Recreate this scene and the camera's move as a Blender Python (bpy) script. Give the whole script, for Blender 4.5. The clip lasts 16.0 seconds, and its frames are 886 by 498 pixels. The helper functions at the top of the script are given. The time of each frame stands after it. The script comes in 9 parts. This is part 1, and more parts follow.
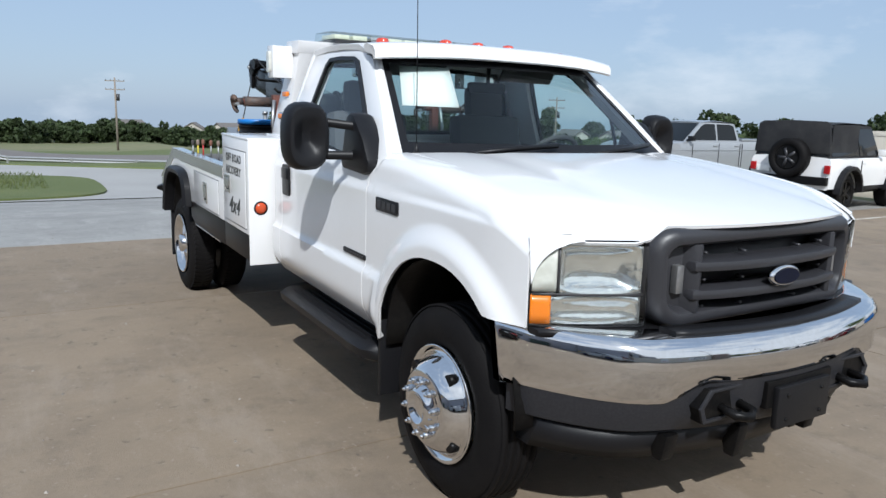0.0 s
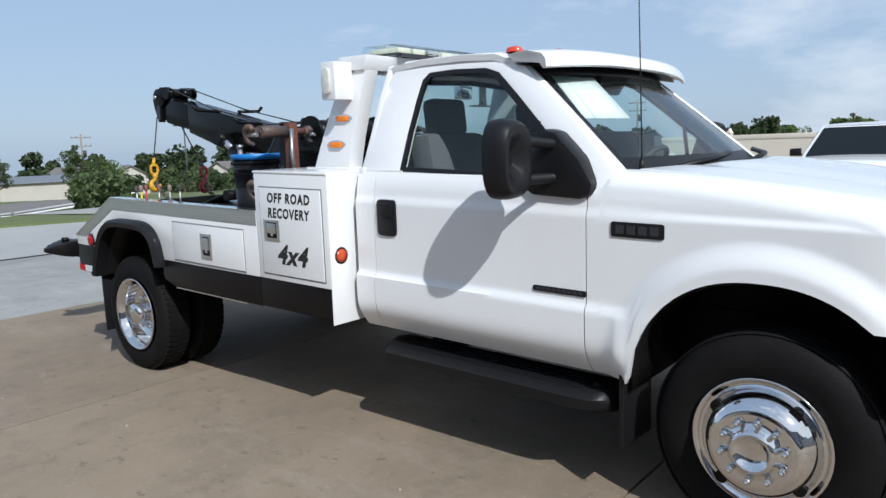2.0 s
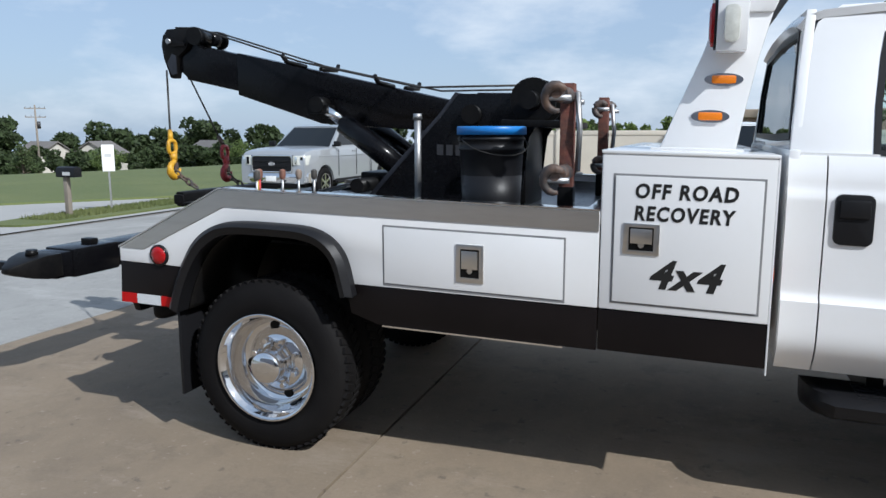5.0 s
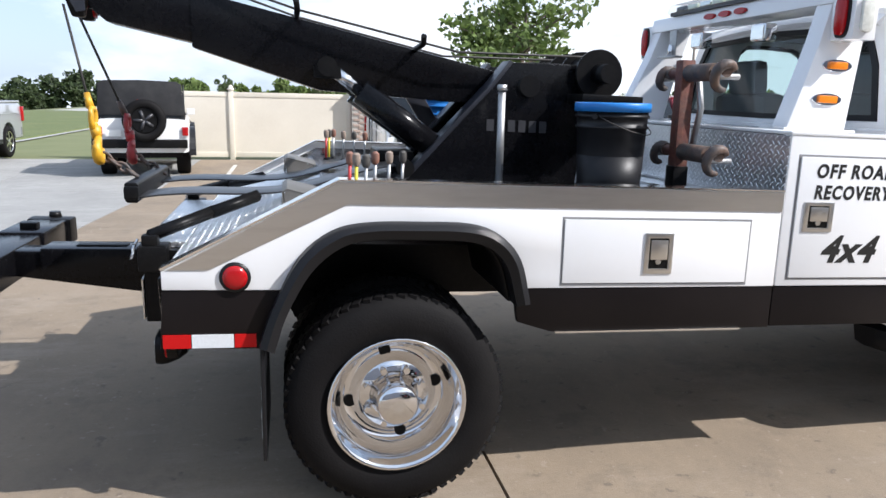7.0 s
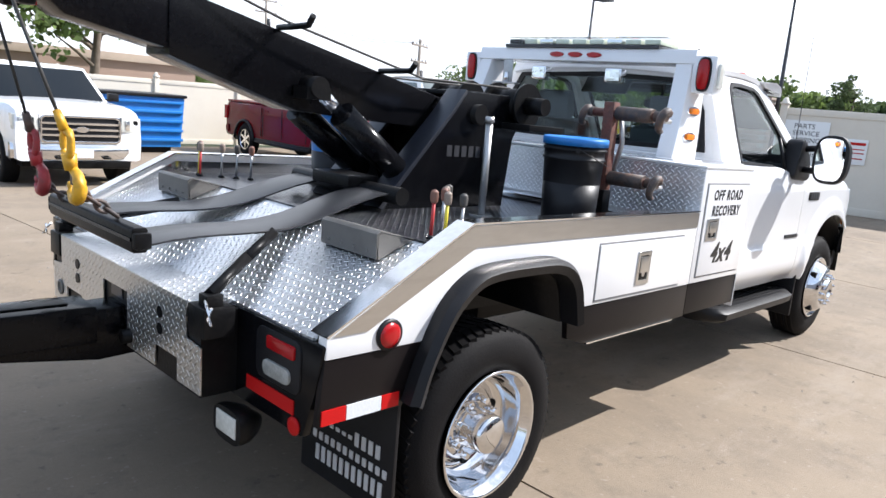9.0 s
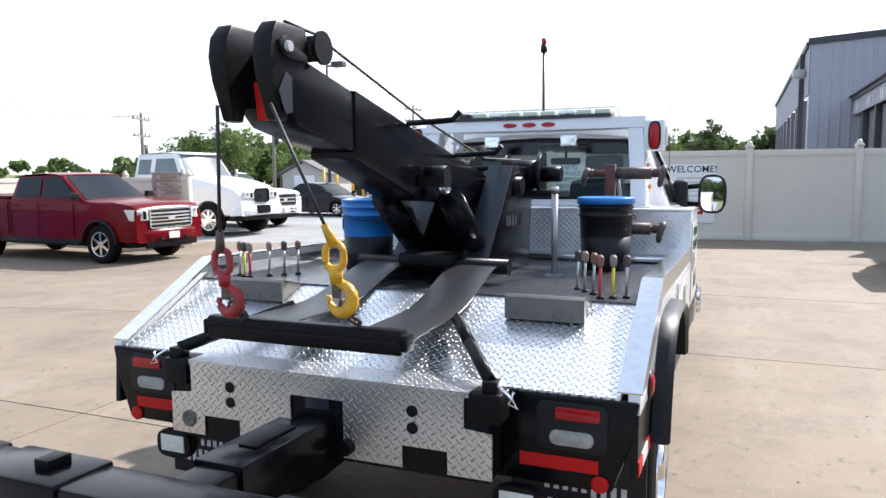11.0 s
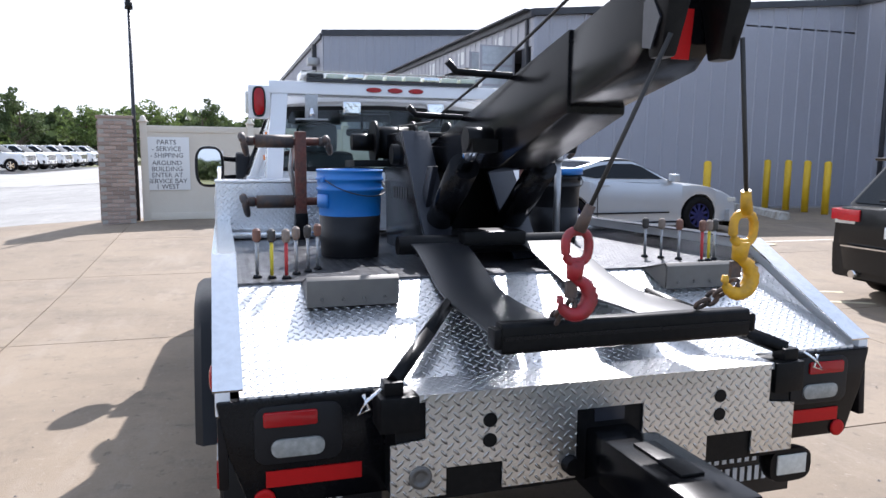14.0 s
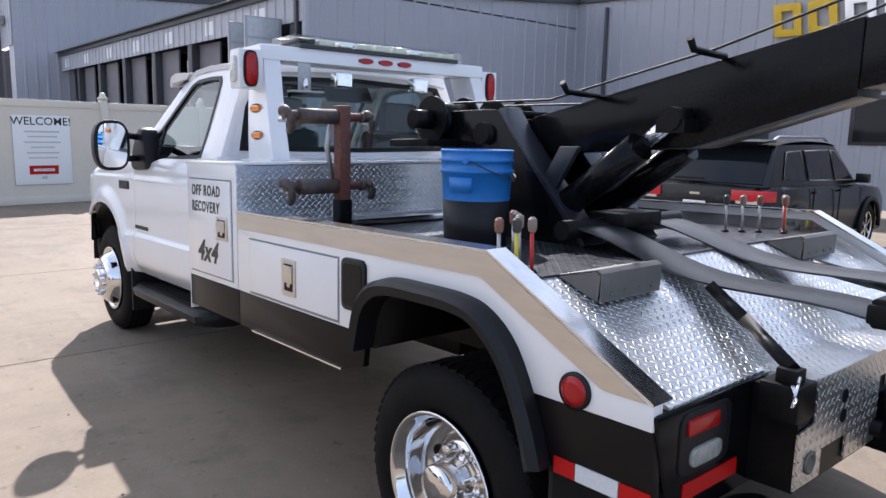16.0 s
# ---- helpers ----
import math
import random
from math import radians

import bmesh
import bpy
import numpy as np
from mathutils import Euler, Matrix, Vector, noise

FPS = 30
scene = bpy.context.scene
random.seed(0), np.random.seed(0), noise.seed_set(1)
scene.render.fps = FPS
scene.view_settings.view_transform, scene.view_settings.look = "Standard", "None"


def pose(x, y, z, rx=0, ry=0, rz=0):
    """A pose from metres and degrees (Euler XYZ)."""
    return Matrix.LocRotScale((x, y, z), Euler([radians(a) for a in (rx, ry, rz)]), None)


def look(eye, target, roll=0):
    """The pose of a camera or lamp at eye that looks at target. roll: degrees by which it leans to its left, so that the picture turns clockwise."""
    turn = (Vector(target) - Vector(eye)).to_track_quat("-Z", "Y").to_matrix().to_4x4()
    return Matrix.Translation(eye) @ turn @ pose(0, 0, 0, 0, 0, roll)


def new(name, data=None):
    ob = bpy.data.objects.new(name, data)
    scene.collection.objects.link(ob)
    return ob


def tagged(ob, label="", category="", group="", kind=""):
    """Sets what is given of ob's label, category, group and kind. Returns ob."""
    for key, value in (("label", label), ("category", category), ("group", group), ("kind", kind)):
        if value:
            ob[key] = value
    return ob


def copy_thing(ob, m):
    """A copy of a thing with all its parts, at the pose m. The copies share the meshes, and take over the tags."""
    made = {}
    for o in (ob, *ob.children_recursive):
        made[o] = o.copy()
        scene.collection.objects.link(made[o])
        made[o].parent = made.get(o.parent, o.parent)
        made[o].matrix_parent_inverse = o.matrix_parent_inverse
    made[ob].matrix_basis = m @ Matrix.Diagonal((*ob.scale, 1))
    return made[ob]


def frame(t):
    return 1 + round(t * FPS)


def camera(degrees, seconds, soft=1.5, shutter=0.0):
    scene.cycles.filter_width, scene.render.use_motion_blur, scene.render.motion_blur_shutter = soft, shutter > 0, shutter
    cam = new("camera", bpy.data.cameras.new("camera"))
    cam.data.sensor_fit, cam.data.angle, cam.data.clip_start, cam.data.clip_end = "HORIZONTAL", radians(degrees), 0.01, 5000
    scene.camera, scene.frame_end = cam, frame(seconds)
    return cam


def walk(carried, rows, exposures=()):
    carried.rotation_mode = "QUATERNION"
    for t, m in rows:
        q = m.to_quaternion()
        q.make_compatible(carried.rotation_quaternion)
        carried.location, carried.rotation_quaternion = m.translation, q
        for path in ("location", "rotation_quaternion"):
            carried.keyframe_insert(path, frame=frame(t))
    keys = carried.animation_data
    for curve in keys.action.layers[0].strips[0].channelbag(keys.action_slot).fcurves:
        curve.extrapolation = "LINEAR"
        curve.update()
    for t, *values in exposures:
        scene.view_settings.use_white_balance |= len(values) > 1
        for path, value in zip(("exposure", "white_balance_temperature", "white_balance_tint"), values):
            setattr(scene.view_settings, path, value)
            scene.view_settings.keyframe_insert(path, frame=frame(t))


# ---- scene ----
cam = camera(63.1, 16.0)
PATH = [
    (0, (6.585, -2.421, 1.532), (4.903, -1.398, 1.178), 1.6),
    (0.5, (6.194, -2.739, 1.524), (4.584, -1.604, 1.179), 0.8),
    (1, (5.798, -3.088, 1.525), (4.287, -1.819, 1.198), 0.0),
    (1.5, (5.384, -3.316, 1.492), (3.99, -1.919, 1.169), -1.2),
    (2, (4.916, -3.602, 1.492), (3.651, -2.078, 1.212), -2.0),
    (2.5, (4.45, -3.785, 1.466), (3.31, -2.167, 1.18), 0.3),
    (3, (3.912, -3.894, 1.448), (2.808, -2.253, 1.151), 0.1),
    (3.5, (3.42, -3.978, 1.457), (2.407, -2.279, 1.165), -0.2),
    (4, (2.881, -3.952, 1.482), (1.958, -2.203, 1.184), -0.0),
    (4.5, (2.315, -3.977, 1.446), (1.518, -2.164, 1.166), -0.2),
    (5, (1.811, -3.907, 1.459), (1.17, -2.039, 1.143), -0.1),
    (5.2, (1.585, -3.874, 1.434), (1.002, -1.984, 1.139), 1.1),
    (7.3, (-0.656, -3.484, 1.527), (-0.083, -1.617, 1.094), 0.2),
    (7.5, (-0.824, -3.41, 1.551), (-0.158, -1.576, 1.112), -0.4),
    (8, (-1.239, -3.26, 1.509), (-0.363, -1.514, 1.081), 1.5),
    (8.2, (-1.421, -3.154, 1.546), (-0.405, -1.49, 1.099), 2.6),
    (10.3, (-2.789, -1.918, 1.632), (-1.062, -0.938, 1.389), 1.8),
    (10.5, (-2.914, -1.774, 1.63), (-1.154, -0.852, 1.402), 0.8),
    (11, (-3.143, -1.409, 1.643), (-1.306, -0.649, 1.428), -0.5),
    (11.5, (-3.284, -0.963, 1.655), (-1.386, -0.362, 1.463), -0.9),
    (12, (-3.378, -0.55, 1.647), (-1.426, -0.152, 1.468), -1.0),
    (12.5, (-3.279, -0.138, 1.599), (-1.296, 0.035, 1.405), -1.1),
    (13, (-3.181, 0.27, 1.574), (-1.196, 0.192, 1.344), 1.4),
    (13.5, (-3.034, 0.705, 1.581), (-1.083, 0.339, 1.332), -0.3),
    (14, (-2.796, 1.093, 1.576), (-0.901, 0.513, 1.307), 0.6),
    (14.5, (-2.551, 1.54, 1.569), (-0.739, 0.742, 1.283), 1.9),
    (15, (-2.24, 1.867, 1.546), (-0.503, 0.92, 1.251), 1.1),
    (15.5, (-1.98, 2.277, 1.545), (-0.354, 1.147, 1.264), 2.1),
    (16, (-1.729, 2.582, 1.547), (-0.224, 1.303, 1.234), 1.2),
]
walk(cam, [(t, look(eye, target, roll)) for t, eye, target, roll in PATH],
     exposures=[(0, 0.04, 5850, 8), (5.2, 0.1, 5850, 8), (7.3, 0.8, 6100, 12), (10.3, 1.0, 6100, 12), (13.0, 0.98, 6050, 14), (16, 0.88, 6050, 17)])

# world, sun and exposure
SUN = Vector((0.664, -0.345, 0.664)).normalized()
world = bpy.data.worlds.new("world")
scene.world = world
world.use_nodes = True
wn, wl = world.node_tree.nodes, world.node_tree.links
bg = wn["Background"]
sky = wn.new("ShaderNodeTexSky")
sky.sky_type = "NISHITA"
sky.sun_disc = False
sky.sun_elevation = math.asin(SUN.z)
sky.sun_rotation = math.atan2(SUN.x, SUN.y)
sky.air_density, sky.dust_density, sky.ozone_density = 1.0, 1.0, 1.5
# thin cloud over the blue
tc = wn.new("ShaderNodeTexCoord")
mp = wn.new("ShaderNodeMapping")
mp.inputs["Scale"].default_value = (1.0, 1.0, 2.6)
mp.inputs["Location"].default_value = (0.35, 0.2, 0.1)
cl = wn.new("ShaderNodeTexNoise")
cl.inputs["Scale"].default_value, cl.inputs["Detail"].default_value, cl.inputs["Roughness"].default_value = 2.4, 9, 0.58
cr = wn.new("ShaderNodeValToRGB")
cr.color_ramp.elements[0].position, cr.color_ramp.elements[1].position = 0.38, 0.58
cr.color_ramp.elements[0].color, cr.color_ramp.elements[1].color = (0.22, 0.22, 0.22, 1), (0.95, 0.95, 0.95, 1)
mx = wn.new("ShaderNodeMixRGB")
mx.inputs["Color2"].default_value = (11.0, 11.3, 11.6, 1)
wl.new(tc.outputs["Generated"], mp.inputs["Vector"])
wl.new(mp.outputs["Vector"], cl.inputs["Vector"])
sx = wn.new("ShaderNodeSeparateXYZ")
ad = wn.new("ShaderNodeMath")
ad.operation = "MULTIPLY_ADD"
ad.inputs[1].default_value = 0.22  # the cloud thickens towards the sun's side
wl.new(tc.outputs["Generated"], sx.inputs[0])
wl.new(sx.outputs["X"], ad.inputs[0])
wl.new(cl.outputs["Fac"], ad.inputs[2])
up = wn.new("ShaderNodeMath")
up.operation = "MULTIPLY_ADD"
up.inputs[1].default_value = -0.16  # clearer overhead than low down
wl.new(sx.outputs["Z"], up.inputs[0])
wl.new(ad.outputs[0], up.inputs[2])
wl.new(up.outputs[0], cr.inputs["Fac"])
wl.new(cr.outputs["Color"], mx.inputs["Fac"])
hz = wn.new("ShaderNodeMixRGB")  # hazy blue mixed into the clear sky
hz.inputs["Fac"].default_value, hz.inputs["Color2"].default_value = 0.5, (5.0, 7.2, 10.4, 1)
wl.new(sky.outputs["Color"], hz.inputs["Color1"])
wl.new(hz.outputs["Color"], mx.inputs["Color1"])
wl.new(mx.outputs["Color"], bg.inputs["Color"])
bg.inputs["Strength"].default_value = 0.074
sun = new("sun", bpy.data.lights.new("sun", "SUN"))
sun.data.energy, sun.data.angle, sun.data.color = 4.7, radians(0.6), (1.0, 0.955, 0.89)
sun.matrix_world = look(SUN * 60, (0, 0, 0))

# ---- shapes ----
RAKE = 0.026


def raked(bm, k=RAKE):
    for v in bm.verts:
        v.co.z -= k * (v.co.x - 0.6)
    return bm


def box(bm, x0, x1, y0, y1, z0, z1):
    vs = [bm.verts.new((x, y, z)) for x in (x0, x1) for y in (y0, y1) for z in (z0, z1)]
    for f in ((0, 1, 3, 2), (4, 6, 7, 5), (0, 4, 5, 1), (2, 3, 7, 6), (0, 2, 6, 4), (1, 5, 7, 3)):
        bm.faces.new([vs[i] for i in f])
    return bm


def boxed(*d):
    return box(bmesh.new(), *d)


def tilted(bm, m, *d):
    """A box added to bm and turned by m."""
    b = boxed(*d)
    b.transform(m)
    return joined(bm, b)


def joined(bm, other):
    vs = [bm.verts.new(v.co) for v in other.verts]
    other.verts.index_update()
    for f in other.faces:
        try:
            bm.faces.new([vs[v.index] for v in f.verts]).smooth = f.smooth
        except ValueError:
            pass
    other.free()
    return bm


def prism(bm, pts, a0, a1, axis="y"):
    """A polygon in the plane across the axis, drawn out from a0 to a1."""
    def at(p, a):
        return {"y": (p[0], a, p[1]), "x": (a, p[0], p[1]), "z": (p[0], p[1], a)}[axis]
    a, b = [bm.verts.new(at(p, a0)) for p in pts], [bm.verts.new(at(p, a1)) for p in pts]
    n = len(pts)
    bm.faces.new(a), bm.faces.new(b[::-1])
    for i in range(n):
        bm.faces.new((a[i], b[i], b[(i + 1) % n], a[(i + 1) % n]))
    return bm


def prismed(*d):
    return prism(bmesh.new(), *d)


def rod(bm, p0, p1, r0, r1=None, seg=12, caps=True):
    p0, p1 = Vector(p0), Vector(p1)
    r1 = r0 if r1 is None else r1
    q = (p1 - p0).to_track_quat("Z", "Y")
    rings = []
    for p, r in ((p0, r0), (p1, r1)):
        rings.append([bm.verts.new(p + q @ Vector((r * math.cos(a), r * math.sin(a), 0))) for a in [2 * math.pi * i / seg for i in range(seg)]])
    for i in range(seg):
        bm.faces.new((rings[0][i], rings[0][(i + 1) % seg], rings[1][(i + 1) % seg], rings[1][i])).smooth = True
    if caps:
        bm.faces.new(rings[0][::-1]), bm.faces.new(rings[1])
    return bm


def rodded(*d, **k):
    return rod(bmesh.new(), *d, **k)


def tube(bm, pts, r, seg=8, closed=False):
    """A round tube along points."""
    pts = [Vector(p) for p in pts]
    n = len(pts)
    rings = []
    up = Vector((0.137, 0.31, 0.94)).normalized()
    for i, p in enumerate(pts):
        a = pts[(i - 1) % n] if closed or i else p
        b = pts[(i + 1) % n] if closed or i < n - 1 else p
        d = (b - a).normalized()
        s = d.cross(up).normalized()
        t = s.cross(d)
        rad = r[i] if isinstance(r, (list, tuple)) else r
        rings.append([bm.verts.new(p + s * rad * math.cos(k) + t * rad * math.sin(k)) for k in [2 * math.pi * j / seg for j in range(seg)]])
    for i in range(n if closed else n - 1):
        a, b = rings[i], rings[(i + 1) % n]
        for j in range(seg):
            bm.faces.new((a[j], a[(j + 1) % seg], b[(j + 1) % seg], b[j])).smooth = True
    if not closed:
        bm.faces.new(rings[0][::-1]), bm.faces.new(rings[-1])
    return bm


def lathe(bm, profile, centre, axis="y", seg=40, smooth=True, caps=(True, True)):
    """Turns a profile of (along, radius) about an axis through centre."""
    cx, cy, cz = centre
    rings = []
    for a, r in profile:
        ring = []
        for i in range(seg):
            t = 2 * math.pi * i / seg
            c, s = r * math.cos(t), r * math.sin(t)
            ring.append(bm.verts.new({"y": (cx + c, cy + a, cz + s), "x": (cx + a, cy + c, cz + s), "z": (cx + c, cy + s, cz + a)}[axis]))
        rings.append(ring)
    for a, b in zip(rings, rings[1:]):
        for i in range(seg):
            bm.faces.new((a[i], b[i], b[(i + 1) % seg], a[(i + 1) % seg])).smooth = smooth
    if caps[0]:
        bm.faces.new(rings[0])
    if caps[1]:
        bm.faces.new(rings[-1][::-1])
    return bm


def skin(bm, rows, closed=False, smooth=True):
    """Quads between rows of points."""
    vs = [[bm.verts.new(p) for p in r] for r in rows]
    for a, b in zip(vs, vs[1:]):
        n = len(a)
        for i in range(n if closed else n - 1):
            try:
                bm.faces.new((a[i], a[(i + 1) % n], b[(i + 1) % n], b[i])).smooth = smooth
            except ValueError:
                pass
    return vs


def loft(rows, smooth=True):
    """A closed skin through rings, with both ends filled."""
    bm = bmesh.new()
    vs = skin(bm, rows, True, smooth)
    bm.faces.new(vs[0][::-1]), bm.faces.new(vs[-1])
    return bm


def ring(outer, inner, depth):
    """A frame between two outlines of as many points, thickened by the vector depth."""
    bm = bmesh.new()
    d = Vector(depth)
    a, b = [bm.verts.new(p) for p in outer], [bm.verts.new(p) for p in inner]
    c, e = [bm.verts.new(Vector(p) + d) for p in outer], [bm.verts.new(Vector(p) + d) for p in inner]
    n = len(a)
    for i in range(n):
        j = (i + 1) % n
        bm.faces.new((a[i], a[j], b[j], b[i])), bm.faces.new((c[i], e[i], e[j], c[j]))
        bm.faces.new((a[i], c[i], c[j], a[j])), bm.faces.new((b[i], b[j], e[j], e[i]))
    return bm


def rounded(x0, x1, z0, z1, r, n=4):
    """A rounded rectangle as 2D points."""
    out = []
    for cx, cz, a0 in ((x1 - r, z1 - r, 0), (x0 + r, z1 - r, 90), (x0 + r, z0 + r, 180), (x1 - r, z0 + r, 270)):
        out += [(cx + r * math.cos(radians(a0 + 90 * i / n)), cz + r * math.sin(radians(a0 + 90 * i / n))) for i in range(n + 1)]
    return out


def soft_edges(bm, w, seg=2, angle=35):
    bmesh.ops.recalc_face_normals(bm, faces=bm.faces)
    es = [e for e in bm.edges if len(e.link_faces) == 2 and e.calc_face_angle(0) > radians(angle)]
    if es:
        bmesh.ops.bevel(bm, geom=es, offset=w, segments=seg, affect="EDGES", profile=0.6, clamp_overlap=True)
    return bm


def part(name, bm, material, parent=None, label="", bevel=0.0, rake=False, solid=0.0, smooth=False, seg=2, shift=None):
    """Links a bmesh as one mesh object under a thing or a part."""
    if bevel:
        soft_edges(bm, bevel, seg)
    if rake:
        raked(bm)
    bmesh.ops.recalc_face_normals(bm, faces=bm.faces)
    me = bpy.data.meshes.new(name)
    if "plate" in material.name:
        uv = bm.loops.layers.uv.new("flat")
        for f in bm.faces:
            t = Vector((0, 1, 0)) if abs(f.normal.y) < 0.8 else Vector((1, 0, 0))
            b = f.normal.cross(t).normalized()
            for c in f.loops:
                c[uv].uv = (c.vert.co.dot(t), c.vert.co.dot(b))
    if smooth or bevel:
        for f in bm.faces:
            f.smooth = True
    bm.to_mesh(me)
    bm.free()
    if smooth or bevel:
        me.set_sharp_from_angle(angle=radians(40))
    me.materials.append(material)
    ob = new(name, me)
    if shift is not None:
        ob.location = shift
    if parent:
        ob.parent = parent
    if label:
        tagged(ob, label)
    if solid:
        m = ob.modifiers.new("solid", "SOLIDIFY")
        m.thickness, m.offset = solid, -1
        if smooth:
            e = ob.modifiers.new("edges", "EDGE_SPLIT")
            e.split_angle = radians(40)
    return ob


def thing(name, label, category, group="", at=(0, 0, 0), turn=0):
    ob = new(name)
    ob.location, ob.rotation_euler = at, (0, 0, radians(turn))
    ob.empty_display_size = 0.2
    return tagged(ob, label, category, group)


def solid(name, bm, material, label, category, group="", kind="", bevel=0.0, smooth=False, rake=False):
    ob = part(name, bm, material, None, label, bevel, rake, smooth=smooth)
    return tagged(ob, label, category, group, kind)


def lettering(name, text, size, m, material, parent, shear=0.0, depth=0.001, align="LEFT", width=1.0, spacing=1.0, bold=0.0, gap=1.0):
    """Words as a mesh, with the built-in font."""
    cu = bpy.data.curves.new(name, "FONT")
    cu.body, cu.size, cu.shear, cu.extrude, cu.align_x, cu.space_line, cu.offset = text, size, shear, depth, align, spacing, bold
    cu.resolution_u = 3
    cu.space_character = gap
    tmp = bpy.data.objects.new(name, cu)
    scene.collection.objects.link(tmp)
    me = bpy.data.meshes.new_from_object(tmp.evaluated_get(bpy.context.evaluated_depsgraph_get()))
    bpy.data.objects.remove(tmp)
    me.transform(m @ Matrix.Diagonal((width, 1, 1, 1)))
    me.materials.clear()
    me.materials.append(material)
    ob = new(name, me)
    ob.parent = parent
    return ob


def S(v):
    v = min(1, max(0, v))
    return v * v * (3 - 2 * v)


def height(x, y):
    """The lot falls a little towards the street and the parking row."""
    return -0.022 - 0.27 * S((y - 3) / 9) + 0.16 * S((x - 5) / 8) * (1 - S((y - 2) / 6)) - 0.3 * S((-x - 4) / 8) * (1 - S((y - 3) / 9)) - 0.15 * S((-y - 3.2) / 2.5) * (1 - S((x - 4.5) / 3)) * S((x + 3) / 3)

# ---- materials ----
def material(name, colour, rough=0.5, metal=0.0, grain=None, wear=None, bump=0.0, bump_scale=60.0, coat=0.0, vary=0.0, spec=0.5, stretch=(1, 1, 1)):
    """A surface with fine grain and broad wear. grain, wear: (scale, second colour, amount)."""
    m = bpy.data.materials.new(name)
    m.use_nodes = True
    n, l = m.node_tree.nodes, m.node_tree.links
    b = n["Principled BSDF"]
    b.inputs["Roughness"].default_value, b.inputs["Metallic"].default_value = rough, metal
    b.inputs["Coat Weight"].default_value, b.inputs["Coat Roughness"].default_value = coat, 0.08
    b.inputs["Specular IOR Level"].default_value = spec
    co = n.new("ShaderNodeTexCoord")
    mp = n.new("ShaderNodeMapping")
    mp.inputs["Scale"].default_value = stretch
    l.new(co.outputs["Object"], mp.inputs["Vector"])
    last = n.new("ShaderNodeRGB")
    last.outputs[0].default_value = (*colour, 1)
    out = last.outputs[0]
    for spec_ in (wear, grain):
        if not spec_:
            continue
        scale, second, amount = spec_
        t = n.new("ShaderNodeTexNoise")
        t.inputs["Scale"].default_value, t.inputs["Detail"].default_value, t.inputs["Roughness"].default_value = scale, 6, 0.62
        l.new(mp.outputs["Vector"], t.inputs["Vector"])
        r = n.new("ShaderNodeMapRange")
        r.inputs["From Min"].default_value, r.inputs["From Max"].default_value = 0.42, 0.7
        r.inputs["To Max"].default_value = amount
        l.new(t.outputs["Fac"], r.inputs["Value"])
        x = n.new("ShaderNodeMixRGB")
        x.inputs["Color2"].default_value = (*second, 1)
        l.new(r.outputs["Result"], x.inputs["Fac"])
        l.new(out, x.inputs["Color1"])
        out = x.outputs["Color"]
    if vary:
        i = n.new("ShaderNodeObjectInfo")
        g = n.new("ShaderNodeMapRange")
        g.inputs["To Min"].default_value, g.inputs["To Max"].default_value = 1 - vary, 1 + vary
        l.new(i.outputs["Random"], g.inputs["Value"])
        x = n.new("ShaderNodeHueSaturation")
        l.new(g.outputs["Result"], x.inputs["Value"])
        l.new(out, x.inputs["Color"])
        out = x.outputs["Color"]
    l.new(out, b.inputs["Base Color"])
    if bump:
        t = n.new("ShaderNodeTexNoise")
        t.inputs["Scale"].default_value, t.inputs["Detail"].default_value = bump_scale, 4
        l.new(mp.outputs["Vector"], t.inputs["Vector"])
        u = n.new("ShaderNodeBump")
        u.inputs["Strength"].default_value, u.inputs["Distance"].default_value = bump, 0.01
        l.new(t.outputs["Fac"], u.inputs["Height"])
        l.new(u.outputs["Normal"], b.inputs["Normal"])
    return m


def glass(name, colour=(0.9, 0.95, 0.94), rough=0.0):
    """A clear sheet: see-through, with gloss that grows at glancing angles."""
    m = bpy.data.materials.new(name)
    m.use_nodes = True
    n, l = m.node_tree.nodes, m.node_tree.links
    n.remove(n["Principled BSDF"])
    t, g, f, x = n.new("ShaderNodeBsdfTransparent"), n.new("ShaderNodeBsdfGlossy"), n.new("ShaderNodeLayerWeight"), n.new("ShaderNodeMixShader")
    p, q = n.new("ShaderNodeMath"), n.new("ShaderNodeMath")
    p.operation, q.operation = "POWER", "MULTIPLY_ADD"
    p.inputs[1].default_value, q.inputs[1].default_value, q.inputs[2].default_value = 4.0, 0.85, 0.045
    t.inputs["Color"].default_value = (*colour, 1)
    g.inputs["Roughness"].default_value = rough
    f.inputs["Blend"].default_value = 0.5
    l.new(f.outputs["Facing"], p.inputs[0]), l.new(p.outputs[0], q.inputs[0])
    l.new(q.outputs[0], x.inputs[0]), l.new(t.outputs[0], x.inputs[1]), l.new(g.outputs[0], x.inputs[2])
    l.new(x.outputs[0], n["Material Output"].inputs["Surface"])
    return m


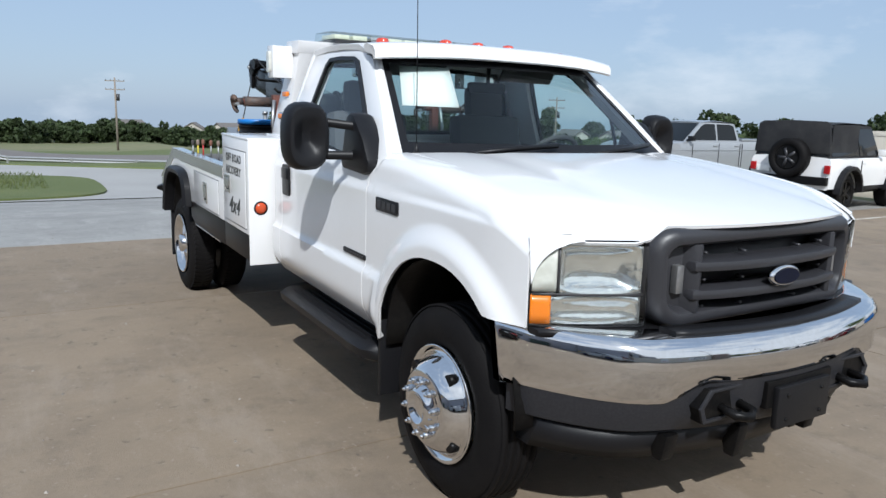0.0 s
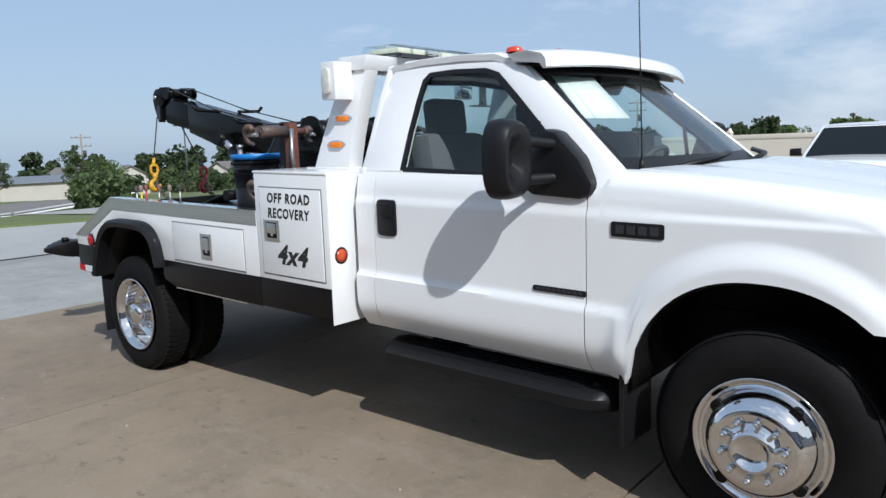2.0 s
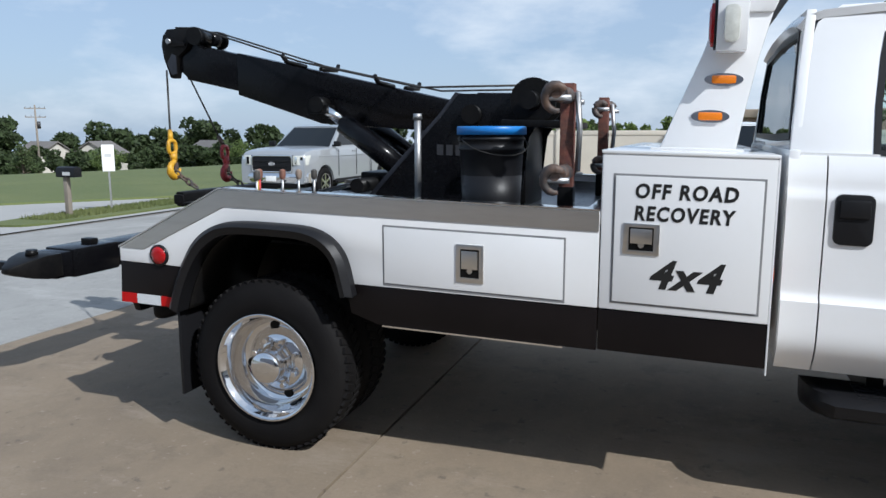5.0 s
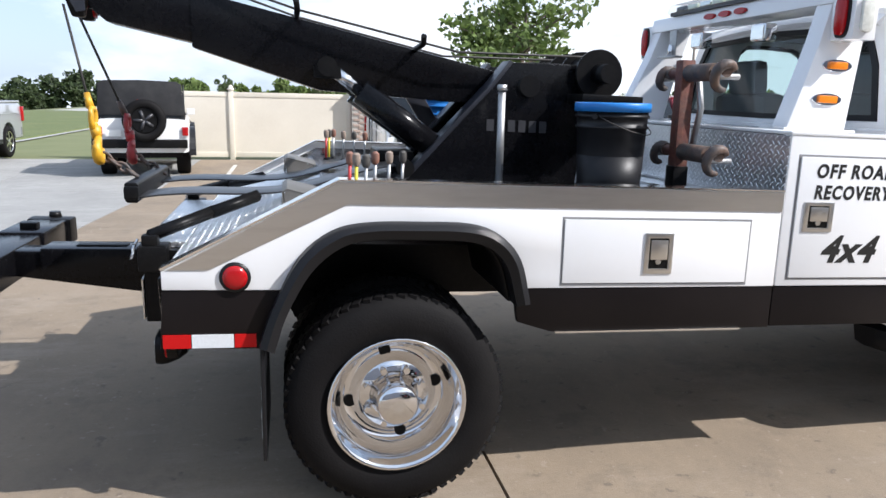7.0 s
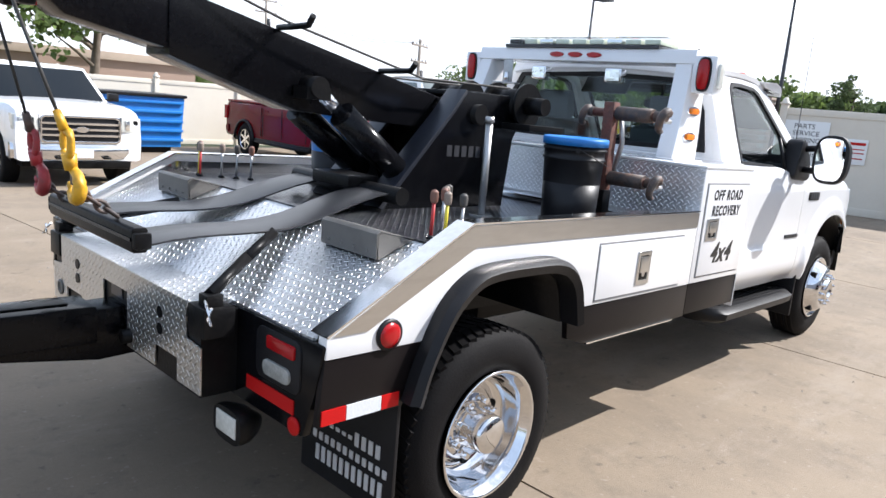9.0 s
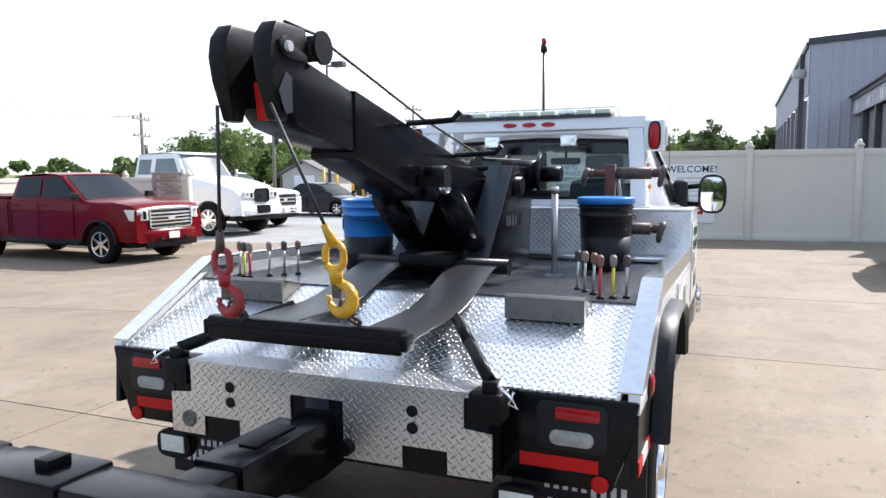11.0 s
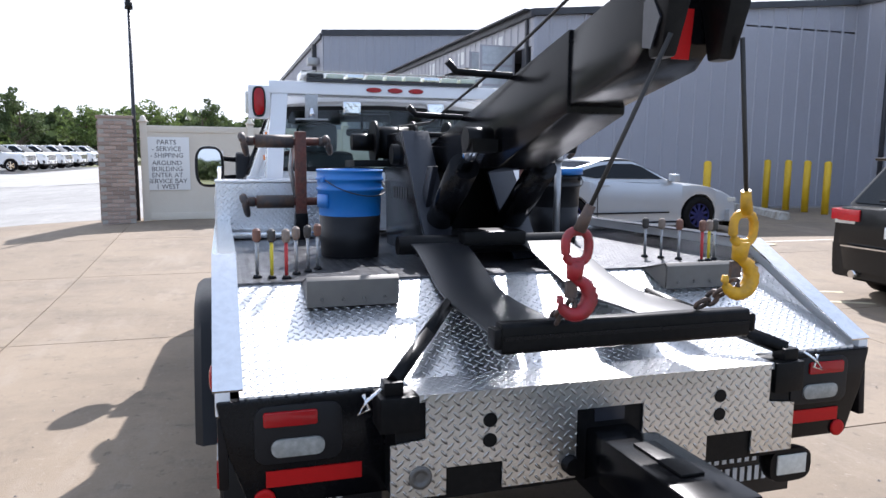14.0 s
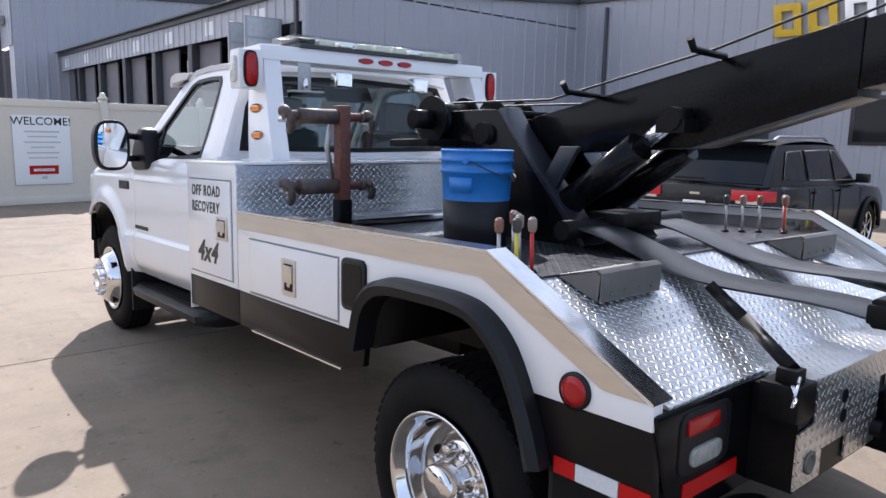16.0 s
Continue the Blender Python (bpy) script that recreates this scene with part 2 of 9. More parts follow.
WHITE = material("white_paint", (0.74, 0.74, 0.745), 0.22, wear=(0.9, (0.67, 0.66, 0.65), 0.4), grain=(40, (0.69, 0.68, 0.665), 0.12), coat=0.6)
BLACKP = material("black_paint", (0.003, 0.003, 0.004), 0.2, wear=(3, (0.006, 0.006, 0.0065), 0.6), grain=(60, (0.016, 0.016, 0.016), 0.15), spec=0.16)
BLACKM = material("black_steel", (0.004, 0.004, 0.0045), 0.38, wear=(5, (0.008, 0.0075, 0.007), 0.6), grain=(45, (0.03, 0.027, 0.024), 0.14), bump=0.08, spec=0.14)
BROWNB = material("dark_brown_paint", (0.0065, 0.005, 0.0052), 0.35, wear=(3, (0.011, 0.0085, 0.0085), 0.6), spec=0.16)
SKYSTEEL = material("sky_tinted_steel", (0.020, 0.022, 0.030), 0.34, wear=(6, (0.011, 0.011, 0.014), 0.7), bump=0.05)
RUBBER = material("tyre_rubber", (0.006, 0.0055, 0.0058), 0.7, wear=(5, (0.012, 0.011, 0.0105), 0.5), bump=0.15, bump_scale=120, spec=0.12)
BLACKPL = material("black_plastic", (0.008, 0.008, 0.0095), 0.42, grain=(200, (0.016, 0.016, 0.016), 0.3), bump=0.06, bump_scale=400, spec=0.25)
GREYPL = material("dark_grey_plastic", (0.026, 0.026, 0.030), 0.42, grain=(120, (0.036, 0.036, 0.04), 0.4), bump=0.04, bump_scale=300)
CHROME = material("chrome", (0.75, 0.75, 0.76), 0.06, 1.0, grain=(50, (0.6, 0.58, 0.56), 0.25))
ALLOY = material("polished_aluminium", (0.78, 0.77, 0.76), 0.13, 1.0, grain=(30, (0.6, 0.58, 0.55), 0.4))
BRUSHED = material("brushed_steel", (0.64, 0.625, 0.60), 0.30, 1.0, wear=(4, (0.52, 0.50, 0.48), 0.5), stretch=(1, 1, 8))
GALV = material("galvanised_steel", (0.42, 0.42, 0.42), 0.45, 0.9, grain=(40, (0.3, 0.3, 0.3), 0.5))
RUST = material("rusted_red_steel", (0.13, 0.035, 0.025), 0.7, wear=(14, (0.055, 0.04, 0.035), 0.9), grain=(60, (0.2, 0.09, 0.05), 0.5), bump=0.25)
DARKRUST = material("rusty_dark_steel", (0.05, 0.042, 0.04), 0.6, wear=(16, (0.16, 0.085, 0.05), 0.7), bump=0.25)
BLUEPL = material("blue_plastic", (0.012, 0.15, 0.47), 0.4, wear=(8, (0.03, 0.20, 0.52), 0.5))
REDL = material("red_lens", (0.34, 0.006, 0.008), 0.2, wear=(8, (0.2, 0.004, 0.006), 0.4), coat=0.1, spec=0.35)
REDREFL = material("red_reflector", (0.45, 0.006, 0.006), 0.45, grain=(300, (0.28, 0.004, 0.004), 0.6), spec=0.2)
WHITEREFL = material("white_reflector", (0.62, 0.64, 0.66), 0.3, grain=(300, (0.4, 0.42, 0.44), 0.7))
AMBER = material("amber_lens", (0.75, 0.20, 0.01), 0.18, coat=0.5)
CLEARL = material("clear_lens", (0.55, 0.55, 0.50), 0.12, coat=0.5, grain=(40, (0.75, 0.75, 0.7), 0.6))
HOOKRED = material("red_hook_paint", (0.32, 0.015, 0.02), 0.45, wear=(20, (0.09, 0.03, 0.03), 0.7), bump=0.1)
HOOKYEL = material("yellow_hook_paint", (0.62, 0.33, 0.01), 0.45, wear=(20, (0.22, 0.12, 0.02), 0.7), bump=0.1)
WIRE = material("wire_rope", (0.022, 0.021, 0.020), 0.55, 0.3, grain=(300, (0.07, 0.062, 0.055), 0.6))
YELLOW = material("yellow_paint", (0.68, 0.42, 0.01), 0.5, wear=(4, (0.5, 0.3, 0.02), 0.5))
INK = material("black_lettering", (0.012, 0.012, 0.012), 0.4)
BAR = material("pale_lettering", (0.5, 0.5, 0.5), 0.5)
SEAT = material("grey_cloth", (0.10, 0.10, 0.105), 0.9, grain=(160, (0.06, 0.06, 0.065), 0.6), bump=0.2, bump_scale=200)
DASH = material("dark_dashboard", (0.035, 0.037, 0.04), 0.7, grain=(200, (0.05, 0.05, 0.05), 0.5))
GLASS = glass("window_glass", (0.80, 0.90, 0.89))
REARGLASS = glass("rear_window_glass", (0.56, 0.66, 0.66))
REFLECT = material("lamp_reflector", (0.88, 0.89, 0.87), 0.10, 0.9, grain=(35, (0.62, 0.63, 0.62), 0.4), bump=0.22, bump_scale=24)
LENS = glass("lamp_glass", (0.95, 0.97, 0.96))
MIRROR = material("mirror_glass", (0.85, 0.86, 0.86), 0.02, 1.0)
DIMLENS = material("dim_clear_lens", (0.24, 0.24, 0.22), 0.15, grain=(40, (0.40, 0.40, 0.37), 0.6))
SEAMGREY = material("panel_gap", (0.20, 0.20, 0.205), 0.6)
PAPER = material("paper", (0.78, 0.78, 0.76), 0.8)


def tread_plate(name, tone, rough):
    """Aluminium tread plate: raised slanting bars in two directions."""
    m = material(name, tone, rough, 1.0, grain=(25, (0.6, 0.6, 0.6), 0.3))
    n, l = m.node_tree.nodes, m.node_tree.links
    b = n["Principled BSDF"]
    co = n.new("ShaderNodeTexCoord")
    heights = []
    for turn, off in ((45, 0.0), (-45, 0.5)):
        mp = n.new("ShaderNodeMapping")
        mp.vector_type = "TEXTURE"
        l.new(co.outputs["UV"], mp.inputs["Vector"])
        sep = n.new("ShaderNodeSeparateXYZ")
        l.new(mp.outputs["Vector"], sep.inputs[0])
        # cells of a lattice, every second one of each direction
        cell = 0.036
        vx, vy = n.new("ShaderNodeMath"), n.new("ShaderNodeMath")
        for v, s, o in ((vx, "X", off * cell), (vy, "Y", off * cell)):
            a = n.new("ShaderNodeMath")
            a.operation = "ADD"
            a.inputs[1].default_value = o
            l.new(sep.outputs[s], a.inputs[0])
            v.operation = "WRAP"
            v.inputs[1].default_value, v.inputs[2].default_value = cell / 2, -cell / 2
            l.new(a.outputs[0], v.inputs[0])
        c, s = math.cos(radians(turn)), math.sin(radians(turn))
        total = []
        for p, q, r in ((c, s, 0.0125), (-s, c, 0.0040)):
            m1, m2, m3, m4 = (n.new("ShaderNodeMath") for _ in range(4))
            m1.operation, m2.operation, m3.operation, m4.operation = "MULTIPLY", "MULTIPLY_ADD", "DIVIDE", "POWER"
            m1.inputs[1].default_value, m2.inputs[1].default_value, m3.inputs[1].default_value, m4.inputs[1].default_value = p, q, r, 2
            l.new(vx.outputs[0], m1.inputs[0])
            l.new(vy.outputs[0], m2.inputs[0])
            l.new(m1.outputs[0], m2.inputs[2])
            l.new(m2.outputs[0], m3.inputs[0])
            l.new(m3.outputs[0], m4.inputs[0])
            total.append(m4)
        add = n.new("ShaderNodeMath")
        l.new(total[0].outputs[0], add.inputs[0]), l.new(total[1].outputs[0], add.inputs[1])
        h = n.new("ShaderNodeMapRange")
        h.inputs["From Min"].default_value, h.inputs["From Max"].default_value = 1.3, 0.2
        l.new(add.outputs[0], h.inputs["Value"])
        heights.append(h)
    top = n.new("ShaderNodeMath")
    top.operation = "MAXIMUM"
    l.new(heights[0].outputs[0], top.inputs[0]), l.new(heights[1].outputs[0], top.inputs[1])
    u = n.new("ShaderNodeBump")
    u.inputs["Strength"].default_value, u.inputs["Distance"].default_value = 1.0, 0.007
    l.new(top.outputs[0], u.inputs["Height"])
    l.new(u.outputs["Normal"], b.inputs["Normal"])
    return m


HOODSTEEL = material("dull_grey_steel", (0.14, 0.132, 0.12), 0.5, 0.3, wear=(7, (0.10, 0.092, 0.082), 0.7))
TREAD = tread_plate("tread_plate", (0.80, 0.81, 0.83), 0.33)
TREADDULL = tread_plate("worn_tread_plate", (0.64, 0.62, 0.58), 0.36)
TREADDARK = tread_plate("dark_deck_plate", (0.10, 0.103, 0.115), 0.30)

# ---- ground ----
def stained(m, dark, light):
    """Blotches, drips and pale scuffs laid over a worn pavement."""
    n, l = m.node_tree.nodes, m.node_tree.links
    b = n["Principled BSDF"]
    out = b.inputs["Base Color"].links[0].from_socket
    co = n.new("ShaderNodeTexCoord")
    for scale, rough, lo, hi, tone, amount, stretch in ((0.8, 0.72, 0.47, 0.66, dark, 0.45, (1, 0.55, 1)), (2.6, 0.78, 0.53, 0.62, dark, 0.3, (1, 1, 1)), (11.0, 0.6, 0.63, 0.68, dark, 0.65, (1, 1, 1)), (1.5, 0.8, 0.52, 0.68, light, 0.6, (0.4, 1, 1)), (26.0, 0.5, 0.66, 0.70, light, 0.6, (1, 1, 1))):
        mp = n.new("ShaderNodeMapping")
        mp.inputs["Scale"].default_value = stretch
        mp.inputs["Location"].default_value = (scale * 3.1, scale * 1.7, 0)
        t, r, x = n.new("ShaderNodeTexNoise"), n.new("ShaderNodeMapRange"), n.new("ShaderNodeMixRGB")
        t.inputs["Scale"].default_value, t.inputs["Detail"].default_value, t.inputs["Roughness"].default_value = scale, 8, rough
        r.inputs["From Min"].default_value, r.inputs["From Max"].default_value, r.inputs["To Max"].default_value = lo, hi, amount
        x.inputs["Color2"].default_value = (*tone, 1)
        l.new(co.outputs["Object"], mp.inputs["Vector"]), l.new(mp.outputs["Vector"], t.inputs["Vector"])
        l.new(t.outputs["Fac"], r.inputs["Value"]), l.new(r.outputs["Result"], x.inputs["Fac"])
        l.new(out, x.inputs["Color1"])
        out = x.outputs["Color"]
    l.new(out, b.inputs["Base Color"])
    return m


CONCRETE = stained(material("concrete", (0.222, 0.172, 0.120), 0.85, wear=(0.45, (0.178, 0.137, 0.095), 0.8), grain=(55, (0.258, 0.207, 0.150), 0.3), bump=0.25, bump_scale=140, vary=0.07), (0.100, 0.078, 0.060), (0.276, 0.228, 0.178))
GREYSLAB = stained(material("grey_concrete", (0.265, 0.26, 0.247), 0.85, wear=(0.45, (0.21, 0.206, 0.196), 0.8), grain=(55, (0.33, 0.325, 0.31), 0.3), bump=0.25, bump_scale=140, vary=0.05), (0.15, 0.145, 0.14), (0.37, 0.36, 0.345))
STREET = material("grey_street_concrete", (0.31, 0.305, 0.295), 0.85, wear=(0.35, (0.25, 0.245, 0.235), 0.8), grain=(30, (0.38, 0.37, 0.36), 0.35), bump=0.2, bump_scale=120)
JOINT = material("joint_filler", (0.13, 0.115, 0.1), 0.9, wear=(3, (0.22, 0.2, 0.17), 0.8))
GRASS = material("grass", (0.095, 0.115, 0.036), 0.9, wear=(0.4, (0.14, 0.15, 0.05), 0.8), grain=(30, (0.05, 0.08, 0.02), 0.6), bump=0.6, bump_scale=80)
EARTH = material("far_ground", (0.13, 0.14, 0.06), 0.95, wear=(0.02, (0.20, 0.18, 0.10), 0.9), grain=(0.6, (0.09, 0.11, 0.04), 0.6))


def sheet(x0, x1, y0, y1, nx, ny, dz=0.0, h=height):
    bm = bmesh.new()
    skin(bm, [[(x0 + (x1 - x0) * i / nx, y0 + (y1 - y0) * j / ny, h(x0 + (x1 - x0) * i / nx, y0 + (y1 - y0) * j / ny) + dz) for j in range(ny + 1)] for i in range(nx + 1)])
    return bm


def apron(bm, x0, x1, y0, y1, depth):
    """Walls down round the rim of a sheet."""
    es = [e for e in bm.edges if len(e.link_faces) == 1]
    r = bmesh.ops.extrude_edge_only(bm, edges=es)
    for v in r["geom"]:
        if isinstance(v, bmesh.types.BMVert):
            v.co.z -= depth
    return bm


def far_height(x, y):
    """Lot level near by; the land beyond the street falls into a broad valley."""
    d = math.hypot(x, y)
    return height(x, y) - 0.05 - 1.75 * S((-x - 20) / 18) * S((24 - y) / 18) * S((y + 10) / 7) - 2.0 * S((-x - 45) / 70) - 3.0 * S((y - 4) / 40) * S((-x - 18) / 45) + 2.0 * S((d - 200) / 400) * S((x + 40) / 60) - 0.02 * max(0.0, d - 100) * S((-x - 20) / 60)


xs = sorted({-900, -500, -300, -200, -140, -120, -100, -90, -80, -70, -65, -60, -55, -50, -45, 500, 900, 300, 200, 140, 100, 70, 50, *range(-40, 41, 2)})
bm = bmesh.new()
skin(bm, [[(x, y, far_height(x, y)) for y in xs] for x in xs])
ground = tagged(part("ground", bm, EARTH, smooth=True), "open ground with dry grass reaching the horizon", "ground", kind="structure")
lot = tagged(part("pavement", sheet(-9.6, 75, -32, 17.2, 96, 64, -0.03), JOINT, smooth=True), "jointed concrete parking lot, tan and stained", "pavement", kind="structure")
street = tagged(part("road", sheet(-21.3, -9.64, -60, 120, 18, 90, -0.012), STREET, smooth=True), "pale grey concrete street beside the lot", "road", kind="structure")
tagged(part("road_south", sheet(-34, -21.302, -60, -3.4, 10, 30, -0.012), STREET, smooth=True), "pale grey concrete street further along", "road", kind="structure")

# ---- tow truck ----
truck = thing("tow_truck", "white regular cab tow truck with black wrecker boom", "tow truck")


def tp(name, bm, mat, parent=None, label="", bevel=0.0, **k):
    return part(name, bm, mat, parent or truck, label, bevel, rake=True, **k)


def mirror_y(bm):
    for v in bm.verts:
        v.co.y = -v.co.y
    return bm


# wheels
def tyre(parent, cx, y0, y1, cz, r, rim, lugs=True):
    w = y1 - y0
    prof = [(0.012, rim), (0.0, rim + 0.02), (-0.012, rim + 0.06), (0.0, r - 0.035), (0.02, r - 0.012), (0.035, r - 0.003), (w * 0.5, r), (w - 0.035, r - 0.003),
            (w - 0.02, r - 0.012), (w, r - 0.035), (w + 0.012, rim + 0.06), (w, rim + 0.02), (w - 0.012, rim)]
    bm = lathe(bmesh.new(), prof, (cx, y0, cz), "y", 56, caps=(False, False))
    t = part("tyre", bm, RUBBER, parent)
    bm = bmesh.new()
    if not lugs:
        for k in (0.16, 0.33, 0.5, 0.67, 0.84):
            lathe(bm, [(w * k - w * 0.06, r - 0.004), (w * k - w * 0.05, r + 0.004), (w * k + w * 0.05, r + 0.004), (w * k + w * 0.06, r - 0.004)], (cx, y0, cz), "y", 56, caps=(False, False))
        part("tread", bm, RUBBER, t)
        return t
    for i in range(60):
        a = 2 * math.pi * i / 60
        m = Matrix.Translation((cx, (y0 + y1) / 2, cz)) @ Matrix.Rotation(a, 4, "Y")
        for k in (-1, 1):
            b = boxed(-0.0135, 0.0135, w * 0.06, w * 0.405, r - 0.014, r + 0.002)
            b.transform(m @ Matrix.Scale(k, 4, (0, 1, 0)) @ Matrix.Rotation(0.35, 4, "Z"))
            joined(bm, b)
    part("tread", bm, RUBBER, t)
    return t


def wheel_dished(side, cx, y, cz):
    """Deep polished dual wheel: dish, hub with cap, lug nuts, hand holes."""
    s = -side
    w = thing("wheel", "", "")
    w.parent = truck
    lo, hi = sorted((y, y + s * 0.20))
    tyre(w, cx, lo, hi, cz, 0.408, 0.250)
    prof = [(0.0, 0.250), (-0.014, 0.260), (-0.018, 0.252), (-0.006, 0.240), (0.012, 0.235), (0.018, 0.228), (0.05, 0.222), (0.095, 0.217), (0.125, 0.200), (0.138, 0.178), (0.132, 0.156), (0.104, 0.138), (0.096, 0.130), (0.096, 0.02)]
    bm = lathe(bmesh.new(), [(a * s, r) for a, r in prof], (cx, y, cz), "y", 48, caps=(False, True))
    part("rim", bm, CHROME, w, "polished aluminium rim")
    bm = lathe(bmesh.new(), [(a * s, r) for a, r in [(0.097, 0.094), (0.084, 0.088), (0.078, 0.082), (0.04, 0.080), (-0.012, 0.077), (-0.022, 0.068), (-0.026, 0.02)]], (cx, y, cz), "y", 36, caps=(False, True))
    part("hub_cap", bm, CHROME, w, "chrome hub cap")
    for i in range(8):
        a = 2 * math.pi * (i + 0.5) / 8
        px, pz = cx + 0.112 * math.cos(a), cz + 0.112 * math.sin(a)
        b = rod(bmesh.new(), (px, y + s * 0.10, pz), (px, y + s * 0.056, pz), 0.0155, 0.013, 6)
        part("lug_nut", b, CHROME, w)
    for i in range(4):
        a = 2 * math.pi * (i + 0.12) / 4
        px, pz = cx + 0.168 * math.cos(a), cz + 0.168 * math.sin(a)
        part("hand_hole", rod(bmesh.new(), (px, y + s * 0.15, pz), (px, y + s * 0.129, pz), 0.023, 0.023, 14), BLACKM, w)
    lo2, hi2 = sorted((y + s * 0.27, y + s * 0.47))
    i = thing("inner_wheel", "", "")
    i.parent = truck
    tyre(i, cx, lo2, hi2, cz, 0.408, 0.250)
    part("disc", rod(bmesh.new(), (cx, y + s * 0.30, cz), (cx, y + s * 0.34, cz), 0.25, 0.25, 32), BLACKM, i)


def wheel_bulged(side, cx, y, cz):
    """Front simulator: a bulging chrome cover with lug nuts round the hub."""
    s = -side
    w = thing("wheel", "", "")
    w.parent = truck
    lo, hi = sorted((y, y + s * 0.215))
    tyre(w, cx, lo, hi, cz, 0.405, 0.240, False)
    prof = [(0.004, 0.240), (-0.012, 0.248), (-0.016, 0.240), (0.004, 0.228), (0.008, 0.216), (-0.010, 0.206), (-0.05, 0.184), (-0.078, 0.158), (-0.086, 0.142), (-0.083, 0.115), (-0.084, 0.09),
            (-0.105, 0.082), (-0.118, 0.07), (-0.118, 0.062), (-0.100, 0.058), (-0.098, 0.02)]
    part("wheel_cover", lathe(bmesh.new(), [(a * s, r) for a, r in prof], (cx, y, cz), "y", 48, caps=(False, True)), CHROME, w, "bulging chrome wheel cover")
    for i in range(10):
        a = 2 * math.pi * (i + 0.3) / 10
        px, pz = cx + 0.112 * math.cos(a), cz + 0.112 * math.sin(a)
        b = rod(bmesh.new(), (px, y - s * 0.082, pz), (px, y - s * 0.112, pz), 0.015, 0.013, 6)
        rod(b, (px, y - s * 0.112, pz), (px, y - s * 0.124, pz), 0.012, 0.004, 8)
        part("lug_nut", b, CHROME, w)
    for i in range(4):
        a = 2 * math.pi * (i + 0.55) / 4
        px, pz = cx + 0.190 * math.cos(a), cz + 0.190 * math.sin(a)
        part("hand_hole", rod(bmesh.new(), (px, y - s * 0.01, pz), (px, y - s * 0.047, pz), 0.024, 0.024, 14), BLACKM, w)


for sd in (-1, 1):
    wheel_dished(sd, -0.015, sd * 1.12, 0.386)
    wheel_bulged(sd, 4.19, sd * 0.955, 0.383)
tp("rear_axle", rod(bmesh.new(), (0, -0.8, 0.44), (0, 0.8, 0.44), 0.07), BLACKM)
tp("front_axle", rod(bmesh.new(), (4.19, -0.8, 0.48), (4.19, 0.8, 0.48), 0.06), BLACKM)
for y in (-0.43, 0.43):
    tp("frame_rail", boxed(-0.75, 4.75, y - 0.04, y + 0.04, 0.62, 0.84), BLACKM)
tp("fuel_tank", boxed(0.75, 1.6, -0.36, 0.36, 0.5, 0.78), BLACKM, bevel=0.03)
tp("transmission", boxed(2.5, 4.4, -0.3, 0.3, 0.5, 0.85), BLACKM, bevel=0.05)

# cab sides, in flat co-ordinates; the rake is laid on by tp()
AX, AR = 4.19, 0.49


def side_low(x):
    """The lower edge of the cab side, with the front wheel arch."""
    d = abs(x - AX)
    base = 0.60 if x < AX else 0.95
    if d < AR:
        return max(base, 0.585 + AR * (1 - (d / AR) ** 2.3) ** 0.5)
    return base


def side_y(x, z):
    """How far the side stands out from the centre line."""
    w = 0.963
    if x > 4.45:
        w -= 0.075 * ((x - 4.45) / 0.45) ** 2
    belt = 0.012 * S((1.30 - z) / 0.03) - 0.10 * S((z - 1.24) / 0.34) ** 2
    low = 0.020 * S((0.905 - z) / 0.028) - 0.10 * S((0.80 - z) / 0.26) ** 2
    fl = math.hypot(x - AX, (z - 0.585) * 1.0)
    flare = 0.035 * S((AR + 0.15 - fl) / 0.11) if x > 3.5 else 0
    return w + belt + low * (1 if x < 3.66 else 0.3) + flare


def fender_top(x):
    if x < 3.56:
        return 1.42
    return 1.455 - 0.155 * ((x - 3.56) / 1.3) ** 1.8


def side_panel(x0, x1, n, top, nz=44, low=side_low):
    bm = bmesh.new()
    rows = []
    for i in range(n + 1):
        x = x0 + (x1 - x0) * i / n
        a, b = low(x), top(x)
        rows.append([(x, -side_y(x, a + (b - a) * j / nz), a + (b - a) * j / nz) for j in range(nz + 1)])
    skin(bm, rows)
    return bm


def front_x(y):
    """The plan of the nose: how far forward the lamps stand across the car."""
    return 5.0 - 0.25 * (abs(y) / 0.93) ** 2.2


SEAM, LAMP_TOP = 0.822, 1.246


def crown(x, x1, low, reach=0.30):
    """The fender's height, rolling down to the lamp's top at x1."""
    g = max(0.0, (x - x1 + reach) / reach)
    return fender_top(x) - (fender_top(x1) - low) * min(1.0, g) ** 2.2


def fender_skin():
    """Side, rounded shoulder and top of a front fender in one sheet."""
    bm = bmesh.new()
    n, nz, na = 48, 36, 9
    rows = []
    for i in range(n + 1):
        t = i / n
        row = []
        x = 3.50 + (4.715 - 3.50) * t
        a, zs = side_low(x), crown(x, 4.76, LAMP_TOP) - 0.085
        for j in range(nz + 1):
            z = a + (zs - a) * j / nz
            row.append((x, -side_y(x, z), z))
        ys = side_y(x, zs)
        for k in range(1, na + 1):
            th = math.pi / 2 * k / na
            y = ys - (ys - SEAM) * (1 - math.cos(th))
            xe = front_x(y) - 0.03
            xx = 3.50 + (xe - 3.50) * t
            row.append((xx, -y, zs + 0.085 * math.sin(th)))
        rows.append(row)
    skin(bm, rows)
    return bm


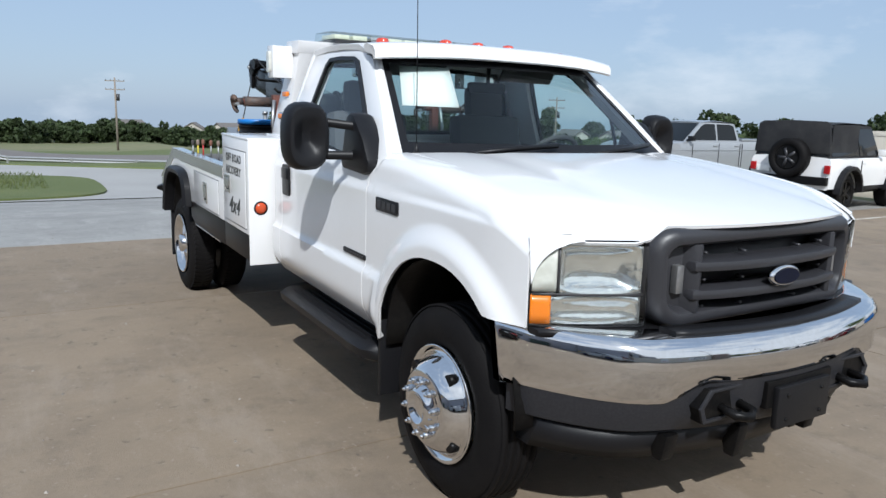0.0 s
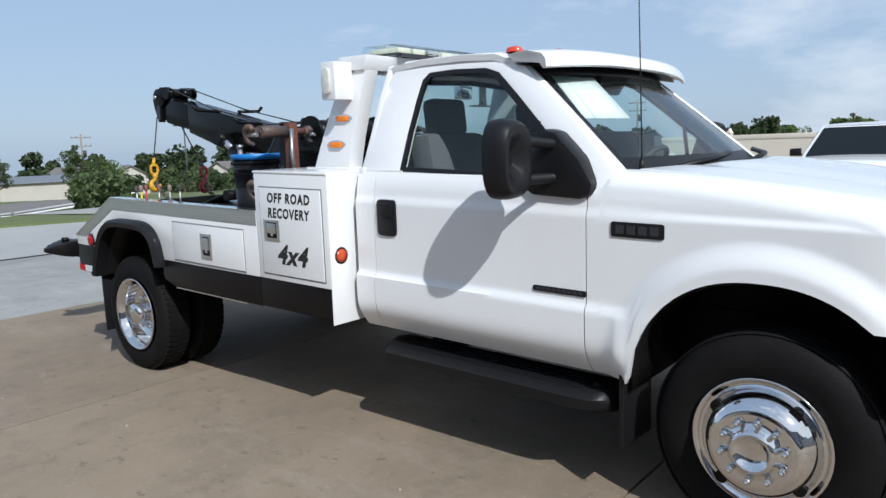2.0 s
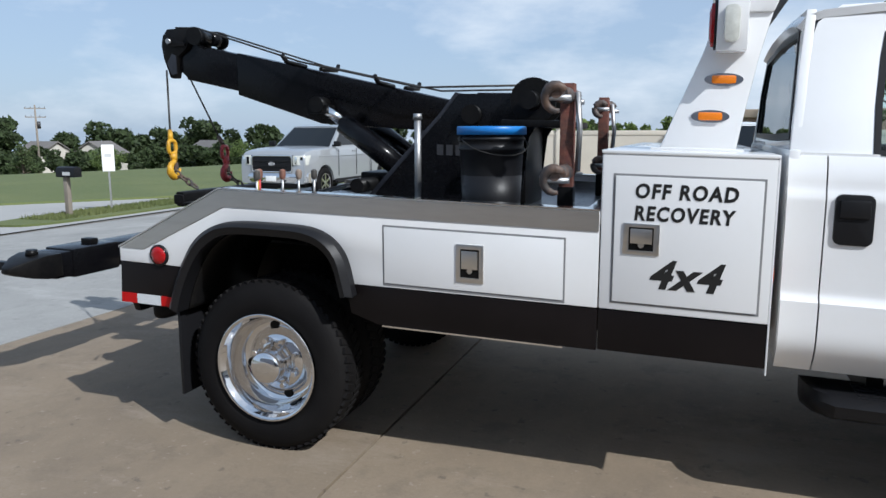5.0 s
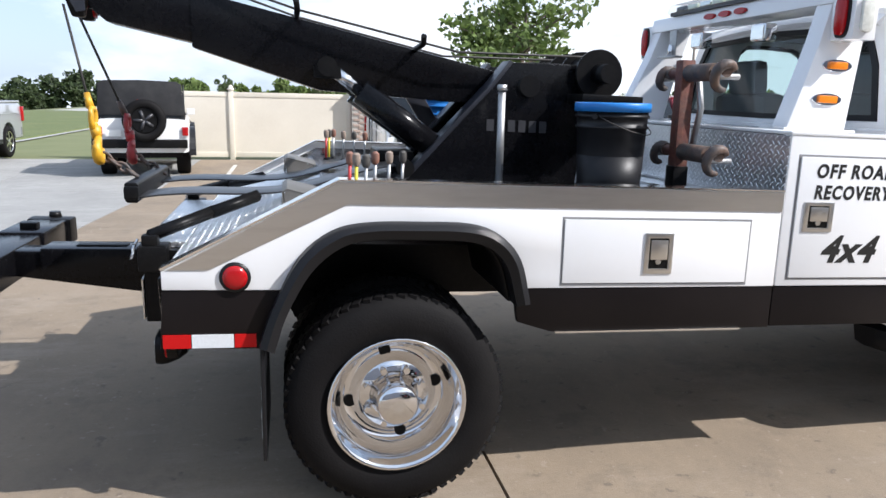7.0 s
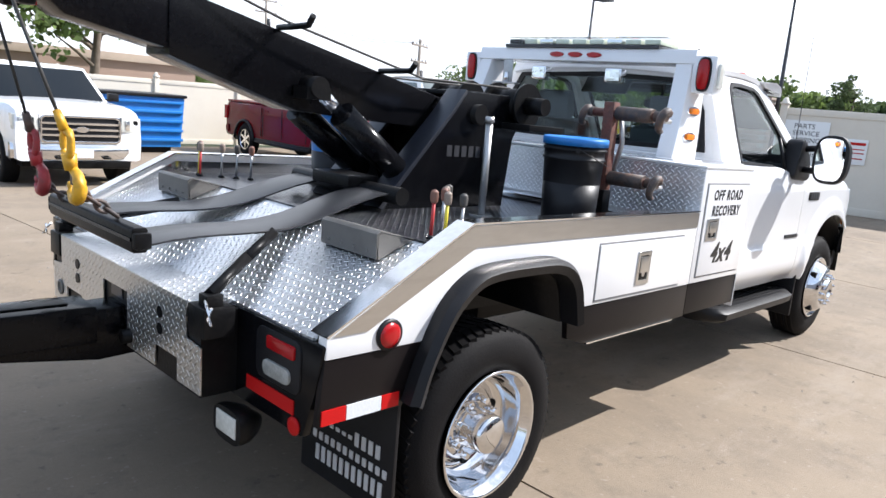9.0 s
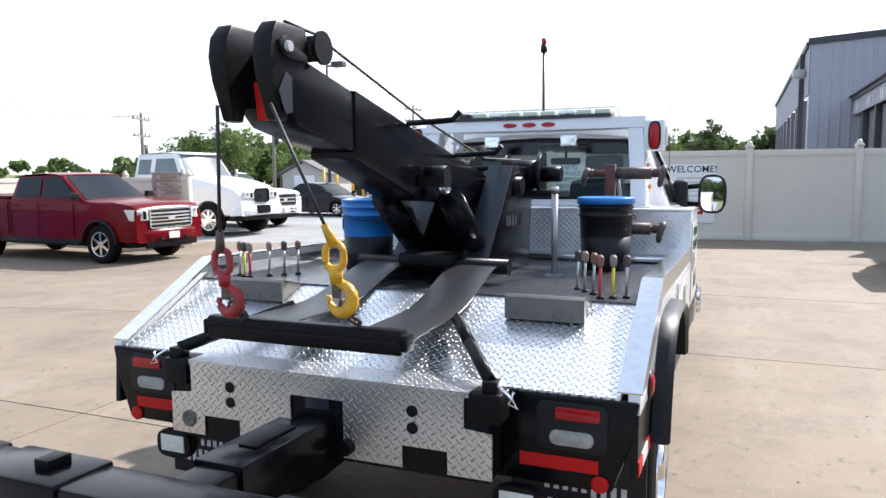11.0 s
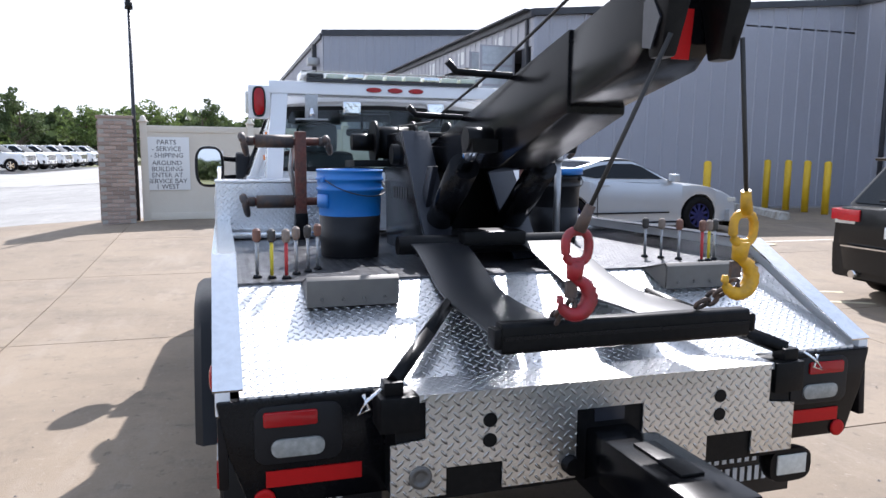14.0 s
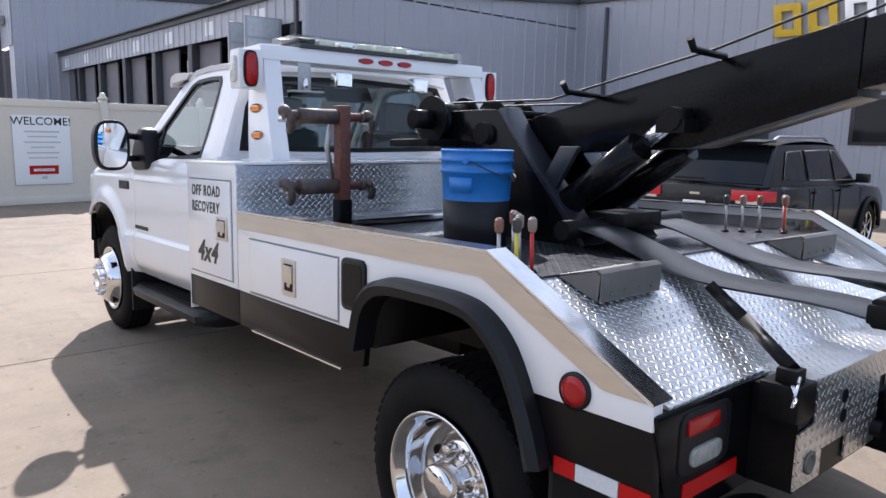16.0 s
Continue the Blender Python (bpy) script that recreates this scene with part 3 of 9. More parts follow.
for sd in (-1, 1):
    flip = (lambda b: b) if sd < 0 else mirror_y
    tp("cab_corner", flip(side_panel(2.15, 2.278, 4, lambda x: 1.42)), WHITE, solid=0.02, smooth=True)
    door = tp("door", flip(side_panel(2.284, 3.494, 26, lambda x: 1.42 - 0.06 * S((x - 3.0) / 0.4))), WHITE, solid=0.025, smooth=True)
    tp("door_handle", flip(prism(bmesh.new(), rounded(2.31, 2.44, 1.10, 1.285, 0.025), -0.985, -0.955)), BLACKPL, door, "black plastic door handle", 0.006)
    tp("handle_grip", flip(boxed(2.325, 2.425, -0.995, -0.975, 1.20, 1.265)), BLACKPL, door, bevel=0.006)
    tp("fender", flip(fender_skin()), WHITE, solid=0.012, smooth=True)
    # wheel arch liner
    rows = []
    for i in range(25):
        t = math.pi * i / 24
        rows.append([(AX + (AR + 0.015) * math.cos(t), y, 0.57 + (AR + 0.01) * max(0, math.sin(t)) ** 0.8) for y in (-0.955, -0.45)])
    bm = bmesh.new()
    skin(bm, rows)
    tp("wheel_arch_liner", flip(bm), BLACKM, solid=0.01)
    tp("arch_wall", flip(boxed(3.66, 4.72, -0.46, -0.44, 0.56, 1.2)), BLACKM)
    # door badge and fender badge as plain bars
    for k, (x0, x1, z0, z1) in enumerate(((3.61, 3.83, 1.195, 1.255), (3.24, 3.50, 0.930, 0.955))):
        b = tp("badge", flip(prism(bmesh.new(), rounded(x0, x1, z0, z1, 0.01), -side_y((x0 + x1) / 2, z0) - 0.006, -0.95)), BLACKPL, bevel=0.002)
        n = 4 if k == 0 else 9
        for i in range(n):
            w = (x1 - x0 - 0.03) / n
            bx = x0 + 0.015 + i * w
            tp("badge_bar", flip(boxed(bx + w * 0.14, bx + w * 0.86, -side_y((x0 + x1) / 2, z0) - 0.0085, -side_y((x0 + x1) / 2, z0) - 0.005, z0 + 0.013 - 0.006 * k, z1 - 0.013 + 0.006 * k)), GREYPL, b)

# cab back, floor and inside
tp("cab_back", boxed(2.15, 2.19, -0.94, 0.94, 0.62, 1.44), WHITE, bevel=0.01)
tp("cab_floor", boxed(2.19, 3.62, -0.9, 0.9, 0.62, 0.70), DASH)
tp("firewall", boxed(3.58, 3.62, -0.9, 0.9, 0.62, 1.36), DASH)
bm = loft([[(x, y, z) for x, z in ((3.62, 0.95), (3.30, 1.0), (3.22, 1.18), (3.28, 1.33), (3.42, 1.385), (3.80, 1.40))] for y in (-0.88, -0.5, 0, 0.5, 0.88)])
tp("dashboard", bm, DASH, bevel=0.0)
for y in (-0.45, 0.45):
    st = tp("seat_cushion", boxed(2.42, 2.95, y - 0.27, y + 0.27, 0.85, 1.06), SEAT, bevel=0.06)
    b = boxed(-0.09, 0.07, -0.26, 0.26, 0.0, 0.62)
    b.transform(Matrix.Translation((2.47, y, 1.0)) @ Matrix.Rotation(-0.16, 4, "Y"))
    tp("seat_back", b, SEAT, st, bevel=0.06)
    b = boxed(-0.05, 0.05, -0.14, 0.14, 0, 0.2)
    b.transform(Matrix.Translation((2.36, y, 1.60)) @ Matrix.Rotation(-0.1, 4, "Y"))
    tp("headrest", b, SEAT, st, bevel=0.04)
tp("console", boxed(2.5, 2.95, -0.16, 0.16, 0.85, 1.14), SEAT, bevel=0.05)
ctr, ax = Vector((3.12, 0.42, 1.36)), Vector((-0.8, 0, 0.6)).normalized()
q = ax.to_track_quat("Z", "Y")
bm = tube(bmesh.new(), [ctr + q @ Vector((0.195 * math.cos(a), 0.195 * math.sin(a), 0)) for a in [2 * math.pi * i / 28 for i in range(28)]], 0.016, 8, True)
rod(bm, ctr - ax * 0.05, ctr + ax * 0.0, 0.06, 0.05), rod(bm, ctr - ax * 0.05, ctr - ax * 0.3, 0.03, 0.03)
for a in (0.2, math.pi - 0.2, -math.pi / 2):
    rod(bm, ctr, ctr + q @ Vector((0.195 * math.cos(a), 0.195 * math.sin(a), 0)), 0.012)
tp("steering_wheel", bm, DASH)
tp("inside_mirror", prism(bmesh.new(), rounded(-0.13, 0.13, 1.75, 1.81, 0.02), 3.03, 3.05, "x"), BLACKPL, bevel=0.006)
tp("mirror_stalk", rod(bmesh.new(), (3.05, 0, 1.80), (3.06, 0, 1.93), 0.012), BLACKPL)
for y in (-0.4, 0.4):
    b = boxed(-0.01, 0.01, -0.2, 0.2, -0.14, 0)
    b.transform(Matrix.Translation((2.95, y, 1.945)) @ Matrix.Rotation(0.6, 4, "Y"))
    tp("sun_visor", b, SEAT, bevel=0.01)


# upper cab
def gy(z):
    return 0.925 - 0.36 * (z - 1.42)


def side_pts(pts):
    return [(x, -gy(z), z) for x, z in pts]


OUT = [(2.155, 1.43), (2.17, 1.62), (2.20, 1.80), (2.24, 1.92), (2.32, 1.985), (2.60, 1.995), (2.92, 1.985), (3.03, 1.945), (3.18, 1.82), (3.38, 1.65), (3.60, 1.44), (3.57, 1.36), (3.30, 1.36), (2.90, 1.40), (2.45, 1.415)]
INN = [(2.43, 1.425), (2.435, 1.60), (2.45, 1.78), (2.465, 1.88), (2.50, 1.915), (2.65, 1.922), (2.85, 1.915), (2.93, 1.89), (3.06, 1.78), (3.24, 1.62), (3.44, 1.44), (3.47, 1.375), (3.28, 1.375), (2.90, 1.415), (2.55, 1.425)]
GL = [(x + (0.012 if x < 2.7 else -0.012), z - 0.006 if z > 1.6 else z + 0.006) for x, z in INN]
for sd in (-1, 1):
    flip = (lambda b: b) if sd < 0 else mirror_y
    fr = tp("window_surround", flip(ring(side_pts(OUT), side_pts(INN), (0, 0.05, 0))), WHITE, bevel=0.008)
    sl = tp("window_seal", flip(ring([(x, y - 0.004, z) for x, y, z in side_pts(INN)], [(x, y - 0.004, z) for x, y, z in side_pts([(x + (0.022 if x < 2.6 else (-0.02 if x > 2.9 else 0)), z + (-0.022 if z > 1.6 else 0.02)) for x, z in INN])], (0, 0.02, 0))), BLACKPL)
    bm = bmesh.new()
    bm.faces.new([bm.verts.new((x, y + 0.012, z)) for x, y, z in side_pts(GL)])
    g = tp("side_window", flip(bm), GLASS)
    g.visible_shadow = False
    tp("window_post", flip(rod(bmesh.new(), (3.20, -gy(1.40) + 0.01, 1.38), (3.20, -gy(1.64) + 0.015, 1.655), 0.012)), BLACKPL)
    # quarter panel behind the doors
    tp("cab_upper_corner", flip(prism(bmesh.new(), [(2.155, 1.42), (2.155, 1.43), (2.45, 1.43), (2.45, 1.415)], -0.93, -0.90)), WHITE)

rows = []
for x, dz, dy in ((2.17, -0.06, 0.03), (2.20, -0.02, 0.01), (2.26, 0.0, 0), (2.45, 0.018, 0), (2.7, 0.022, 0), (2.9, 0.012, 0), (3.02, -0.03, 0)):
    rows.append([(x, y * (0.745 - dy), 1.965 + dz + 0.045 * (1 - abs(y) ** 2.6)) for y in (-1, -0.93, -0.7, -0.35, 0, 0.35, 0.7, 0.93, 1)])
bm = bmesh.new()
skin(bm, rows)
tp("roof", bm, WHITE, solid=0.03, smooth=True)
tp("headliner", boxed(2.22, 2.98, -0.70, 0.70, 1.945, 1.96), SEAT)
# cab rear wall with its window
RO = [(2.16, -0.92, 1.43), (2.175, -0.82, 1.72), (2.20, -0.73, 1.97), (2.21, 0, 2.005), (2.20, 0.73, 1.97), (2.175, 0.82, 1.72), (2.16, 0.92, 1.43), (2.16, 0, 1.43)]
RI = [(2.165, -0.80, 1.475), (2.175, -0.755, 1.72), (2.19, -0.66, 1.90), (2.195, 0, 1.925), (2.19, 0.66, 1.90), (2.175, 0.755, 1.72), (2.165, 0.80, 1.475), (2.165, 0, 1.465)]
tp("cab_rear_wall", ring(RO, RI, (0.035, 0, 0)), WHITE, bevel=0.006)
bm = bmesh.new()
bm.faces.new([bm.verts.new((x + 0.012, y * 1.01, z + (z - 1.69) * 0.02)) for x, y, z in RI])
rw = tp("rear_window", bm, REARGLASS)
rw.visible_shadow = False
tp("rear_window_seal", ring([(x - 0.004, y, z) for x, y, z in RI], [(x - 0.004, y * 0.955, 1.69 + (z - 1.69) * 0.88) for x, y, z in RI], (0.012, 0, 0)), BLACKPL)

# windscreen: bowed glass between the pillars, black band round it
def screen(u, v, grow=0.0):
    """u across -1..1, v up 0..1."""
    w = 0.855 - 0.165 * v + grow
    x = 3.62 - 0.60 * v + 0.16 * (1 - u * u)
    z = 1.435 + 0.53 * v - 0.02 * v * v
    return (x, u * w, z)


bm = bmesh.new()
skin(bm, [[screen(-1 + i / 8, j / 8) for i in range(17)] for j in range(9)])
ws = tp("windscreen", bm, GLASS, smooth=True)
ws.visible_shadow = False
NB = 24
o = [screen(-1 + 2 * i / NB, 0, 0.02) for i in range(NB + 1)] + [screen(1, j / 6, 0.02) for j in range(1, 6)] + [screen(1 - 2 * i / NB, 1, 0.02) for i in range(NB + 1)] + [screen(-1, 1 - j / 6, 0.02) for j in range(1, 6)]
c = Vector((3.35, 0, 1.7))
inn = []
for i, p in enumerate(o):
    u, v = p[1] / (0.875 - 0.165 * ((p[2] - 1.435) / 0.51)), (p[2] - 1.435) / 0.52
    u, v = max(-0.95, min(0.95, u)), max(0.12, min(0.91, v))
    q_ = screen(u, v)
    inn.append((q_[0] + 0.002, q_[1], q_[2] + 0.002))
tp("windscreen_seal", ring([(p[0] + 0.002, p[1], p[2] + 0.002) for p in o], inn, (-0.004, 0, -0.004)), BLACKPL)
bm = bmesh.new()
skin(bm, [[(x - 0.012, y, z - 0.008) for x, y, z in [screen(-0.92 + 0.36 * i / 4 + 0.05 * j / 3, 0.46 + 0.40 * j / 3) for i in range(5)]] for j in range(4)])
tp("price_sheet", bm, PAPER, ws, "white paper sheet inside the windscreen", solid=0.001)
# A-pillars
for sd in (-1, 1):
    pts = [screen(sd, j / 8, 0.015) for j in range(9)]
    bm = tube(bmesh.new(), [(x - 0.02, y - sd * 0.005, z - 0.005) for x, y, z in pts], 0.032, 8)
    tp("windscreen_pillar", bm, WHITE)
# visor over the screen
rows = []
for k in range(21):
    y = -0.80 + 1.60 * k / 20
    e = (abs(y) / 0.80)
    fx = 3.31 - 0.10 * e ** 2.4
    d_ = 0.028 * e ** 3
    rows.append([(2.98 + 0.02 * (1 - e * e), y * 0.95, 2.008 - 1.5 * d_), (fx - 0.10, y, 2.000 - d_), (fx - 0.02, y, 1.982 - d_), (fx, y, 1.960 - d_), (fx + 0.004, y, 1.922 - d_), (fx - 0.012, y, 1.915 - d_), (fx - 0.03, y, 1.940 - d_), (3.02, y * 0.95, 1.960 - d_)])
tp("sun_shade", loft(rows), WHITE, None, "white visor over the windscreen", smooth=True)
bm = bmesh.new()
skin(bm, [[(3.03, 0.76 * u, 1.952 - 0.03 * abs(u) ** 3), (3.27 - 0.11 * abs(u) ** 2.4, 0.77 * u, 1.932 - 0.03 * abs(u) ** 3)] for u in [-1 + k / 8 for k in range(17)]])
tp("shade_underside", bm, BLACKPL, solid=0.004)
bm = bmesh.new()
skin(bm, [[tuple(Vector(screen(0.99 * u, v)) + Vector((0.004, 0, 0.004))) for v in (0.86, 0.93, 1.0)] for u in [-1 + k / 12 for k in range(25)]])
tp("shade_band", bm, BLACKPL, solid=0.003)
for k, y in enumerate((-0.62, -0.22, 0.0, 0.22, 0.62)):
    b = loft([[(2.93 + 0.045 * f * math.cos(a), y + 0.034 * f * math.sin(a), 2.012 - 0.02 * (abs(y) > 0.5) + h) for a in [2 * math.pi * i / 14 for i in range(14)]] for f, h in ((1, 0), (1, 0.008), (0.8, 0.022), (0.35, 0.028))])
    tp("roof_marker", b, material("marker_red", (0.55, 0.05, 0.02), 0.2, coat=0.5) if k == 0 else bpy.data.materials["marker_red"], None, "red cab roof marker light", smooth=True)

# hood
def hood_z(x, y):
    a = min(1.0, abs(y) / SEAM)
    t = max(0, (x - 3.66) / 1.32)
    mid = 1.478 - 0.16 * t ** 1.7
    return mid - (mid - fender_top(x)) * a ** 2.6 - 0.007 * math.exp(-((a - 0.62) / 0.09) ** 2)


rows = []
for i in range(31):
    t = i / 30
    rows.append([])
    for j in range(33):
        y = (SEAM + 0.002) * (-1 + 2 * j / 32)
        a = abs(y) / SEAM
        x0 = 3.665 + 0.23 * (1 - a * a)
        x1 = front_x(y) - 0.022
        x = x0 + (x1 - x0) * t
        low = 1.306 - (1.306 - LAMP_TOP) * S((abs(y) - 0.52) / 0.07)
        g = max(0.0, (x - x1 + 0.30) / 0.30)
        rows[-1].append((x, y, hood_z(x, y) + 0.003 - (hood_z(x1, y) - low) * g ** 2.2))
bm = bmesh.new()
skin(bm, rows)
tp("hood", bm, WHITE, solid=0.012, smooth=True)
# cowl, wipers, aerial
tp("cowl", loft([[(3.59 + 0.2 * (1 - (y / 0.86) ** 2) + dx, y, 1.425 + dz + 0.0 * y) for dx, dz in ((-0.06, 0.004), (0.02, 0.010), (0.17, 0.022), (0.17, -0.03), (-0.05, -0.04))] for y in [-0.86 + 0.086 * i for i in range(21)]]), BLACKPL)
for y0, y1, z in ((-0.62, -0.05, 1.50), (0.10, 0.70, 1.50)):
    bm = tube(bmesh.new(), [(3.66 + 0.16 * (1 - (y0 / 0.85) ** 2), y0, 1.452), (3.65 + 0.15, (y0 + y1) / 2, 1.487), (3.60 + 0.16 * (1 - (y1 / 0.85) ** 2), y1, z)], 0.014, 6)
    tp("wiper", bm, BLACKPL)
tp("aerial_base", rod(bmesh.new(), (3.66, -0.80, 1.43), (3.66, -0.80, 1.50), 0.016, 0.009), BLACKPL)
tp("aerial", rod(bmesh.new(), (3.66, -0.80, 1.49), (3.64, -0.80, 2.35), 0.003, 0.002, 6), BLACKPL)

# headlamps, grille, bumper
VALANCE = material("charcoal_plastic", (0.018, 0.018, 0.021), 0.5, grain=(120, (0.04, 0.04, 0.043), 0.4), bump=0.04, bump_scale=300, spec=0.3)


def lamp_top(y):
    """The upper edge of the headlamp, eased down at its outer corner."""
    u = min(1.0, max(0.0, (y - 0.79) / 0.15))
    return LAMP_TOP + 0.008 - 0.15 * (1 - math.sqrt(1 - u * u))



for sd in (-1, 1):
    flip = (lambda b: b) if sd < 0 else mirror_y
    lamp = tp("headlamp", flip(loft([[(front_x(y) - 0.10, -y, z) for z in (0.955, LAMP_TOP + 0.004)] + [(front_x(y) - 0.20, -y, z) for z in (LAMP_TOP + 0.004, 0.955)] for y in (0.575, 0.66, 0.75, 0.84, 0.90, 0.934)])), WHITE, None, "clear headlamp with amber corner")

    def pane(y0, y1, z0, z1, out, n=8, top=None, m=3, dish=0.0):
        b = bmesh.new()
        rr = []
        for i in range(n + 1):
            y = y0 + (y1 - y0) * i / n
            zt = min(z1, top(y)) if top else z1
            u = 2 * i / n - 1
            rr.append([(front_x(y) - out - dish * (1 - u ** 4) * (1 - (2 * j / m - 1) ** 4), -y, z0 + (zt - z0) * j / m) for j in range(m + 1)])
        skin(b, rr)
        return b
    b = bmesh.new()
    skin(b, [[(front_x(y) - 0.012 - 0.02 * k, -y, lamp_top(y) + (LAMP_TOP + 0.026 - lamp_top(y)) * k) for k in (0, 0.33, 0.66, 1)] for y in [0.79 + 0.0155 * i for i in range(11)]])
    tp("lamp_surround", flip(b), WHITE, lamp, solid=0.004, smooth=True)
    tp("reflector", flip(pane(0.582, 0.848, 1.072, 1.236, 0.036, 16, lambda y: lamp_top(y) - 0.01, 10, 0.05)), REFLECT, lamp, "bright faceted reflector", solid=0.003)
    tp("corner_lens", flip(pane(0.860, 0.932, 1.078, 1.23, 0.030, 8, lambda y: lamp_top(y) - 0.012)), CLEARL, lamp, solid=0.004)
    tp("lens_divider", flip(pane(0.850, 0.858, 1.066, 1.236, 0.030, 2, lambda y: lamp_top(y) - 0.006)), GREYPL, lamp, solid=0.006)
    tp("lens_divider", flip(pane(0.580, 0.932, 1.065, 1.073, 0.026, 10)), GREYPL, lamp, solid=0.006)
    tp("amber_lens", flip(pane(0.876, 0.936, 0.965, 1.066, 0.028)), AMBER, lamp, "amber turn signal", solid=0.004)
    tp("lower_lens", flip(pane(0.582, 0.874, 0.966, 1.062, 0.034, 14, None, 4, 0.02)), REFLECT, lamp, solid=0.003)
    gl = tp("lamp_cover", flip(pane(0.572, 0.936, 0.962, 1.24, 0.022, 12, lambda y: lamp_top(y) - 0.004)), LENS, lamp)
    gl.visible_shadow = False
    tp("lamp_gasket", flip(tube(bmesh.new(), [(front_x(y) - 0.03, -y, z) for y, z in [(0.566, 0.957), (0.566, 1.10), (0.566, 1.243)] + [(0.6 + 0.04 * k, lamp_top(0.6 + 0.04 * k) + 0.0) for k in range(6)] + [(0.83 + 0.0175 * k, lamp_top(0.83 + 0.0175 * k)) for k in range(7)] + [(0.938, 1.08), (0.938, 0.957), (0.86, 0.957), (0.75, 0.957), (0.65, 0.957)]], 0.004, 6, True)), BLACKPL, lamp)
    tp("bumper_filler", flip(loft([[(front_x(y) + 0.01, -y, z) for z in (0.93, 0.952)] + [(front_x(y) - 0.2, -y, z) for z in (0.952, 0.93)] for y in (0.5, 0.66, 0.75, 0.84, 0.93)])), BLACKPL, lamp)
GX = 4.99


def gx(y):
    return GX - 0.10 * (abs(y) / 0.57) ** 2.5


def bowed(y0, y1, z0, z1, d0, d1, n=12):
    """A bar across the nose that follows its plan."""
    return loft([[(gx(y) + d0, y, z0), (gx(y) + d1, y, z0 + 0.006), (gx(y) + d1, y, z1 - 0.006), (gx(y) + d0, y, z1)] for y in [y0 + (y1 - y0) * i / n for i in range(n + 1)]])


grille = tp("grille", bowed(-0.55, 0.55, 0.95, 1.27, -0.14, -0.10), BLACKPL, None, "dark grey plastic grille with three bars")
rows = []
for grow, d in ((0.0, -0.11), (0.004, 0.0), (-0.008, 0.022), (-0.028, 0.030), (-0.048, 0.022), (-0.064, -0.012), (-0.070, -0.09)):
    out = rounded(-0.572 - grow, 0.572 + grow, 0.955 - grow, 1.298 + grow, 0.085 + grow * 0.6, 6)
    rows.append([(gx(min(0.57, abs(y))) + d, y * (1 - 0.05 * S((1.12 - z) / 0.16)), z) for y, z in out])
bm = bmesh.new()
skin(bm, rows, True)
tp("grille_frame", bm, GREYPL, grille, smooth=True)
for z in (1.045, 1.145):
    tp("grille_bar", bowed(-0.42, 0.42, z, z + 0.048, -0.09, 0.02), GREYPL, grille, bevel=0.014)
for sd in (-1, 1):
    flip = (lambda b: b) if sd > 0 else mirror_y
    tp("inner_bar", flip(loft([[(gx(y) - 0.09, y, z) for z in (1.245, 1.005)] + [(gx(y) + d, y, z) for z in (1.005, 1.245)] for y, d in ((0.375, 0.0), (0.395, 0.012), (0.415, -0.01), (0.425, -0.035), (0.51, -0.035))])), GREYPL, grille, bevel=0.004)
    tp("strobe_lamp", flip(boxed(gx(0.45) - 0.036, gx(0.45) - 0.006, 0.432, 0.468, 1.07, 1.17)), GALV, grille, "clear strobe lamp in the grille", bevel=0.006)
    for y in (0.16, 0.34):
        for z in (1.02, 1.115, 1.21):
            tp("rivet", flip(rod(bmesh.new(), (gx(y) - 0.05, y, z), (gx(y) - 0.02, y, z), 0.006, 0.005, 8)), GREYPL, grille)
tp("emblem", loft([[(gx(0) + 0.022 + d, 0.088 * f * math.cos(a), 1.118 + 0.039 * f * math.sin(a)) for a in [2 * math.pi * i / 24 for i in range(24)]] for f, d in ((1, 0), (1, 0.012), (0.85, 0.018))]), CHROME, grille, "blue oval emblem with chrome rim")
tp("emblem_face", loft([[(gx(0) + 0.041 + d, 0.074 * f * math.cos(a), 1.118 + 0.030 * f * math.sin(a)) for a in [2 * math.pi * i / 24 for i in range(24)]] for f, d in ((1, 0), (0.95, 0.003))]), material("dark_blue", (0.003, 0.005, 0.016), 0.3, spec=0.2), grille)


def bx(y):
    return 5.16 - 0.10 * (abs(y) / 0.6) ** 2 * (1 if abs(y) < 0.6 else 1) - 0.26 * max(0, (abs(y) - 0.62) / 0.36) ** 2.0


YB = [-0.985 + 1.97 * i / 36 for i in range(37)]
def chrome_low(y):
    """The chrome's lower edge, raised over the middle opening."""
    return 0.735 + 0.062 * S((0.60 - abs(y)) / 0.16)


bumper = tp("bumper", loft([[(max(bx(y) - 0.16, 4.585), y, 0.955), (bx(y) - 0.07, y, 0.960), (bx(y) - 0.03, y, 0.948), (bx(y) - 0.006, y, 0.918), (bx(y), y, 0.875), (bx(y) - 0.008, y, chrome_low(y) + 0.03), (bx(y) - 0.030, y, chrome_low(y)), (max(bx(y) - 0.12, 4.63), y, chrome_low(y))] for y in YB]), CHROME, None, "chrome front bumper with dark lower valance", smooth=True)
tp("bumper_pad", loft([[(bx(y) - 0.14, y, 0.972), (bx(y) - 0.065, y, 0.972), (bx(y) - 0.060, y, 0.952), (bx(y) - 0.14, y, 0.952)] for y in YB if abs(y) < 0.56]), BLACKPL, bumper)
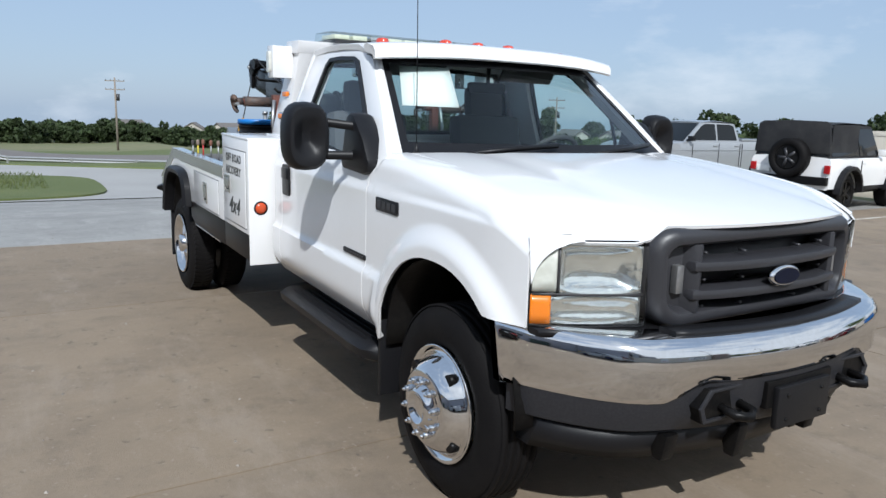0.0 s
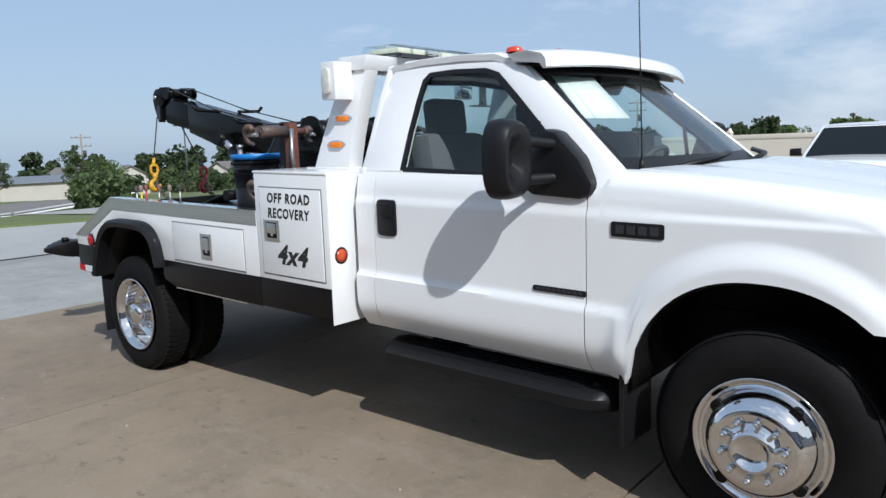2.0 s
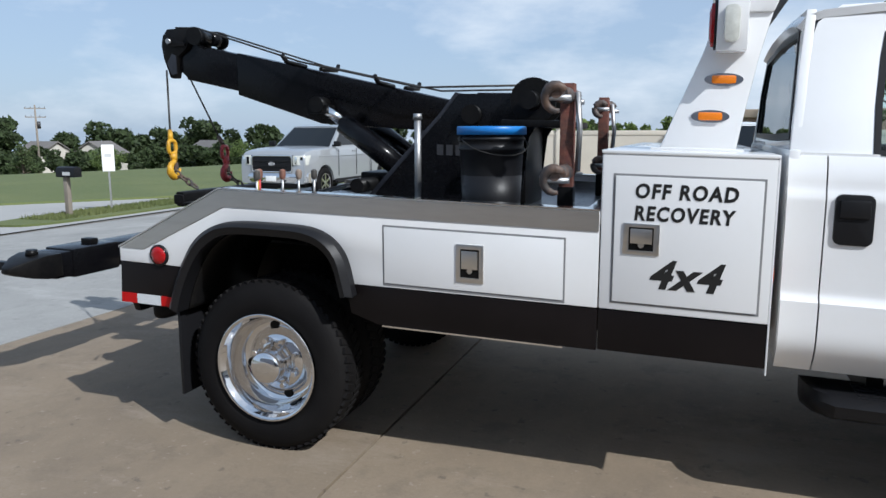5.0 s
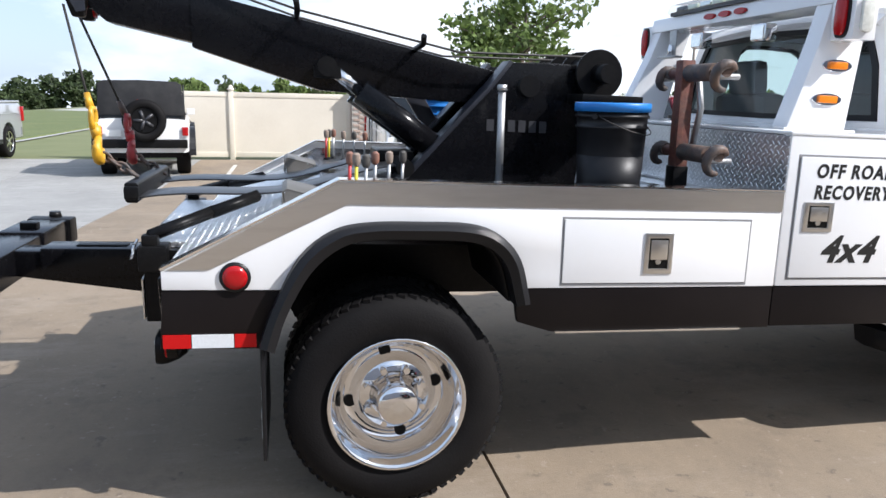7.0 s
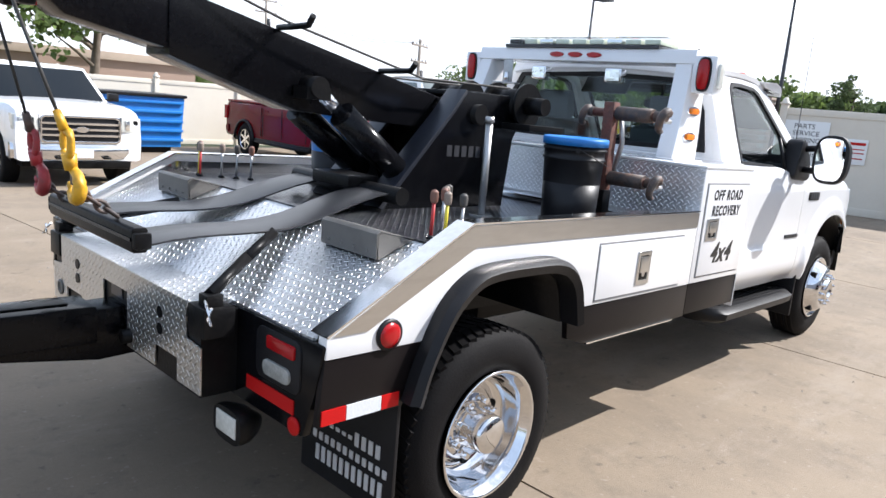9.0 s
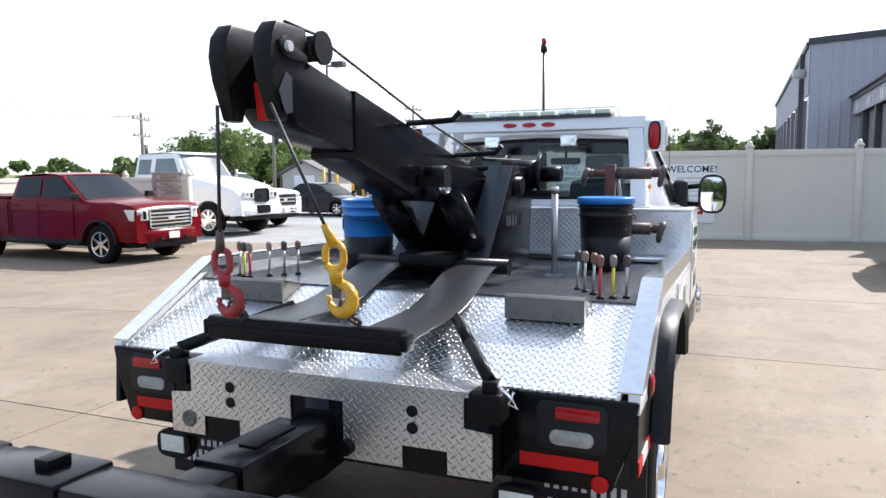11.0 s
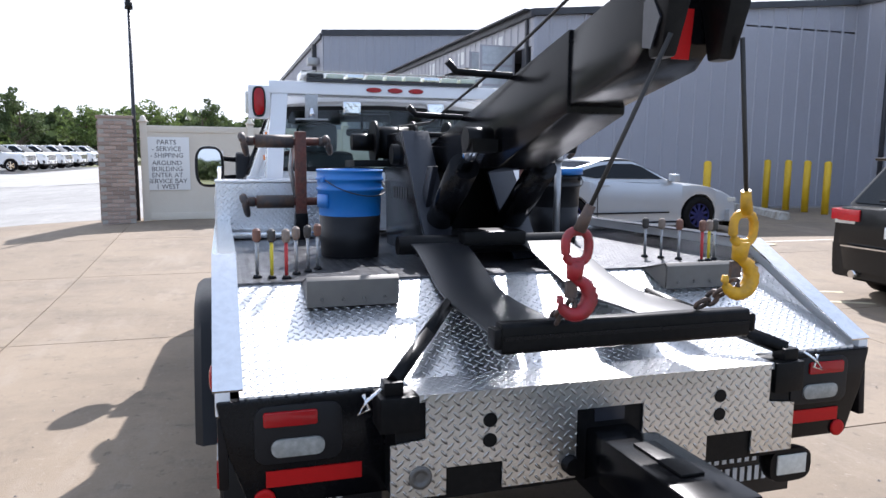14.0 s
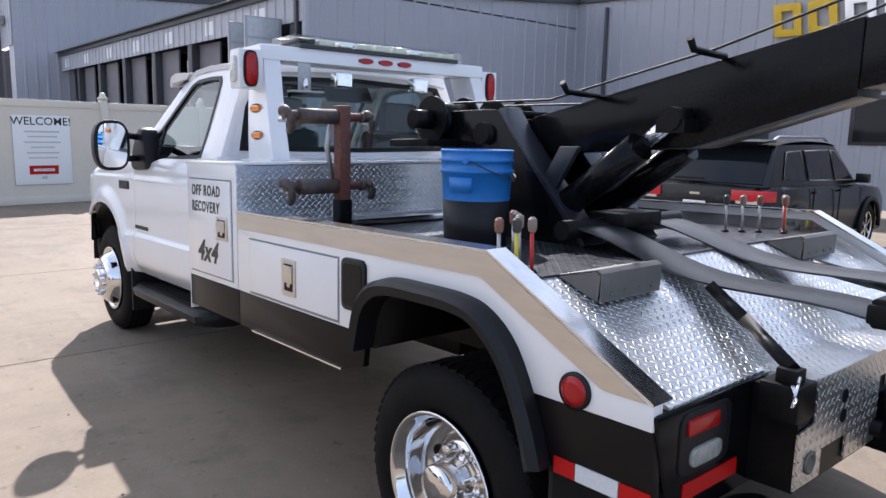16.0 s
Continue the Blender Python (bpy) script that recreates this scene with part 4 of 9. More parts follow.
tp("valance", loft([[(max(bx(y) - 0.18, 4.60), y, chrome_low(y) + 0.004), (bx(y) - 0.034, y, chrome_low(y) + 0.004), (bx(y) - 0.040, y, 0.69), (bx(y) - 0.065, y, 0.625), (bx(y) - 0.11, y, 0.585 + 0.03 * abs(y)), (max(bx(y) - 0.18, 4.60), y, 0.585 + 0.03 * abs(y))] for y in YB if abs(y) < 0.975]), VALANCE, bumper, "dark grey plastic valance", smooth=True)
tp("air_dam", loft([[(bx(y) - 0.24, y, 0.62), (bx(y) - 0.10, y, 0.60), (bx(y) - 0.15, y, 0.49), (bx(y) - 0.24, y, 0.49)] for y in YB if abs(y) < 0.93]), BLACKPL, bumper)
for y0, y1 in ((-0.50, -0.22), (0.22, 0.50)):
    c_ = [(y0 + 0.02, 0.665), (y1 - 0.01, 0.665), (y1, 0.68), (y1, 0.765), (y1 - 0.02, 0.78), (y0 + 0.05, 0.78), (y0, 0.72)] if y0 < 0 else [(y0 + 0.01, 0.665), (y1 - 0.02, 0.665), (y1, 0.72), (y1 - 0.05, 0.78), (y0 + 0.02, 0.78), (y0, 0.765), (y0, 0.68)]
    xm = (bx(y0) + bx(y1)) / 2 - 0.03
    tp("hook_recess", prism(bmesh.new(), c_, xm - 0.04, xm + 0.002, "x"), BLACKM, bumper)
    tp("recess_rim", ring([(xm, a, b) for a, b in c_], [(xm, (y0 + y1) / 2 + (a - (y0 + y1) / 2) * 0.86, 0.722 + (b - 0.722) * 0.80) for a, b in c_], (0.012, 0, 0)), VALANCE, bumper, bevel=0.003)
tp("centre_opening", boxed(bx(0) - 0.06, bx(0) - 0.030, -0.19, 0.19, 0.675, 0.775), BLACKM, bumper, bevel=0.004)
holder = tp("plate_holder", boxed(bx(0) - 0.032, bx(0) - 0.008, -0.155, 0.155, 0.60, 0.755), BLACKPL, bumper, "blank black number plate holder", bevel=0.008)
for y in (-0.10, 0.10):
    for z in (0.63, 0.72):
        tp("holder_screw", rod(bmesh.new(), (bx(0) - 0.010, y, z), (bx(0) - 0.003, y, z), 0.008, 0.006, 8), BLACKM, holder)
for y in (-0.34, 0.34):
    tp("tow_hook", tube(bmesh.new(), [(bx(y) - 0.06, y - 0.045, 0.71), (bx(y) + 0.025, y - 0.045, 0.70), (bx(y) + 0.05, y, 0.697), (bx(y) + 0.025, y + 0.045, 0.70), (bx(y) - 0.06, y + 0.045, 0.71)], 0.017, 8), BLACKM, bumper)
for y, w, z in ((-0.52, 0.03, 0.50), (-0.22, 0.025, 0.475), (0.08, 0.02, 0.53), (0.20, 0.03, 0.50), (0.32, 0.02, 0.535)):
    tp("bracket", prism(bmesh.new(), [(bx(y) - 0.16, 0.60), (bx(y) - 0.07, 0.60), (bx(y) - 0.09, z), (bx(y) - 0.13, z)], y - w, y + w), BLACKM, bumper, bevel=0.006)

# running boards, mud flaps, mirrors
for sd in (-1, 1):
    flip = (lambda b: b) if sd < 0 else mirror_y
    rows = [[(x, y, z) for y, z in ((-0.74, 0.44), (-0.72, 0.515), (-0.98 + d, 0.525), (-1.02 + d, 0.50), (-1.01 + d, 0.455), (-0.96 + d, 0.43))] for x, d in ((2.27, 0.16), (2.30, 0.06), (2.36, 0.0), (2.6, 0), (3.4, 0), (3.52, 0.01), (3.58, 0.06), (3.61, 0.16))]
    stp = tp("running_board", flip(loft(rows)), BLACKPL, None, "black plastic running board", smooth=True)
    bm = bmesh.new()
    for i in range(6):
        box(bm, 2.45, 3.45, -0.965 + 0.035 * i, -0.95 + 0.035 * i, 0.518, 0.526)
    tp("step_ribs", flip(bm), BLACKPL, stp)
    tp("step_bracket", flip(boxed(2.5, 2.56, -0.8, -0.44, 0.46, 0.62)), BLACKM, stp)
    tp("front_mud_flap", flip(boxed(3.64, 3.665, -0.975, -0.70, 0.31, 0.68)), BLACKPL, bevel=0.01)
    mir = tp("door_mirror", flip(loft([[(3.245 + f * dx + 0.03 * math.sin(a) * 0, -1.185 + f * 0.11 * math.copysign(abs(math.cos(a)) ** 0.68, math.cos(a)), 1.503 + f * 0.160 * math.copysign(abs(math.sin(a)) ** 0.72, math.sin(a))) for a in [2 * math.pi * i / 24 for i in range(24)]] for f, dx in ((0.93, -0.035), (1.0, -0.03), (1.02, 0.0), (1.0, 0.03), (0.95, 0.06), (0.86, 0.085), (0.70, 0.108), (0.48, 0.122), (0.2, 0.128))])), BLACKPL, None, "large black towing mirror", smooth=True)
    tp("mirror_glass", flip(loft([[(3.204 + d, -1.185 + 0.088 * math.copysign(abs(math.cos(a)) ** 0.55, math.cos(a)), 1.503 + 0.140 * math.copysign(abs(math.sin(a)) ** 0.6, math.sin(a))) for a in [2 * math.pi * i / 24 for i in range(24)]] for d in (0, 0.004)])), MIRROR, mir)
    for z, z2 in ((1.575, 1.555), (1.415, 1.42)):
        tp("mirror_arm", flip(loft([[(xx + 0.02 * math.cos(a), y, zz + 0.022 * math.sin(a)) for a in [2 * math.pi * i / 10 for i in range(10)]] for xx, y, zz in ((3.27, -1.12, z), (3.32, -1.03, (z + z2) / 2), (3.38, -0.93, z2))])), BLACKPL, mir, smooth=True)
    tp("mirror_base", flip(prism(bmesh.new(), [(3.20, 1.37), (3.24, 1.345), (3.46, 1.335), (3.52, 1.35), (3.53, 1.40), (3.47, 1.50), (3.36, 1.61), (3.31, 1.625), (3.27, 1.60), (3.25, 1.53)], -0.985, -0.87)), BLACKPL, mir, bevel=0.035)

# wrecker bed: sides, deck, box, tail
TX, BX0, BX1, HW = -0.81, 1.49, 2.10, 1.13
def eased(pts, n=4):
    """A smooth curve through (x, z) points."""
    out = []
    for i in range(len(pts) - 1):
        p0, p1, p2, p3 = pts[max(0, i - 1)], pts[i], pts[i + 1], pts[min(len(pts) - 1, i + 2)]
        for k in range(n):
            t = k / n
            out.append(tuple(0.5 * (2 * b + (c - a) * t + (2 * a - 5 * b + 4 * c - d) * t * t + (3 * b - a - 3 * c + d) * t ** 3) for a, b, c, d in zip(p0, p1, p2, p3)))
    return out + [pts[-1]]


for sd in (-1, 1):
    flip = (lambda b: b) if sd < 0 else mirror_y
    arch = [(0.40 + 0.0, 0.81), (0.40, 0.86), (0.36, 0.94), (0.29, 0.985), (0.20, 1.005), (-0.12, 1.005), (-0.22, 0.985), (-0.32, 0.93), (-0.42, 0.81)]
    pts = [(TX, 0.812), (TX, 0.88), (-0.22, 1.19), (BX0, 1.19), (BX0, 0.812)] + arch
    tp("bed_side", flip(prism(bmesh.new(), pts, -HW, -HW + 0.04)), WHITE, None, "white bed side", bevel=0.004)
    tp("rail_band", flip(prism(bmesh.new(), [(TX + 0.02, 0.882), (-0.222, 1.186), (BX0 - 0.002, 1.186), (BX0 - 0.002, 1.112), (-0.195, 1.112), (TX + 0.15, 0.882)], -HW - 0.004, -HW + 0.01)), BRUSHED, None, "brushed steel band")
    tp("rail_cap", flip(prism(bmesh.new(), [(TX, 0.88), (-0.22, 1.19), (BX0, 1.19), (BX0, 1.196), (-0.223, 1.196), (TX - 0.003, 0.886)], -HW - 0.006, -HW + 0.075)), ALLOY, None, "polished rail cap")
    tp("rail_inner", flip(prism(bmesh.new(), [(TX + 0.05, 0.86), (-0.22, 1.15), (BX0, 1.15), (BX0, 1.09), (-0.2, 1.09), (TX + 0.05, 0.80)], -HW + 0.062, -HW + 0.072)), ALLOY)
    # lower black skirts
    tp("skirt", flip(prism(bmesh.new(), [(0.41, 0.808), (BX0, 0.808), (BX0, 0.64), (0.56, 0.64), (0.43, 0.68)], -HW + 0.004, -HW + 0.03)), BROWNB, None, "dark brown lower skirt", bevel=0.003)
    tp("skirt_trim", flip(boxed(0.58, 1.36, -HW + 0.0, -HW + 0.012, 0.634, 0.641)), ALLOY)
    tp("tail_skirt", flip(prism(bmesh.new(), [(TX, 0.808), (-0.42, 0.808), (-0.42, 0.72), (-0.49, 0.60), (TX - 0.015, 0.605)], -HW + 0.004, -HW + 0.03)), BROWNB, None, "", bevel=0.003)
    for x0, x1, m in ((-0.815, -0.725, REDREFL), (-0.722, -0.585, WHITEREFL), (-0.582, -0.51, REDREFL)):
        tp("reflector_strip", flip(boxed(x0, x1, -HW - 0.001, -HW + 0.006, 0.608, 0.655)), m)
    # fender flare
    A = [(0.462, 0.765), (0.455, 0.80), (0.42, 0.93), (0.35, 1.01), (0.24, 1.05), (0.05, 1.055), (-0.13, 1.05), (-0.25, 1.02), (-0.36, 0.93), (-0.45, 0.76), (-0.50, 0.62)]
    B = [(0.408, 0.755), (0.40, 0.79), (0.368, 0.90), (0.31, 0.965), (0.215, 0.995), (0.05, 1.0), (-0.12, 0.996), (-0.22, 0.97), (-0.32, 0.885), (-0.405, 0.735), (-0.45, 0.60)]
    A, B = eased(A), eased(B)
    rows = [[(a[0], -HW + 0.0, a[1]), (a[0], -HW - 0.045, a[1] - 0.004), ((a[0] + b[0]) / 2 * 1.0, -HW - 0.068, (a[1] + b[1]) / 2 + 0.006), (b[0], -HW - 0.055, b[1]), (b[0], -HW + 0.03, b[1])] for a, b in zip(A, B)]
    tp("fender_flare", flip(loft(rows)), BLACKPL, None, "black rubber fender flare", smooth=True)
    rows = [[(b[0], -HW + 0.03, b[1]), (b[0], -0.55, b[1])] for b in B]
    bm = bmesh.new()
    skin(bm, rows)
    tp("wheel_well", flip(bm), BLACKM, solid=0.008)
    # side locker door
    dr = tp("locker_door", flip(prism(bmesh.new(), [(0.595, 0.83), (0.595, 1.07), (1.355, 1.07), (1.355, 0.83)], -HW - 0.005, -HW + 0.002)), WHITE, None, "white locker door", bevel=0.002)
    tp("door_gap", flip(ring([(0.587, -HW - 0.001, 0.818), (0.587, -HW - 0.001, 1.079), (1.363, -HW - 0.001, 1.079), (1.363, -HW - 0.001, 0.818)], [(0.594, -HW - 0.001, 0.829), (0.594, -HW - 0.001, 1.071), (1.356, -HW - 0.001, 1.071), (1.356, -HW - 0.001, 0.829)], (0, 0.002, 0))), SEAMGREY)

    def latch(cx, cz, w, h, y, parent):
        lt = tp("latch", flip(ring([(cx - w, y, cz - h), (cx - w, y, cz + h), (cx + w, y, cz + h), (cx + w, y, cz - h)], [(cx - w * 0.68, y, cz - h * 0.75), (cx - w * 0.68, y, cz + h * 0.75), (cx + w * 0.68, y, cz + h * 0.75), (cx + w * 0.68, y, cz - h * 0.75)], (0, 0.008, 0))), BRUSHED, parent, "steel paddle latch", bevel=0.002)
        tp("latch_recess", flip(boxed(cx - w * 0.7, cx + w * 0.7, y + 0.004, y + 0.007, cz - h * 0.76, cz + h * 0.76)), BLACKM, lt)
        tp("paddle", flip(boxed(cx - w * 0.6, cx + w * 0.6, y - 0.003, y + 0.004, cz - h * 0.30, cz + h * 0.66)), BRUSHED, lt, bevel=0.002)
        tp("lock", flip(rod(bmesh.new(), (cx, y + 0.006, cz - h * 0.4), (cx, y - 0.001, cz - h * 0.4), 0.012, 0.011, 12)), BRUSHED, lt)
    latch(0.975, 0.945, 0.058, 0.078, -HW - 0.011, dr)
    # cross box end
    be = tp("box_end", flip(prism(bmesh.new(), [(BX0 + 0.004, 0.812), (BX0 + 0.004, 1.412), (BX1, 1.412), (BX1, 0.812)], -HW - 0.002, -HW + 0.05)), WHITE, None, "white tool box end", bevel=0.008)
    tp("box_skirt", flip(prism(bmesh.new(), [(BX0 + 0.004, 0.808), (BX1, 0.808), (BX1, 0.645), (BX0 + 0.004, 0.645)], -HW + 0.004, -HW + 0.03)), BROWNB, be, bevel=0.003)
    bd = tp("box_door", flip(boxed(1.545, 2.058, -HW - 0.009, -HW + 0.0, 0.848, 1.328)), WHITE, be, "white tool box door", bevel=0.003)
    tp("door_gap", flip(ring([(1.537, -HW - 0.0035, 0.84), (1.537, -HW - 0.0035, 1.336), (2.066, -HW - 0.0035, 1.336), (2.066, -HW - 0.0035, 0.84)], [(1.546, -HW - 0.0035, 0.849), (1.546, -HW - 0.0035, 1.327), (2.057, -HW - 0.0035, 1.327), (2.057, -HW - 0.0035, 0.849)], (0, 0.002, 0))), SEAMGREY, be)
    latch(1.645, 1.095, 0.066, 0.058, -HW - 0.015, bd)
    m = Matrix.Translation((1.615 if sd < 0 else 2.01, sd * (HW + 0.0098), 1.25)) @ Matrix.Rotation(radians(90), 4, "X") if sd < 0 else Matrix.Translation((2.02, HW + 0.0098, 1.25)) @ Matrix.Rotation(radians(180), 4, "Z") @ Matrix.Rotation(radians(90), 4, "X")
    for txt, dz, size, sh, bold in (("OFF ROAD", 0.0, 0.074, 0.12, 0.0025), ("RECOVERY", -0.083, 0.074, 0.12, 0.0025), ("4x4", -0.335, 0.148, 0.32, 0.005)):
        t = lettering("lettering", txt, size, Matrix.Translation((0, 0, dz)) @ m @ Matrix.Translation((0.06 if txt == "4x4" else 0, 0, 0)), INK, bd, sh, 0.0006, width={"OFF ROAD": 0.88, "RECOVERY": 0.84, "4x4": 1.04}[txt], bold=bold, gap=1.18 if txt != "4x4" else 1.1)
        for v in t.data.vertices:
            v.co.z -= RAKE * (v.co.x - 0.6)
    # red side lamp, front marker
    tp("side_lamp", flip(lathe(bmesh.new(), [(0.012, 0.052), (-0.008, 0.052), (-0.010, 0.042)], (-0.573, -HW - 0.0, 0.857), "y", 24)), BLACKPL)
    tp("side_lamp_lens", flip(lathe(bmesh.new(), [(0.0, 0.043), (-0.012, 0.041), (-0.018, 0.025), (-0.019, 0.01)], (-0.573, -HW - 0.0, 0.857), "y", 24)), REDL, None, "round red side lamp")
    tp("marker_rim", flip(lathe(bmesh.new(), [(0.0, 0.045), (0.008, 0.045), (0.009, 0.036)], (BX1, -1.055, 0.985), "x", 20)), BLACKPL)
    tp("marker_lens", flip(lathe(bmesh.new(), [(0.0, 0.037), (0.012, 0.034), (0.015, 0.01)], (BX1, -1.055, 0.985), "x", 20)), material("red_amber_lens", (0.5, 0.07, 0.02), 0.2), None, "round amber marker lamp")
    if sd > 0:
        tp("fuel_filler", flip(prism(bmesh.new(), rounded(0.40, 0.562, 0.885, 1.085, 0.03), -HW - 0.012, -HW + 0.01)), BLACKPL, None, "black fuel filler recess", bevel=0.008)
        tp("filler_hollow", flip(prism(bmesh.new(), rounded(0.42, 0.542, 0.905, 1.065, 0.02), -HW - 0.014, -HW - 0.011)), BLACKM)
    # rear mud flap with plain bars for its print
    mf = tp("rear_mud_flap", flip(boxed(-0.50, -0.485, -1.12, -0.60, 0.17, 0.60)), BLACKPL, None, "black rubber mud flap with pale print", bevel=0.004)
    for y0, y1, z0, z1 in ((-1.05, -0.90, 0.375, 0.425), (-0.90, -0.72, 0.388, 0.402), (-1.09, -0.66, 0.318, 0.348), (-1.07, -0.68, 0.235, 0.295)):
        n = max(1, int((y1 - y0) / 0.034))
        for i in range(n):
            w = (y1 - y0) / n
            tp("print_bar", flip(boxed(-0.504, -0.4995, y0 + i * w, y0 + i * w + w * 0.55, z0, z1)), BAR, mf)

# deck, slope, box body
tp("deck", boxed(-0.24, BX0, -1.065, 1.065, 1.06, 1.092), TREADDARK, None, "dark tread plate deck")
tp("slope_plate", prism(bmesh.new(), [(-0.22, 1.092), (TX, 0.862), (TX, 0.84), (-0.22, 1.06)], -1.065, 1.065), TREAD, None, "sloping tread plate tail deck")
tp("box_body", boxed(BX0 + 0.01, BX1 - 0.004, -HW + 0.045, HW - 0.045, 0.66, 1.405), WHITE, bevel=0.006)
tp("box_rear_plate", boxed(BX0 + 0.002, BX0 + 0.012, -HW + 0.004, HW - 0.004, 1.14, 1.405), TREAD, None, "tread plate headboard")
tp("box_lid", boxed(BX0, BX1 + 0.006, -HW - 0.006, HW + 0.006, 1.408, 1.422), WHITE, bevel=0.005)
tp("box_shelf", boxed(BX0 - 0.14, BX0 - 0.0, -1.06, 1.06, 1.10, 1.13), ALLOY, None, "polished step below the headboard", bevel=0.006)
for sd in (-1, 1):
    tp("box_front_panel", boxed(BX1 - 0.001, BX1 + 0.006, min(sd * 0.88, sd * HW), max(sd * 0.88, sd * HW), 0.62, 1.41), WHITE, bevel=0.003)
# tool wells in the slope
SL = math.atan2(1.092 - 0.862, -0.22 - TX)
for y0, y1 in ((-0.865, -0.545), (0.52, 0.835)):
    m = Matrix.Translation((-0.285, 0, 1.0663)) @ Matrix.Rotation(-SL, 4, "Y")
    b = prism(bmesh.new(), [(0.050, 0.004), (0.050, 0.008), (-0.082, 0.098), (-0.104, 0.094), (-0.134, 0.010), (-0.130, 0.008), (-0.101, 0.088), (-0.082, 0.092)], y0, y1)
    b.transform(m)
    hood_ = tp("well_hood", b, HOODSTEEL, None, "bent dull steel hood on the slope", bevel=0.002)
    for y in (y0 + 0.001, y1 - 0.003):
        b = prism(bmesh.new(), [(0.044, 0.004), (-0.081, 0.090), (-0.100, 0.085), (-0.124, 0.004)], y, y + 0.002)
        b.transform(m)
        tp("hood_cheek", b, HOODSTEEL, hood_)
    # black sheet laid on the slope as the shade under the hood
    b = boxed(-0.108, -0.004, y0 + 0.004, y1 - 0.004, 0.0035, 0.006)
    b.transform(m)
    tp("well_mouth", b, BLACKM, hood_, "black sheet for the shade under the hood")
    for k in range(4):
        b = rod(bmesh.new(), (-0.122, y0 + 0.05 + (y1 - y0 - 0.1) * k / 3, 0.034), (-0.131, y0 + 0.05 + (y1 - y0 - 0.1) * k / 3, 0.031), 0.006, 0.005, 8)
        b.transform(m)
        tp("hood_rivet", b, HOODSTEEL, hood_)

# tail
PX = -0.955
tp("tail_shelf", prism(bmesh.new(), [(PX, 0.87), (TX + 0.01, 0.872), (TX + 0.01, 0.85), (PX, 0.85)], -0.60, 0.60), TREAD, None, "tread plate tail shelf")
plate = tp("tail_plate", prism(bmesh.new(), [(-0.575, 0.87), (0.575, 0.87), (0.575, 0.745), (0.675, 0.735), (0.675, 0.575), (0.515, 0.575), (0.515, 0.655), (0.345, 0.655), (0.345, 0.575), (0.112, 0.575), (0.112, 0.785), (-0.112, 0.785), (-0.112, 0.575), (-0.345, 0.575),
     (-0.345, 0.655), (-0.515, 0.655), (-0.515, 0.575), (-0.675, 0.575), (-0.675, 0.735), (-0.575, 0.745)], PX - 0.006, PX, "x"), TREADDULL, None, "worn tread plate tail board with cut-outs")
for y in (-0.386, 0.386):
    for z in (0.782, 0.722):
        tp("plate_hole", rod(bmesh.new(), (PX - 0.002, y, z), (PX - 0.009, y, z), 0.021, 0.021, 18), BLACKM, plate)
tp("trailer_socket", lathe(bmesh.new(), [(0.0, 0.034), (-0.005, 0.033), (-0.007, 0.022), (-0.002, 0.020), (-0.002, 0.01)], (PX - 0.006, 0.59, 0.635), "x", 18), HOODSTEEL, plate, "round trailer socket")
tp("badge_plate", boxed(PX + 0.0, PX + 0.003, -0.05, 0.05, 0.74, 0.783), SKYSTEEL, plate)
tp("tail_beam", boxed(PX + 0.004, TX + 0.1, -0.66, 0.66, 0.56, 0.848), BLACKM)
